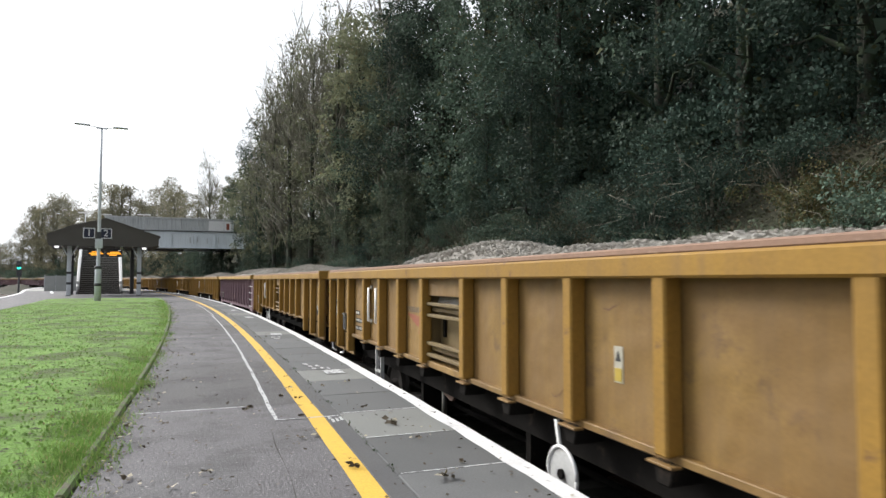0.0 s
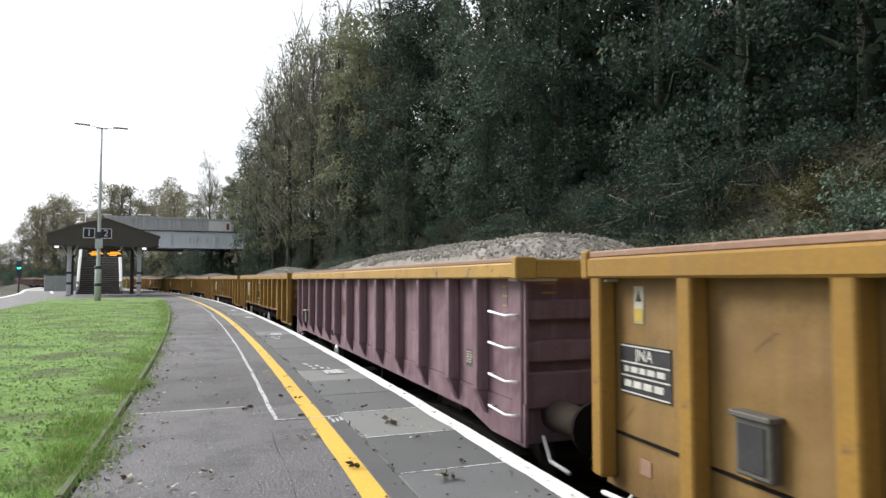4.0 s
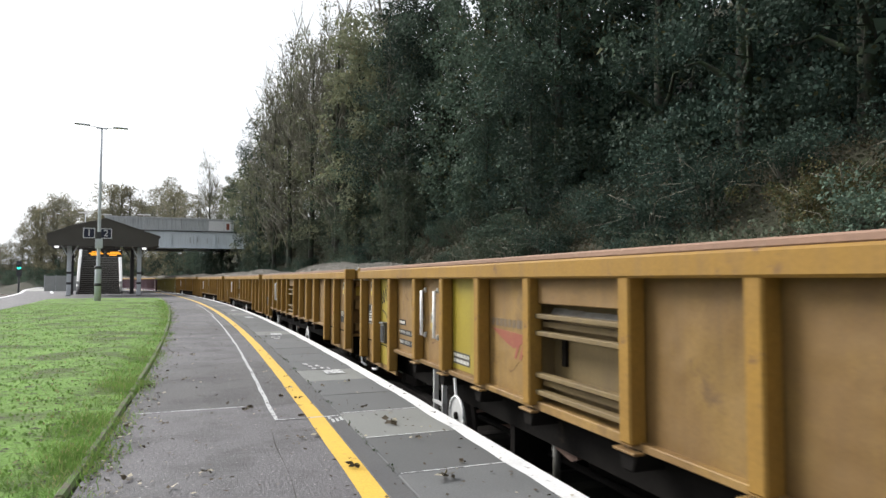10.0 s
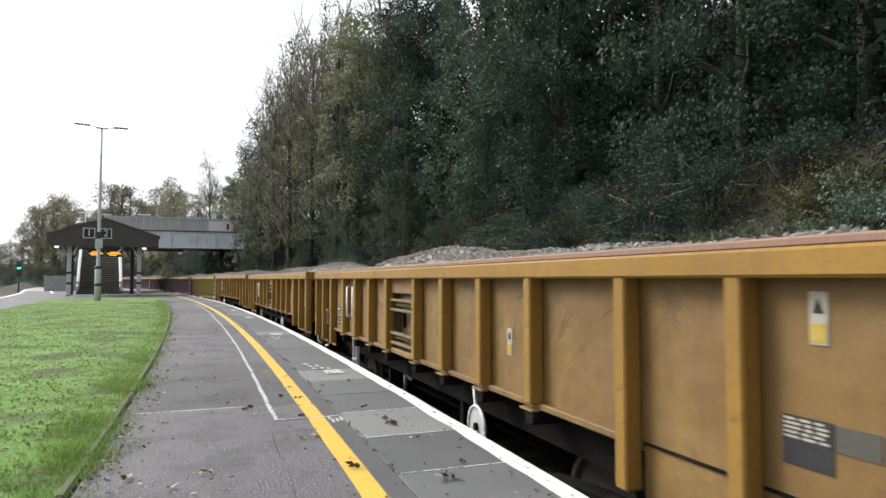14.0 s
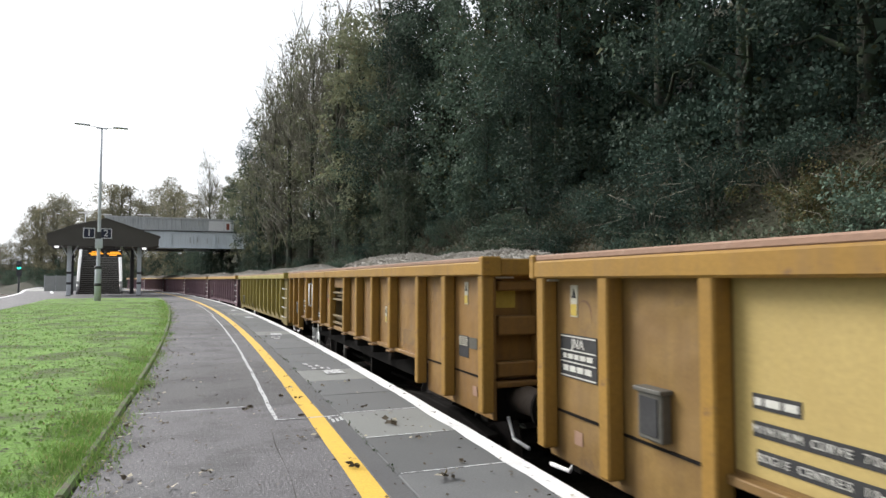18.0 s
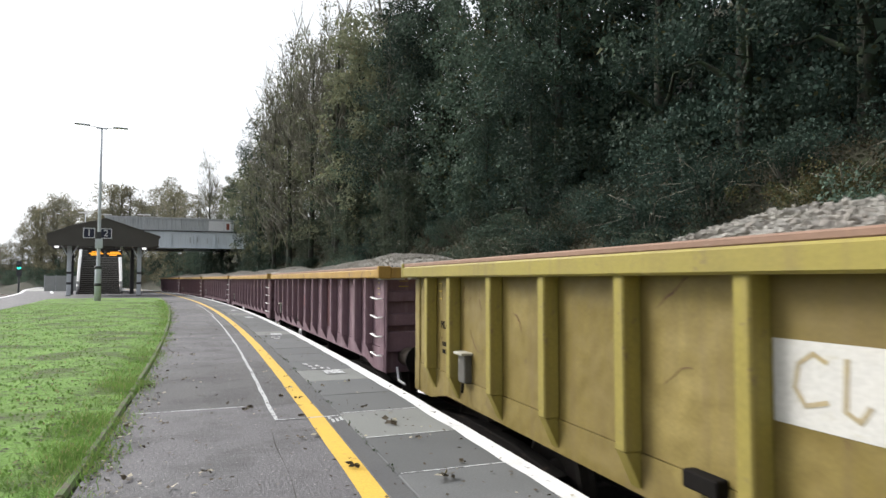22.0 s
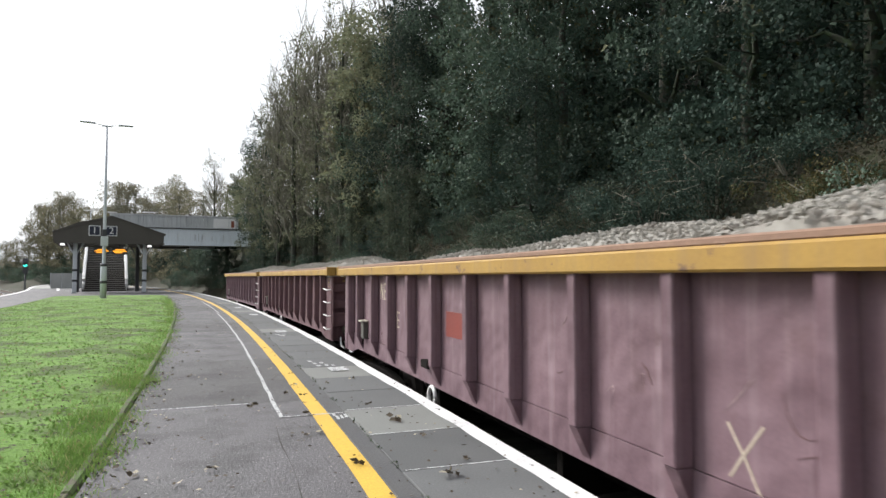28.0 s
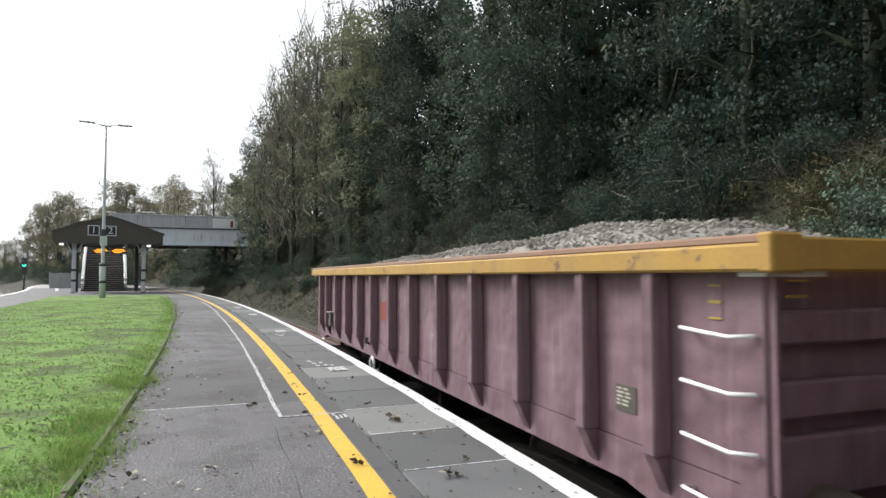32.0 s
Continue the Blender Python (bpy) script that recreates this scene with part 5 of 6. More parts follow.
def scribble(t, name, strokes, y, material, width=0.02, label="scrawl"):
    """Flat painted strokes on the near side: each a list of (x, z) points."""
    for st in strokes:
        for (x0, z0), (x1, z1) in zip(st, st[1:]):
            d = Vector((x1 - x0, 0, z1 - z0))
            if d.length < 1e-6:
                continue
            nrm = Vector((-d.z, 0, d.x)).normalized() * width / 2
            e = d.normalized() * width * 0.3
            p = [Vector((x0, y, z0)) - e + nrm, Vector((x1, y, z1)) + e + nrm, Vector((x1, y, z1)) + e - nrm, Vector((x0, y, z0)) - e - nrm]
            q = [v - Vector((0, 0.003, 0)) for v in p]
            part(name, mesh_of(name, p + q, [(3, 2, 1, 0), (4, 5, 6, 7), (0, 1, 5, 4), (1, 2, 6, 5), (2, 3, 7, 6), (3, 0, 4, 7)], material), None, t, label)


def patch(t, x0, x1, z0, z1, y, material, label):
    return part("paint_patch", boxes((x0, x1, y - 0.003, y, z0, z1)), material, t, label)


def swoosh(t, x, z, y, label="faded red and blue logo shape"):
    """A faded logo: a tapering red sweep with rays under a row of dull bars."""
    part("logo_sweep", prism([(x - 0.36, z), (x + 0.36, z - 0.03), (x + 0.36, z - 0.055), (x + 0.06, z - 0.145), (x - 0.10, z - 0.10)], "y", y - 0.003, y), M_RED_LOGO, t, label)
    for i in range(3):
        a = x + 0.12 + 0.09 * i
        part("logo_ray", prism([(a, z - 0.125 + 0.012 * i), (a + 0.05, z - 0.11 + 0.012 * i), (a - 0.01, z - 0.225), (a - 0.05, z - 0.225)], "y", y - 0.003, y), M_RED_LOGO, t, label)
    for i in range(9):
        a = x - 0.36 + i * 0.08
        part("logo_bar", boxes((a, a + 0.06, y - 0.003, y, z + 0.02, z + 0.085)), M_BLUE_LOGO, t)


KINDS = "YYMYYYYYOLMMMDM"
proto = {"Y": yellow_wagon(M_YELLOW, M_YELLOW_RAIL, "weathered yellow ribbed box wagon loaded with pale stone"),
         "O": yellow_wagon(M_AMBER, M_YELLOW_RAIL, "deep amber yellow ribbed box wagon loaded with stone"),
         "D": mauve_wagon(M_DEEP_MAUVE, M_OLD_YELLOW_RAIL, "deep maroon ribbed box wagon with a yellow top rail"),
         "L": mauve_wagon(M_LIME, M_LIME_RAIL, "faded lime yellow ribbed box wagon loaded with stone", M_LIME_RAIL),
         "M": mauve_wagon(M_MAUVE, M_OLD_YELLOW_RAIL, "faded mauve ribbed box wagon with a yellow top rail")}
used, wagons, loads = set(), [], []
for i, kind in enumerate(KINDS):
    if kind in used:
        wg = copy_thing(proto[kind], Matrix.Identity(4))
    else:
        wg = proto[kind]
        used.add(kind)
    wagons.append(wg)
    ld = tagged(new("stone_load", LOADS[LOAD_OF[i]]), "low heap of pale broken limestone below the wagon rim" if i == 4 else "heap of pale broken limestone filling a wagon", "stone load", "stone loads of the train", "stuff")
    loads.append(ld)

# what sets single wagons apart: repaints, scrawls and logos on the near side
YS, MS = -1.245, -1.225
for i in (0, 1, 3, 4, 5, 6, 8):
    swoosh(wagons[i], YELLOW_RIBS[8] + 0.46, UP + 0.835, YS)
patch(wagons[1], YELLOW_RIBS[5] - 0.76, YELLOW_RIBS[5] - 0.42, UP + 0.38, UP + 0.71, YS, M_BRIGHT_PATCH, "fresh yellow square patch")
patch(wagons[4], YELLOW_RIBS[9] + 0.06, YELLOW_RIBS[8] - 0.06, UP + 0.36, UP + 1.27, YS, M_BRIGHT_PATCH, "fresh yellow repainted bay")
patch(wagons[4], YELLOW_RIBS[12] + 0.06, YELLOW_RIBS[11] - 0.06, UP + 0.05, UP + 1.25, YS, M_BRIGHT_PATCH, "fresh yellow repainted bay")
for st in ([(0.0, 0.30), (0.05, 0.06), (0.12, 0.0), (0.19, 0.10), (0.16, 0.20), (0.12, 0.10), (0.22, 0.02), (0.27, 0.26)], [(0.27, 0.26), (0.30, 0.08), (0.38, 0.05), (0.41, 0.24), (0.35, 0.28), (0.33, 0.12), (0.45, 0.10)],
           [(0.48, 0.30), (0.47, 0.12), (0.53, 0.20), (0.57, 0.10), (0.58, -0.16)], [(0.12, -0.10), (0.28, -0.13), (0.36, -0.20)]):
    scribble(wagons[4], "spray_scrawl", [[(-HALF + 0.98 + a, UP + 0.90 + b * 0.95) for a, b in st]], YS - 0.004, M_PLATE_BLACK, 0.014, "dark spray scrawl")
patch(wagons[7], YELLOW_RIBS[11] + 0.06, YELLOW_RIBS[10] - 0.06, UP + 0.36, UP + 1.27, YS, M_PALE_PATCH, "pale repainted bay")
patch(wagons[7], YELLOW_RIBS[8] + 0.06, YELLOW_RIBS[7] - 0.06, UP + 0.37, UP + 1.22, YS, M_BEIGE_PATCH, "pale beige worn bay")
patch(wagons[7], YELLOW_RIBS[8] + 0.08, YELLOW_RIBS[7] - 0.1, UP + 0.68, UP + 0.95, YS - 0.0035, M_WHITE_PATCH, "white logo ground")
swoosh(wagons[7], YELLOW_RIBS[8] + 0.48, UP + 0.82, YS - 0.007)
for j, st in enumerate(([(0, 0), (0, 0.4)], [(0, 0.2), (0.2, 0.2)], [(0.2, 0), (0.2, 0.4)], [(0.35, 0), (0.37, 0.4), (0.5, 0.15), (0.62, 0.4), (0.65, 0)],
                        [(0.85, 0), (0.85, 0.4), (1.05, 0.33), (0.87, 0.2), (1.08, -0.05)], [(1.55, 0.35), (1.35, 0.4), (1.25, 0.2), (1.35, 0), (1.55, 0.02)])):
    scribble(wagons[7], "spray_scrawl", [[(YELLOW_RIBS[3] + 0.12 + a, UP + 0.5 + b) for a, b in st]], YS, M_SPRAY, 0.05, "grey spray lettering")
strip_ob = part("maker_strip", boxes((HALF - 4.40, HALF - 3.98, YS - 0.004, YS, UP + 0.40, UP + 0.53)), M_PLATE_GREY, wagons[7], "small grey lettering strip")
bars(strip_ob, HALF - 4.38, HALF - 4.0, UP + 0.405, UP + 0.525, YS - 0.004, 2, 14)
for i in (4, 8):
    strip_ob = part("maker_strip", boxes((-2.40, -1.96, YS - 0.004, YS, UP + 0.41, UP + 0.53)), M_PLATE_GREY, wagons[i], "small grey lettering strip")
    bars(strip_ob, -2.38, -1.98, UP + 0.415, UP + 0.525, YS - 0.004, 2, 12)
patch(wagons[8], YELLOW_RIBS[3] + 0.15, YELLOW_RIBS[3] + 0.8, UP + 0.42, UP + 0.60, YS, M_BROWN_PATCH, "uneven brown patch")



def hand_brake(wg, x, y):
    """A white hand brake wheel with its lever, below the sill."""
    wheel = part("handbrake_wheel", disc_mesh("handbrake_wheel", 0.185, 0.012, M_DULL_WHITE, "y", 24, (x, y - 0.03, UP - 0.085)), None, wg, "white hand brake wheel")
    rim = [(x + 0.185 * math.cos(a), y - 0.04, UP - 0.085 + 0.185 * math.sin(a)) for a in [2 * math.pi * i / 20 for i in range(21)]]
    part("wheel_rim", tube("wheel_rim", rim, 0.013, M_RUNG, 6), None, wheel, "white rim")
    part("wheel_hub", disc_mesh("wheel_hub", 0.035, 0.03, M_UNDER, "y", 12, (x, y - 0.045, UP - 0.085)), None, wheel)
    part("brake_lever", prism([(x - 0.12, UP + 0.26), (x - 0.085, UP + 0.27), (x - 0.05, UP + 0.10), (x - 0.075, UP + 0.09)], "y", y - 0.03, y - 0.012), M_RUNG, wg, "white brake lever")


for i in (0, 3, 5, 6, 7):
    hand_brake(wagons[i], HALF - 4.09, YS)
for i in (1, 4, 8):
    hand_brake(wagons[i], HALF - 8.58, YS)

lime = wagons[9]
patch(lime, MAUVE_RIBS[7] + 0.06, MAUVE_RIBS[6] - 0.06, UP + 0.62, UP + 0.98, MS, M_WHITE_PATCH, "white square with a scrawl")
for st in ([(0.20, 0.24), (0.14, 0.27), (0.07, 0.22), (0.05, 0.12), (0.10, 0.05), (0.20, 0.08)], [(0.29, 0.26), (0.28, 0.06), (0.34, 0.03), (0.38, 0.09)], [(0.47, 0.22), (0.47, 0.03)], [(0.47, 0.13), (0.58, 0.12)], [(0.58, 0.22), (0.60, 0.01)]):
    scribble(lime, "spray_scrawl", [[(MAUVE_RIBS[7] + 0.12 + a, UP + 0.66 + b) for a, b in st]], MS - 0.003, M_SPRAY, 0.02, "grey scrawl")
for i, bay in ((2, 6), (10, 6), (11, 6), (12, 6), (13, 6), (14, 6)):
    m = (M_RED_PATCH, M_DARK_MAUVE)[i == 2]
    x = MAUVE_RIBS[bay] - 0.50
    patch(wagons[i], x - 0.30 if i != 2 else x - 0.36, x + 0.28, UP + 0.60, UP + 0.865, MS, m, "dark red painted-out rectangle")
patch(wagons[10], MAUVE_RIBS[4] + 0.07, MAUVE_RIBS[3] - 0.07, UP + 0.30, UP + 1.26, MS, M_DARK_MAUVE, "dark maroon repainted bay")
for i, x, z in ((12, MAUVE_RIBS[1] - 0.35, 0.46), (12, HALF - 3.02, 0.40), (13, HALF - 2.10, 0.73), (13, HALF - 2.97, 0.67), (13, MAUVE_RIBS[9] - 0.55, 0.78), (13, MAUVE_RIBS[8] - 0.55, 0.76)):
    scribble(wagons[i], "chalk_scrawl", [[(x - 0.10, UP + z + 0.13), (x - 0.01, UP + z), (x + 0.09, UP + z - 0.17)], [(x + 0.11, UP + z + 0.15), (x - 0.02, UP + z - 0.02), (x - 0.09, UP + z - 0.12)]], MS, M_CHALK, 0.013, "pale chalk cross")
for st in ([(0, 0), (0.02, 0.18), (0.14, 0), (0.15, 0.18)], [(0.36, 0.18), (0.24, 0.17), (0.25, 0), (0.38, 0.01)], [(0.25, 0.09), (0.34, 0.09)]):
    scribble(wagons[12], "chalk_scrawl", [[(HALF - 9.92 + a * 0.82, UP + 0.91 + b * 1.25) for a, b in st]], MS, M_CHALK, 0.03, "pale chalk scrawl")
for st in ([(0, 0), (0, 0.26)], [(0, 0.26), (0.12, 0.25)], [(0, 0.13), (0.1, 0.12)], [(0, 0), (0.12, 0.01)]):
    scribble(wagons[12], "chalk_scrawl", [[(HALF - 9.02 + a * 0.9, UP + 0.55 + b * 0.8) for a, b in st]], MS, M_CHALK, 0.022, "pale chalk scrawl")
scribble(wagons[13], "chalk_scrawl", [[(HALF - 1.38, UP + 0.62), (HALF - 1.30, UP + 0.80), (HALF - 1.22, UP + 0.63)]], MS, M_CHALK, 0.02, "pale chalk scrawl")
patch(wagons[12], MAUVE_RIBS[1] + 0.09, MAUVE_RIBS[0] - 0.09, UP + 0.28, UP + 0.76, MS - 0.007, M_PLATE_GREY, "dark painted-out panel with pale text")
bars(wagons[12], MAUVE_RIBS[1] + 0.2, MAUVE_RIBS[1] + 0.52, UP + 0.45, UP + 0.68, MS - 0.0101, 5, 31)
patch(wagons[11], MAUVE_RIBS[1] + 0.12, MAUVE_RIBS[1] + 0.33, UP + 0.42, UP + 0.52, MS - 0.007, M_PLATE_GREY, "grey data panel")
for st in ([(0, 0), (0.01, 0.25), (0.16, 0.2), (0.02, 0.12)], [(0.3, 0.22), (0.2, 0.1), (0.32, 0.0), (0.4, 0.15)], [(0.1, -0.1), (0.4, -0.06)]):
    scribble(wagons[11], "spray_scrawl", [[(MAUVE_RIBS[1] + 0.25 + a, UP + 0.62 + b) for a, b in st]], MS, M_PINK_SPRAY, 0.03, "pink spray scrawl")
    scribble(wagons[12], "spray_scrawl", [[(-HALF + 0.3 + a, UP + 0.55 + b) for a, b in st]], MS, M_PINK_SPRAY, 0.02, "pink spray scrawl")


def scrapes(wg, seed, ribs, y, tones, count, z0, z1, label):
    """Thin curved scrapes and scratches on the near side sheets, each between two ribs."""
    rnd = random.Random(seed)
    for _ in range(count):
        j = rnd.randrange(1, len(ribs) - 1)
        lo, hi = ribs[j + 1] + 0.1, ribs[j] - 0.1
        if 6 <= j + 1 <= 7 and y < -1.24:
            continue
        x, z = rnd.uniform(lo, hi), rnd.uniform(z0, z1)
        dx, dz, bow = rnd.uniform(-0.28, 0.28), rnd.uniform(-0.22, 0.22), rnd.uniform(-0.09, 0.09)
        wide = rnd.uniform(0.005, 0.016)
        verts, faces, n = [], [], 6
        for i in range(n + 1):
            f = i / n
            px, pz = x + dx * f + bow * math.sin(math.pi * f) * 0.6, z + dz * f + bow * math.sin(math.pi * f) + rnd.uniform(-0.008, 0.008)
            px, pz = min(hi, max(lo, px)), min(z1 + 0.1, max(z0 - 0.08, pz))
            h = wide * (0.25 + math.sin(math.pi * f)) / 2
            verts += [(px - h * 0.4, y - 0.0025, pz - h), (px + h * 0.4, y - 0.0025, pz + h), (px + h * 0.4, y, pz + h), (px - h * 0.4, y, pz - h)]
        for i in range(n):
            for c in range(4):
                a = i * 4
                faces.append((a + c, a + (c + 1) % 4, a + 4 + (c + 1) % 4, a + 4 + c))
        part("scrape", mesh_of("scrape", verts, faces, rnd.choice(tones)), None, wg, label)


for i, kind in enumerate(KINDS):
    if kind in "YO":
        scrapes(wagons[i], 100 + i, YELLOW_RIBS, YS, (M_SCRAPE,), 12, UP + 0.45, UP + 1.15, "dark scrape in the paint")
    elif kind == "L":
        scrapes(wagons[i], 100 + i, MAUVE_RIBS, MS, (M_SCRAPE,), 24, UP + 0.35, UP + 1.15, "dark scrape in the paint")
    else:
        scrapes(wagons[i], 100 + i, MAUVE_RIBS, MS, (M_PALE_SCRAPE, M_MAROON_SCRAPE, M_MAROON_SCRAPE), 22, UP + 0.35, UP + 1.15, "scrape in the paint")
scribble(wagons[5], "chalk_letter", [[(HALF - 1.66, UP + 0.98), (HALF - 1.64, UP + 0.58), (HALF - 1.46, UP + 0.60)]], YS, M_RED_CHALK, 0.016, "red chalk letter")
scribble(wagons[5], "chalk_letter", [[(HALF - 1.30, UP + 0.96), (HALF - 1.30, UP + 0.62), (HALF - 1.16, UP + 0.66), (HALF - 1.10, UP + 0.78), (HALF - 1.16, UP + 0.92), (HALF - 1.34, UP + 0.97)]], YS, M_RED_CHALK, 0.016, "red chalk letter")


# the train runs a little unevenly: metres ahead of its steady pace, by seconds
AHEAD = ((0, -0.038), (1, 0.016), (2, 0.025), (3, 0.068), (6, 0.035), (7, 0.084), (8, 0.073), (9, 0.024), (10, 0.012), (11, 0.000), (12, 0.017), (13, -0.022), (14, -0.013), (17, 0.046), (18, -0.009), (19, -0.049), (20, -0.080), (21, -0.167), (22, -0.087), (23, 0.015), (24, 0.100), (25, 0.034), (28, -0.001), (29, -0.129), (30, 0.030), (31, 0.217), (32, -0.003))


def front_at(k, t):
    """Where the front corner of wagon k is along the platform, t seconds in."""
    ahead = float(np.interp(t, [a for a, _ in AHEAD], [b for _, b in AHEAD]))
    return -12.298 + 13.606 * k - 5.5948 * t - 0.009157 * t * t - ahead


# couplings, some stretched and some pressed: how far each wagon stands off its even place
SLACK = (-0.350, -0.293, -0.236, -0.294, -0.359, -0.307, -0.343, -0.135, -0.142, -0.205, 0.018, 0.016, -0.196, -0.069, -0.094)
# wagons that ride a little higher on their springs
RISE = {8: 0.025, 9: 0.015, 10: 0.01, 11: 0.012, 12: 0.015, 13: 0.022, 14: 0.015}


def wagon_pose(k, t):
    f = front_at(k, t) + SLACK[k]
    a, b = at(f + HALF - BOGIES[0], TRACK), at(f + HALF - BOGIES[1], TRACK)
    d = a - b
    m = (a + b) / 2
    return pose(m.x, m.y, RAIL_TOP + RISE.get(k, 0.0), 0, 0, math.degrees(math.atan2(d.y, d.x)))


def motions():
    half_secs = [0.5 * i for i in range(65)]
    tenths = [0.1 * i for i in range(321)]
    for k, (wg, ld) in enumerate(zip(wagons, loads)):
        rows = [(t, wagon_pose(k, t)) for t in half_secs]
        walk(wg, rows)
        walk(ld, rows)
    for wg in wagons:
        for ws in [c for c in wg.children if c.name.startswith("wheelset")]:
            x = ws.location.x
            walk(ws, [(t, pose(x, 0, 0.46, 0, math.degrees((front_at(0, 0) - front_at(0, t)) / 0.46), 0)) for t in tenths])


# ---- trees, bank plants, grass and fallen leaves ----


def leaf_quads(rnd, centres, size, droop=0.3):
    """Folded leaves at the given places, as an array of corner points."""
    n = len(centres)
    d = rnd.normal(size=(n, 3))
    d[:, 2] -= droop
    d /= np.linalg.norm(d, axis=1)[:, None] + 1e-9
    u = rnd.normal(size=(n, 3))
    u -= (u * d).sum(1)[:, None] * d
    u /= np.linalg.norm(u, axis=1)[:, None] + 1e-9
    w = np.cross(d, u)
    ln = size * rnd.uniform(0.6, 1.3, n)[:, None]
    pts = np.empty((n, 4, 3))
    pts[:, 0] = centres
    pts[:, 1] = centres + d * ln * 0.45 + u * ln * 0.38 + w * ln * 0.12
    pts[:, 2] = centres + d * ln
    pts[:, 3] = centres + d * ln * 0.45 - u * ln * 0.38 + w * ln * 0.12
    return pts.reshape(-1, 3)


def clump_points(rnd, clumps, n):
    """Points on the shells of leaf clumps, more on the outside than inside."""
    vol = np.array([c[3] ** 2 for c in clumps])
    idx = rnd.choice(len(clumps), n, p=vol / vol.sum())
    c = np.array([k[:3] for k in clumps])[idx]
    r = np.array([k[3] for k in clumps])[idx]
    v = rnd.normal(size=(n, 3))
    v /= np.linalg.norm(v, axis=1)[:, None]
    rad = r * rnd.uniform(0.25, 1.0, n) ** 0.45
    v[:, 2] *= 0.8
    return c + v * rad[:, None]


def make_tree(name, seed, tall, wide, leaves, size, material, label, low=0.12, clumps=70, bare=False, trunk=0.22, lean=0.0):
    """A tree: a tapered trunk, limbs, and a crown of many leaves in uneven clumps."""
    rnd = np.random.RandomState(seed)
    t = thing(name, label, "tree", "trees on the bank")
    path = [(lean * z * 0.02 + rnd.normal() * 0.02 * z * 0.3, rnd.normal() * 0.02 * z * 0.3, z) for z in np.linspace(-0.8, tall * 0.92, 8)]
    part("trunk", tube("trunk", path, list(np.linspace(trunk, 0.03, 8)), M_BARK, 8), None, t)
    nl = 30 if bare else 10
    for i in range(nl):
        verts, faces = [], []
        f = rnd.uniform(max(low, 0.15), 0.95)
        j = f * 7
        a, b = path[int(j)], path[min(7, int(j) + 1)]
        p0 = Vector(a).lerp(Vector(b), j - int(j))
        ang = rnd.uniform(0, 2 * math.pi)
        out = wide * (0.28 + 0.50 * math.sin(math.pi * min(1, f * 0.85 + 0.12))) * rnd.uniform(0.55, 1.0)
        rise = tall * (rnd.uniform(0.10, 0.24) if bare else rnd.uniform(0.0, 0.16))
        p3 = p0 + Vector((math.cos(ang) * out, math.sin(ang) * out, rise))
        p1 = p0.lerp(p3, 0.35) + Vector((0, 0, rnd.uniform(-0.1, 0.3)))
        p2 = p0.lerp(p3, 0.7) + Vector((rnd.normal() * 0.2, rnd.normal() * 0.2, rnd.uniform(0, 0.3)))
        rr = trunk * 0.45 * (1.1 - f)
        tube_data([p0, p1, p2, p3], [rr + 0.02, rr * 0.7 + 0.015, rr * 0.4 + 0.012, 0.008], 5, verts, faces)
        for _ in range(9 if bare else 3):
            q = p1.lerp(p3, rnd.uniform(0, 1))
            e = q + Vector((rnd.normal() * 0.5, rnd.normal() * 0.5, rnd.uniform(0.6, 2.0) if bare else rnd.uniform(-0.2, 0.9)))
            tube_data([q, q.lerp(e, 0.5) + Vector((rnd.normal() * 0.08, rnd.normal() * 0.08, 0)), e], [0.020, 0.014, 0.005], 4, verts, faces)
        part("limb", mesh_of("limb", verts, faces, M_TWIG if bare else M_BARK, True), None, t)
    cl = []
    for i in range(clumps):
        f = rnd.uniform(low, 1.0)
        prof = wide * (0.30 + 0.75 * math.sin(math.pi * min(1.0, 0.18 + 0.80 * f)) ** 0.8)
        ang, rad = rnd.uniform(0, 2 * math.pi), prof * rnd.uniform(0.1, 1.0) ** 0.55
        base = path[min(7, int(f * 7))]
        cl.append((base[0] + math.cos(ang) * rad, base[1] + math.sin(ang) * rad, f * tall, rnd.uniform(0.22, 0.52) * wide * 0.55))
    if not bare:
        cl += [(p[0] + rnd.normal() * 0.12, p[1] + rnd.normal() * 0.12, p[2] + 0.4, trunk + rnd.uniform(0.2, 0.45)) for p in [Vector(a).lerp(Vector(b), f) for a, b in zip(path, path[1:]) for f in (0.0, 0.3, 0.6, 0.9)]]
    pts = clump_points(rnd, cl, leaves)
    part("crown", quads_mesh("crown", leaf_quads(rnd, pts, size), material), None, t)
    return t


def make_bush(name, seed, wide, tall, leaves, size, material, label):
    rnd = np.random.RandomState(seed)
    t = thing(name, label, "bush", "bushes on the bank")
    verts, faces = [], []
    for i in range(16):
        a = rnd.uniform(0, 6.28)
        e = Vector((math.cos(a) * wide * rnd.uniform(0.2, 0.9), math.sin(a) * wide * rnd.uniform(0.2, 0.9), tall * rnd.uniform(0.4, 1.0)))
        tube_data([(0, 0, -0.3), e * 0.5 + Vector((0, 0, 0.3 * tall)), e], [0.03, 0.018, 0.004], 4, verts, faces)
    part("stalk_tangle", mesh_of("stalk_tangle", verts, faces, M_TWIG, True), None, t)
    cl = [(rnd.normal() * wide * 0.42, rnd.normal() * wide * 0.42, tall * rnd.uniform(0.08, 0.85), wide * rnd.uniform(0.18, 0.36)) for _ in range(26)]
    part("foliage", quads_mesh("foliage", leaf_quads(rnd, clump_points(rnd, cl, leaves), size), material), None, t)
    return t


def bank_pose(s, r, turn, sink=0.1):
    p = at(s, r)
    return Matrix.Translation((p.x, p.y, ground_height(p.x, p.y) - sink)) @ pose(0, 0, 0, 0, 0, turn)


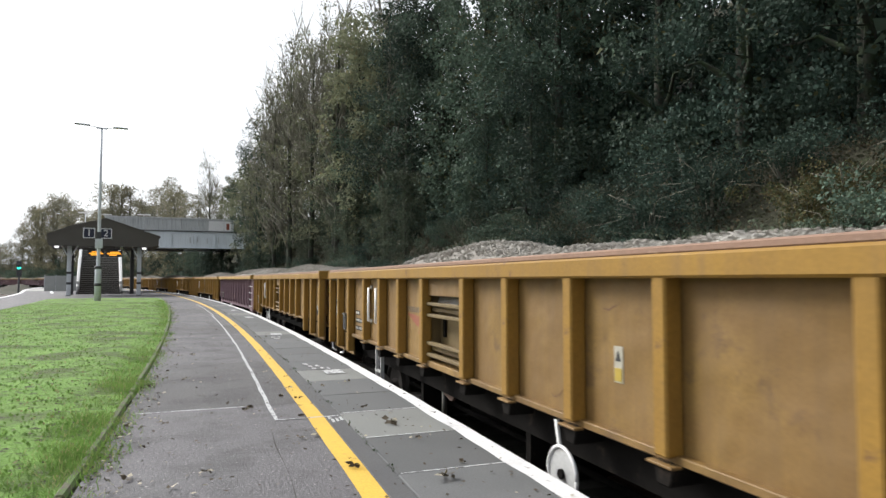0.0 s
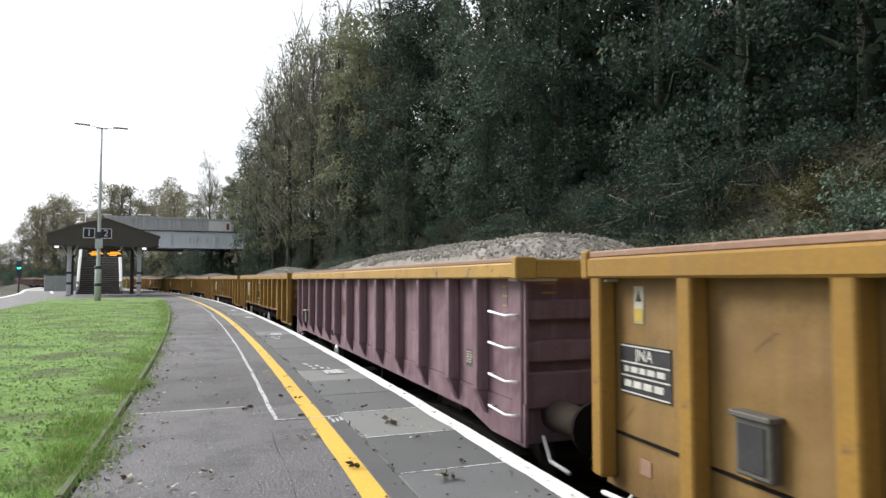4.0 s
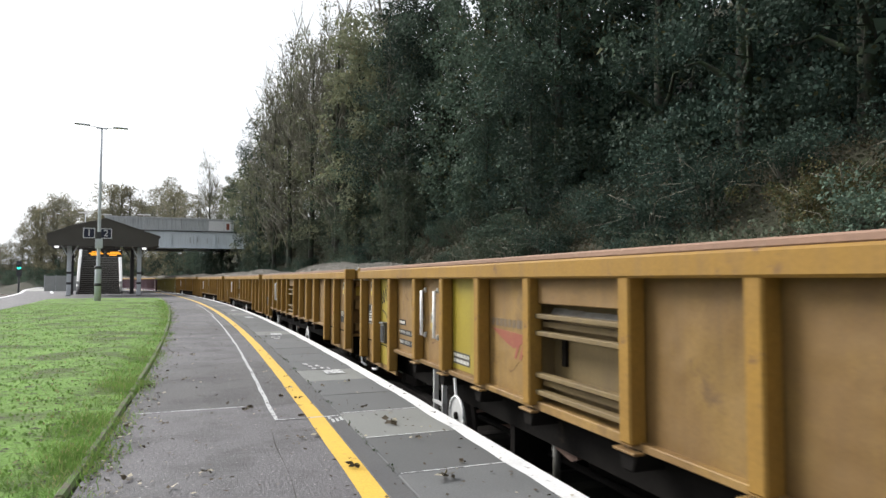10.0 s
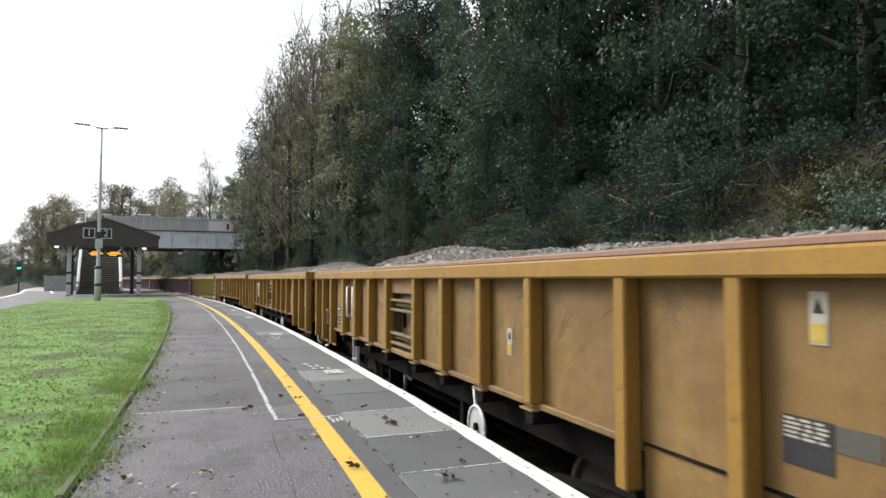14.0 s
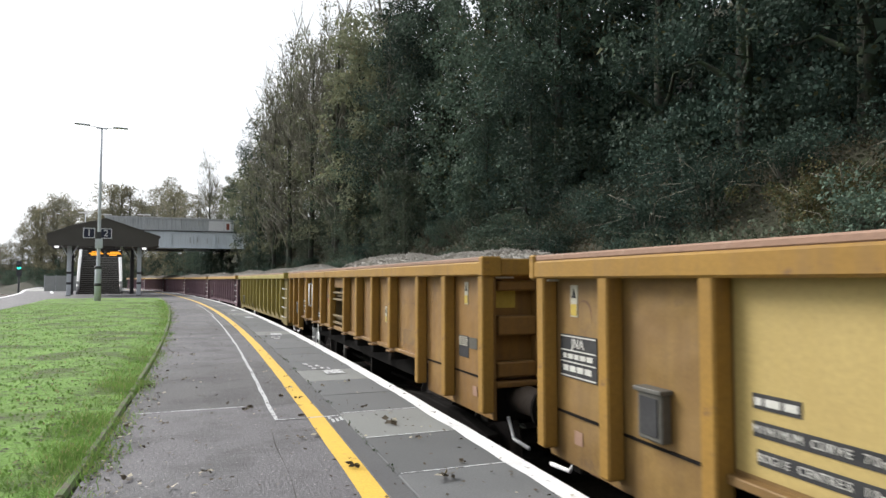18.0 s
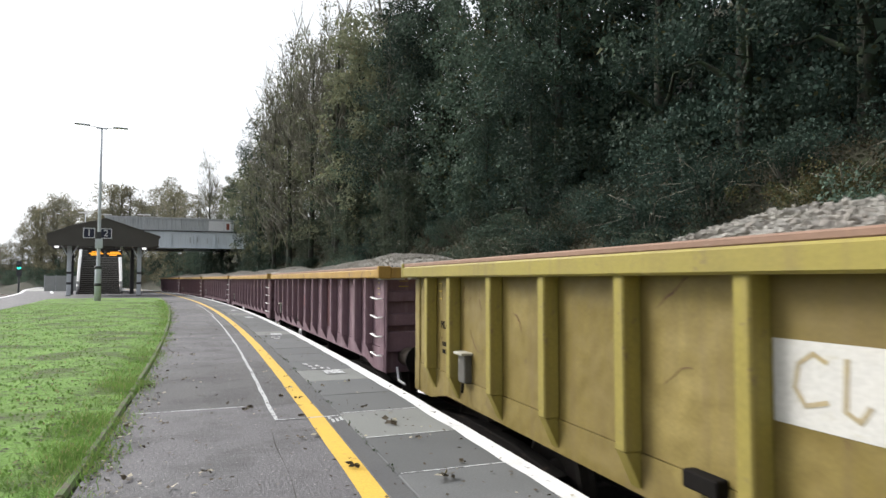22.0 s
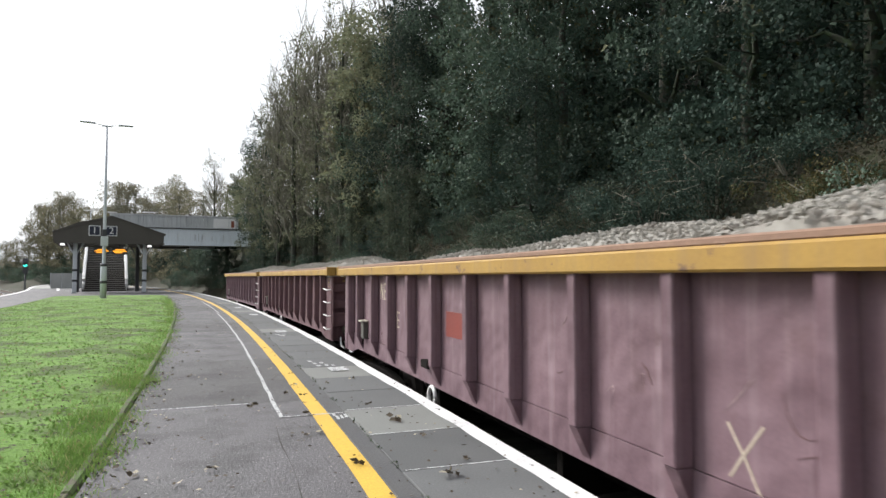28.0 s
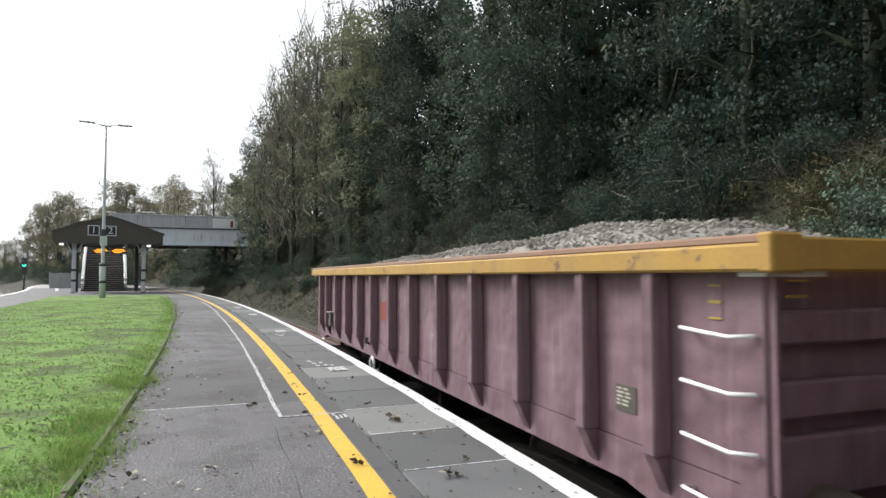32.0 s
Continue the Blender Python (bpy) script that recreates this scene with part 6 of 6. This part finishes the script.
class Stand:
    """Builds each kind of plant once, then copies it."""

    def __init__(self):
        self.first = {}

    def put(self, kind, build, m, size=1.0):
        if kind not in self.first:
            ob = build()
            self.first[kind] = ob
        else:
            ob = copy_thing(self.first[kind], Matrix.Identity(4))
        ob.matrix_basis = m
        ob.scale = (size, size, size * random.uniform(0.94, 1.08))
        return ob


stand = Stand()
KIND = {
    "ivy_a": lambda: make_tree("ivy_clad_tree", 1, 13.0, 2.6, 20000, 0.10, M_LEAF_DARK, "tall dark green tree clad in ivy on the bank", 0.0, 110),
    "ivy_b": lambda: make_tree("ivy_clad_tree", 2, 11.5, 2.8, 20000, 0.10, M_LEAF_DARK, "tall dark green tree clad in ivy on the bank", 0.0, 105),
    "green_a": lambda: make_tree("broadleaf_tree", 3, 12.0, 2.7, 14500, 0.132, M_LEAF_MID, "dense green broadleaf tree on the bank", 0.02, 100),
    "olive_a": lambda: make_tree("broadleaf_tree", 4, 12.5, 2.4, 8000, 0.16, M_LEAF_OLIVE, "olive tree thinning in autumn on the bank", 0.10, 70),
    "bare_a": lambda: make_tree("thinning_tree", 5, 13.5, 2.1, 1900, 0.11, M_LEAF_OLIVE, "slender tree with bare upright twigs and few leaves", 0.12, 60, True, 0.16),
    "bare_b": lambda: make_tree("thinning_tree", 6, 12.0, 2.3, 2300, 0.11, M_LEAF_OLIVE, "slender tree with bare upright twigs and few leaves", 0.10, 60, True, 0.15),
    "small": lambda: make_tree("small_tree", 7, 6.5, 2.1, 8000, 0.10, M_LEAF_BRAMBLE, "low leafy tree on the bank", 0.0, 60, False, 0.1),
    "small_dark": lambda: make_tree("small_tree", 17, 6.5, 2.1, 9000, 0.09, M_LEAF_DARK, "low dark leafy tree on the bank", 0.0, 60, False, 0.1),
    "back_a": lambda: make_tree("woodland_tree", 14, 13.0, 3.1, 4300, 0.26, M_LEAF_DARK, "dark dense tree deep in the bank's wood", 0.0, 80),
    "back_b": lambda: make_tree("woodland_tree", 15, 12.0, 3.1, 4300, 0.26, M_LEAF_MID, "green dense tree deep in the bank's wood", 0.0, 80),
    "back_c": lambda: make_tree("woodland_tree", 16, 12.5, 2.7, 6300, 0.18, M_LEAF_PALE, "grey-green tree in the far part of the wood", 0.0, 85),
    "far_a": lambda: make_tree("distant_tree", 8, 13.0, 3.7, 13000, 0.15, M_LEAF_FAR, "olive tree thinning in autumn beyond the bridge", 0.0, 120),
    "far_b": lambda: make_tree("distant_tree", 9, 12.0, 3.2, 5500, 0.17, M_LEAF_FAR, "thinning twiggy tree beyond the bridge", 0.03, 90, True, 0.2),
    "bramble": lambda: make_bush("bramble_bush", 21, 1.5, 1.3, 5200, 0.058, M_LEAF_BRAMBLE, "low bramble bush on the bank"),
    "dark_bush": lambda: make_bush("leafy_bush", 24, 1.5, 1.5, 5600, 0.06, M_LEAF_DARK, "dark evergreen bush on the bank"),
    "rust": lambda: make_bush("bramble_bush", 22, 1.4, 1.5, 4200, 0.065, M_LEAF_RUST, "yellowing bramble bush on the bank"),
    "green_bush": lambda: make_bush("leafy_bush", 23, 1.4, 1.6, 5200, 0.062, M_LEAF_MID, "leafy green bush on the bank"),
}
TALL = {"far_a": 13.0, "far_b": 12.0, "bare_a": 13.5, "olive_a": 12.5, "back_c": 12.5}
random.seed(7)


def row_of(count, s0, gap, r, kinds, lo, hi, spread_r=0.9, last=58):
    for i in range(count):
        s = s0 + gap * i + random.uniform(-0.22, 0.22) * gap
        if s < last:
            kind = random.choice(kinds)
            stand.put(kind, KIND[kind], bank_pose(s, r + random.uniform(-spread_r, spread_r), random.uniform(0, 360)), random.uniform(lo, hi))


row_of(7, -15, 3.5, 9.9, ("ivy_a", "ivy_b", "ivy_b"), 0.95, 1.12)
row_of(4, 8.5, 3.3, 9.2, ("green_a", "green_a", "ivy_b"), 0.98, 1.12)
row_of(4, 21.5, 3.0, 9.2, ("back_c", "green_a", "back_c"), 0.98, 1.12)
row_of(7, 31, 3.8, 9.4, ("back_c", "olive_a", "back_c"), 0.95, 1.1)
row_of(10, -24, 3.2, 12.6, ("back_a", "back_a", "back_b"), 1.05, 1.2)
row_of(9, 9, 4.2, 12.8, ("back_c", "back_c", "back_b"), 1.1, 1.25)
# unseen trees added behind the camera to hold back sky light from there
row_of(4, -42, 5.6, 9.5, ("back_a", "back_b"), 1.0, 1.15)
for s, r, kind, size in ((20.5, 8.2, "bare_b", 1.25), (24.0, 7.6, "olive_a", 1.2), (27.0, 7.2, "bare_a", 1.22), (29.5, 7.8, "bare_b", 1.36), (32.0, 6.9, "bare_a", 1.25), (34.5, 7.6, "bare_a", 1.36),
                         (37.0, 6.6, "bare_b", 1.40), (39.5, 7.2, "bare_a", 1.38), (42.0, 6.6, "bare_b", 1.26), (44.5, 7.0, "bare_a", 1.18), (47.0, 6.6, "ivy_a", 1.05), (50.0, 7.0, "bare_b", 1.05), (52.5, 7.0, "olive_a", 0.9)):
    stand.put(kind, KIND[kind], bank_pose(s, r, random.uniform(0, 360)), size)
for s, r, size in ((8.6, 13.4, 1.3), (11.0, 14.0, 1.3), (6.2, 14.2, 1.3), (-0.5, 14.0, 1.25)):
    stand.put("back_a", KIND["back_a"], bank_pose(s, r, random.uniform(0, 360)), size)
for i in range(15):
    s = -15 + 4.8 * i + random.uniform(-1.2, 1.2)
    if -9 < s < 0:
        continue
    kind = "small_dark" if s < 9 else "small"
    stand.put(kind, KIND[kind], bank_pose(s, 7.2 + random.uniform(-0.5, 0.6), random.uniform(0, 360)), random.uniform(0.55, 0.85))
for i in range(84):
    s = -13 + 0.88 * i + random.uniform(-0.6, 0.6)
    kind = random.choice(("bramble", "dark_bush", "green_bush", "dark_bush"))
    stand.put(kind, KIND[kind], bank_pose(s, random.uniform(4.6, 8.2), random.uniform(0, 360)), random.uniform(0.55, 1.0))

for s, r, size in ((-2.2, 7.6, 0.9), (-0.8, 8.3, 1.0), (-3.4, 8.4, 0.8), (0.9, 7.4, 0.8), (-6.6, 8.0, 0.9), (2.6, 8.0, 1.0), (-1.4, 6.6, 0.7), (-2.8, 6.0, 0.6)):
    stand.put("dark_bush", KIND["dark_bush"], bank_pose(s, r, random.uniform(0, 360)), size)
for s, r, size in ((-4.6, 7.3, 0.62), (-5.2, 7.5, 0.68), (-5.5, 6.9, 0.5), (3.5, 5.6, 0.45)):
    stand.put("rust", KIND["rust"], bank_pose(s, r, random.uniform(0, 360)), size)

# the bank's ground cover: ivy, dead stalks and grass as one mass of leaves
rnd = np.random.RandomState(40)
cover = []
for _ in range(100000):
    s, r = -14 + 76 * rnd.uniform(0, 1) ** 1.6, 3.1 + 6.4 * rnd.uniform(0, 1) ** 0.9
    p = at(s, r)
    lump = 0.25 + 0.22 * noise.noise(Vector((p.x * 0.9, p.y * 0.9, 7.0)))
    cover.append((p.x, p.y, ground_height(p.x, p.y) + rnd.uniform(0.0, max(0.05, lump))))
tagged(new("bank_undergrowth", quads_mesh("bank_undergrowth", leaf_quads(rnd, np.array(cover), 0.07, -0.2), M_LEAF_BANK)),
       "tangle of ivy, brambles and dead stalks on the bank", "undergrowth", kind="stuff")

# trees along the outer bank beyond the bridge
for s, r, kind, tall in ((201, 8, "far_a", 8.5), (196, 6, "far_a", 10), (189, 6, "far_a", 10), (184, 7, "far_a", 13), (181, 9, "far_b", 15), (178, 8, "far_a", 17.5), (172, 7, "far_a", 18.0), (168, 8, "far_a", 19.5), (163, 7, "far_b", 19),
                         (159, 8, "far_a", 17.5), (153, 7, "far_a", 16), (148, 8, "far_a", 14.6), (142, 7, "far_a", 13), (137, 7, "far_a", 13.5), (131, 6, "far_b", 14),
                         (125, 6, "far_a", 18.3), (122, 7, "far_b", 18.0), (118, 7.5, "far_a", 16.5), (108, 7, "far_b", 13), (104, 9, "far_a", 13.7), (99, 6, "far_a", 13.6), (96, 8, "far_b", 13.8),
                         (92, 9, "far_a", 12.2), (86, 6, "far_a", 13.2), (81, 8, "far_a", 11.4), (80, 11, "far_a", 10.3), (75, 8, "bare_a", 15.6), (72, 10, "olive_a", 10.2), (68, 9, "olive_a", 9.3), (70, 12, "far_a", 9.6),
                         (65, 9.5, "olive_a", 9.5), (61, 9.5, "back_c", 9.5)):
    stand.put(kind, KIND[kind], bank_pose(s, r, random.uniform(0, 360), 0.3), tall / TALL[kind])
for i in range(16):
    kind = random.choice(("back_a", "back_b"))
    stand.put(kind, KIND[kind], bank_pose(60 + 2.6 * i, 6.4 + random.uniform(-0.6, 0.6), random.uniform(0, 360), 0.4), random.uniform(0.36, 0.46))
for i in range(14):
    kind = random.choice(("back_b", "back_c"))
    stand.put(kind, KIND[kind], bank_pose(112 + 6.2 * i, 5.4 + random.uniform(-0.5, 0.5), random.uniform(0, 360), 0.4), random.uniform(0.42, 0.6))
for i in range(18):
    stand.put("green_bush", KIND["green_bush"], bank_pose(106 + 5.4 * i, 4.3 + random.uniform(-0.3, 0.3), random.uniform(0, 360)), random.uniform(1.9, 2.6))
for i in range(12):
    kind = random.choice(("bramble", "green_bush"))
    stand.put(kind, KIND[kind], bank_pose(56 + 2.5 * i, random.uniform(4.4, 5.2), random.uniform(0, 360)), random.uniform(0.9, 1.2))

# grass blades on the turf
rnd = np.random.RandomState(41)
blades = []
for _ in range(52000):
    s = -9.5 + 44.0 * rnd.uniform(0, 1) ** 1.7
    r = rnd.uniform(-9.1, -2.93)
    edge = r > -3.08
    dens = noise.noise(Vector((s * 0.9, r * 0.9, 11.0)))
    if edge and rnd.uniform() < 0.45:
        continue
    if not edge and dens < rnd.uniform(0.05, 0.45):
        continue
    h = rnd.uniform(0.02, 0.065) if edge else rnd.uniform(0.010, 0.032)
    p = np.array(at(s, r + (0.10 * rnd.normal() if edge else 0), turf_height(s, min(r, -2.95)) - 0.005))
    a = rnd.uniform(0, 6.28)
    side = np.array([math.cos(a), math.sin(a), 0]) * rnd.uniform(0.003, 0.007)
    tip = p + np.array([rnd.normal() * h * 0.6, rnd.normal() * h * 0.6, h])
    blades += [p - side, p + side, tip]
tagged(new("grass_blades", quads_mesh("grass_blades", np.array(blades), M_GRASS, 3)), "short rough grass and moss tufts", "grass", kind="stuff")
tufts = []
for _ in range(760):
    s, r = rnd.choice([rnd.uniform(-9, 4), rnd.choice([-7.6, -7.1, -6.2, -8.8, -4.0]) + rnd.normal() * 0.25, rnd.uniform(4, 30)]), rnd.choice([-2.85, -2.9, -2.95, -3.0, -3.08, -3.2]) + rnd.normal() * 0.035
    for _ in range(26):
        p = np.array(at(s + rnd.normal() * 0.09, r + rnd.normal() * 0.09, turf_height(s, min(r, -2.95)) - 0.01))
        h, a = rnd.uniform(0.02, 0.075), rnd.uniform(0, 6.28)
        side = np.array([math.cos(a), math.sin(a), 0]) * rnd.uniform(0.003, 0.006)
        tufts += [p - side, p + side, p + np.array([rnd.normal() * h * 0.5, rnd.normal() * h * 0.5, h])]
tagged(new("grass_tufts", quads_mesh("grass_tufts", np.array(tufts), M_GRASS, 3)), "long grass tufts along the kerb", "grass", kind="stuff")

moss = []
for _ in range(46000):
    s = -9.5 + 34.0 * rnd.uniform(0, 1) ** 1.9
    r = rnd.uniform(-9.0, -2.95)
    if noise.noise(Vector((s * 2.3, r * 2.3, 4.0))) < rnd.uniform(-0.5, 0.25):
        continue
    p = at(s, r, turf_height(s, r) + rnd.uniform(0.0, 0.015))
    moss.append((p.x, p.y, p.z))
mq = leaf_quads(rnd, np.array(moss), 0.03, -0.3)
tagged(new("moss_and_clover", quads_mesh("moss_and_clover", mq, M_GRASS)), "low moss and clover cushions in the turf", "moss", kind="stuff")
weeds = []
for _ in range(1500):
    s = -9.5 + 40.0 * rnd.uniform(0, 1) ** 1.6
    if noise.noise(Vector((s * 1.9, 0.0, 9.0))) < -0.05:
        continue
    p = at(s, (-0.957 if rnd.uniform() < 0.6 else -2.80) + rnd.normal() * 0.012, 0.003)
    weeds.append((p.x, p.y, p.z))
tagged(new("joint_weeds", quads_mesh("joint_weeds", leaf_quads(rnd, np.array(weeds), 0.022, -0.6), M_LEAF_BRAMBLE)), "small weeds and moss in the paving joints", "weeds", kind="stuff")

# fallen leaves and grit on the paving
spots = []
for _ in range(2600):
    s = -9.6 + 40.0 * rnd.uniform(0, 1) ** 1.8
    near_kerb = rnd.uniform() < 0.5
    r = -2.82 + abs(rnd.normal()) * 0.11 if near_kerb else rnd.uniform(-2.8, -0.1)
    p = at(s, r, 0.012)
    spots.append((p.x, p.y, p.z))
spots = np.array(spots)
lf = leaf_quads(rnd, spots, 0.034, 0.0).reshape(-1, 4, 3)
lf[:, :, 2] = 0.012 + np.abs(lf[:, :, 2] - 0.012) * 0.35
tagged(new("fallen_leaves", quads_mesh("fallen_leaves", lf.reshape(-1, 3), M_DEAD_LEAF)), "brown fallen leaves scattered on the asphalt", "leaves", kind="stuff")
on_turf = []
for _ in range(2600):
    s, r = -9.5 + 40.0 * rnd.uniform(0, 1) ** 1.7, rnd.uniform(-9.0, -2.95)
    if noise.noise(Vector((s * 0.7, r * 0.7, 21.0))) < rnd.uniform(-0.3, 0.3):
        continue
    p = at(s, r, turf_height(s, r) + 0.008)
    on_turf.append((p.x, p.y, p.z))
tagged(new("turf_litter", quads_mesh("turf_litter", leaf_quads(rnd, np.array(on_turf), 0.032, -0.1), M_DEAD_LEAF)), "brown fallen leaves lying in the turf", "leaves", kind="stuff")
litter = []
for _ in range(130):
    s = -9.4 + 36.0 * rnd.uniform(0, 1) ** 1.5
    r = -2.75 + abs(rnd.normal()) * 0.25 if rnd.uniform() < 0.4 else rnd.uniform(-2.7, -0.3)
    p = at(s, r, 0.012)
    for _ in range(rnd.randint(2, 6)):
        litter.append((p.x + rnd.normal() * 0.02, p.y + rnd.normal() * 0.02, 0.012))
lt = leaf_quads(rnd, np.array(litter), 0.046, 0.0).reshape(-1, 4, 3)
lt[:, :, 2] = 0.013 + np.abs(lt[:, :, 2] - 0.012) * 0.6
tagged(new("leaf_litter", quads_mesh("leaf_litter", lt.reshape(-1, 3), M_DEAD_LEAF)), "small dark clumps of rotting leaves on the asphalt", "leaves", kind="stuff")
for i, (s, r, turn, size) in enumerate(((-7.05, -0.62, 20, 0.085), (-8.62, -0.72, 130, 0.07), (-8.2, -1.19, 60, 0.06), (-7.25, -1.3, 200, 0.05), (-7.3, -1.42, 100, 0.06), (-6.0, -1.75, 10, 0.06), (-8.0, -2.1, 75, 0.05))):
    lp = rnd.normal(size=(7, 3)) * (0.018, 0.018, 0.004)
    me = quads_mesh("curled_leaf", leaf_quads(rnd, lp, size, 0.0) * np.array([1, 1, 0.45]), M_DEAD_LEAF)
    ob = tagged(new("curled_leaf", me), "curled brown leaf lying on the paving", "leaf", "curled leaves on the platform")
    low = min(v.co.z for v in me.vertices)
    ob.matrix_world = Matrix.Translation(at(s, r, 0.006 - low)) @ pose(0, 0, 0, 0, 0, turn)

motions()
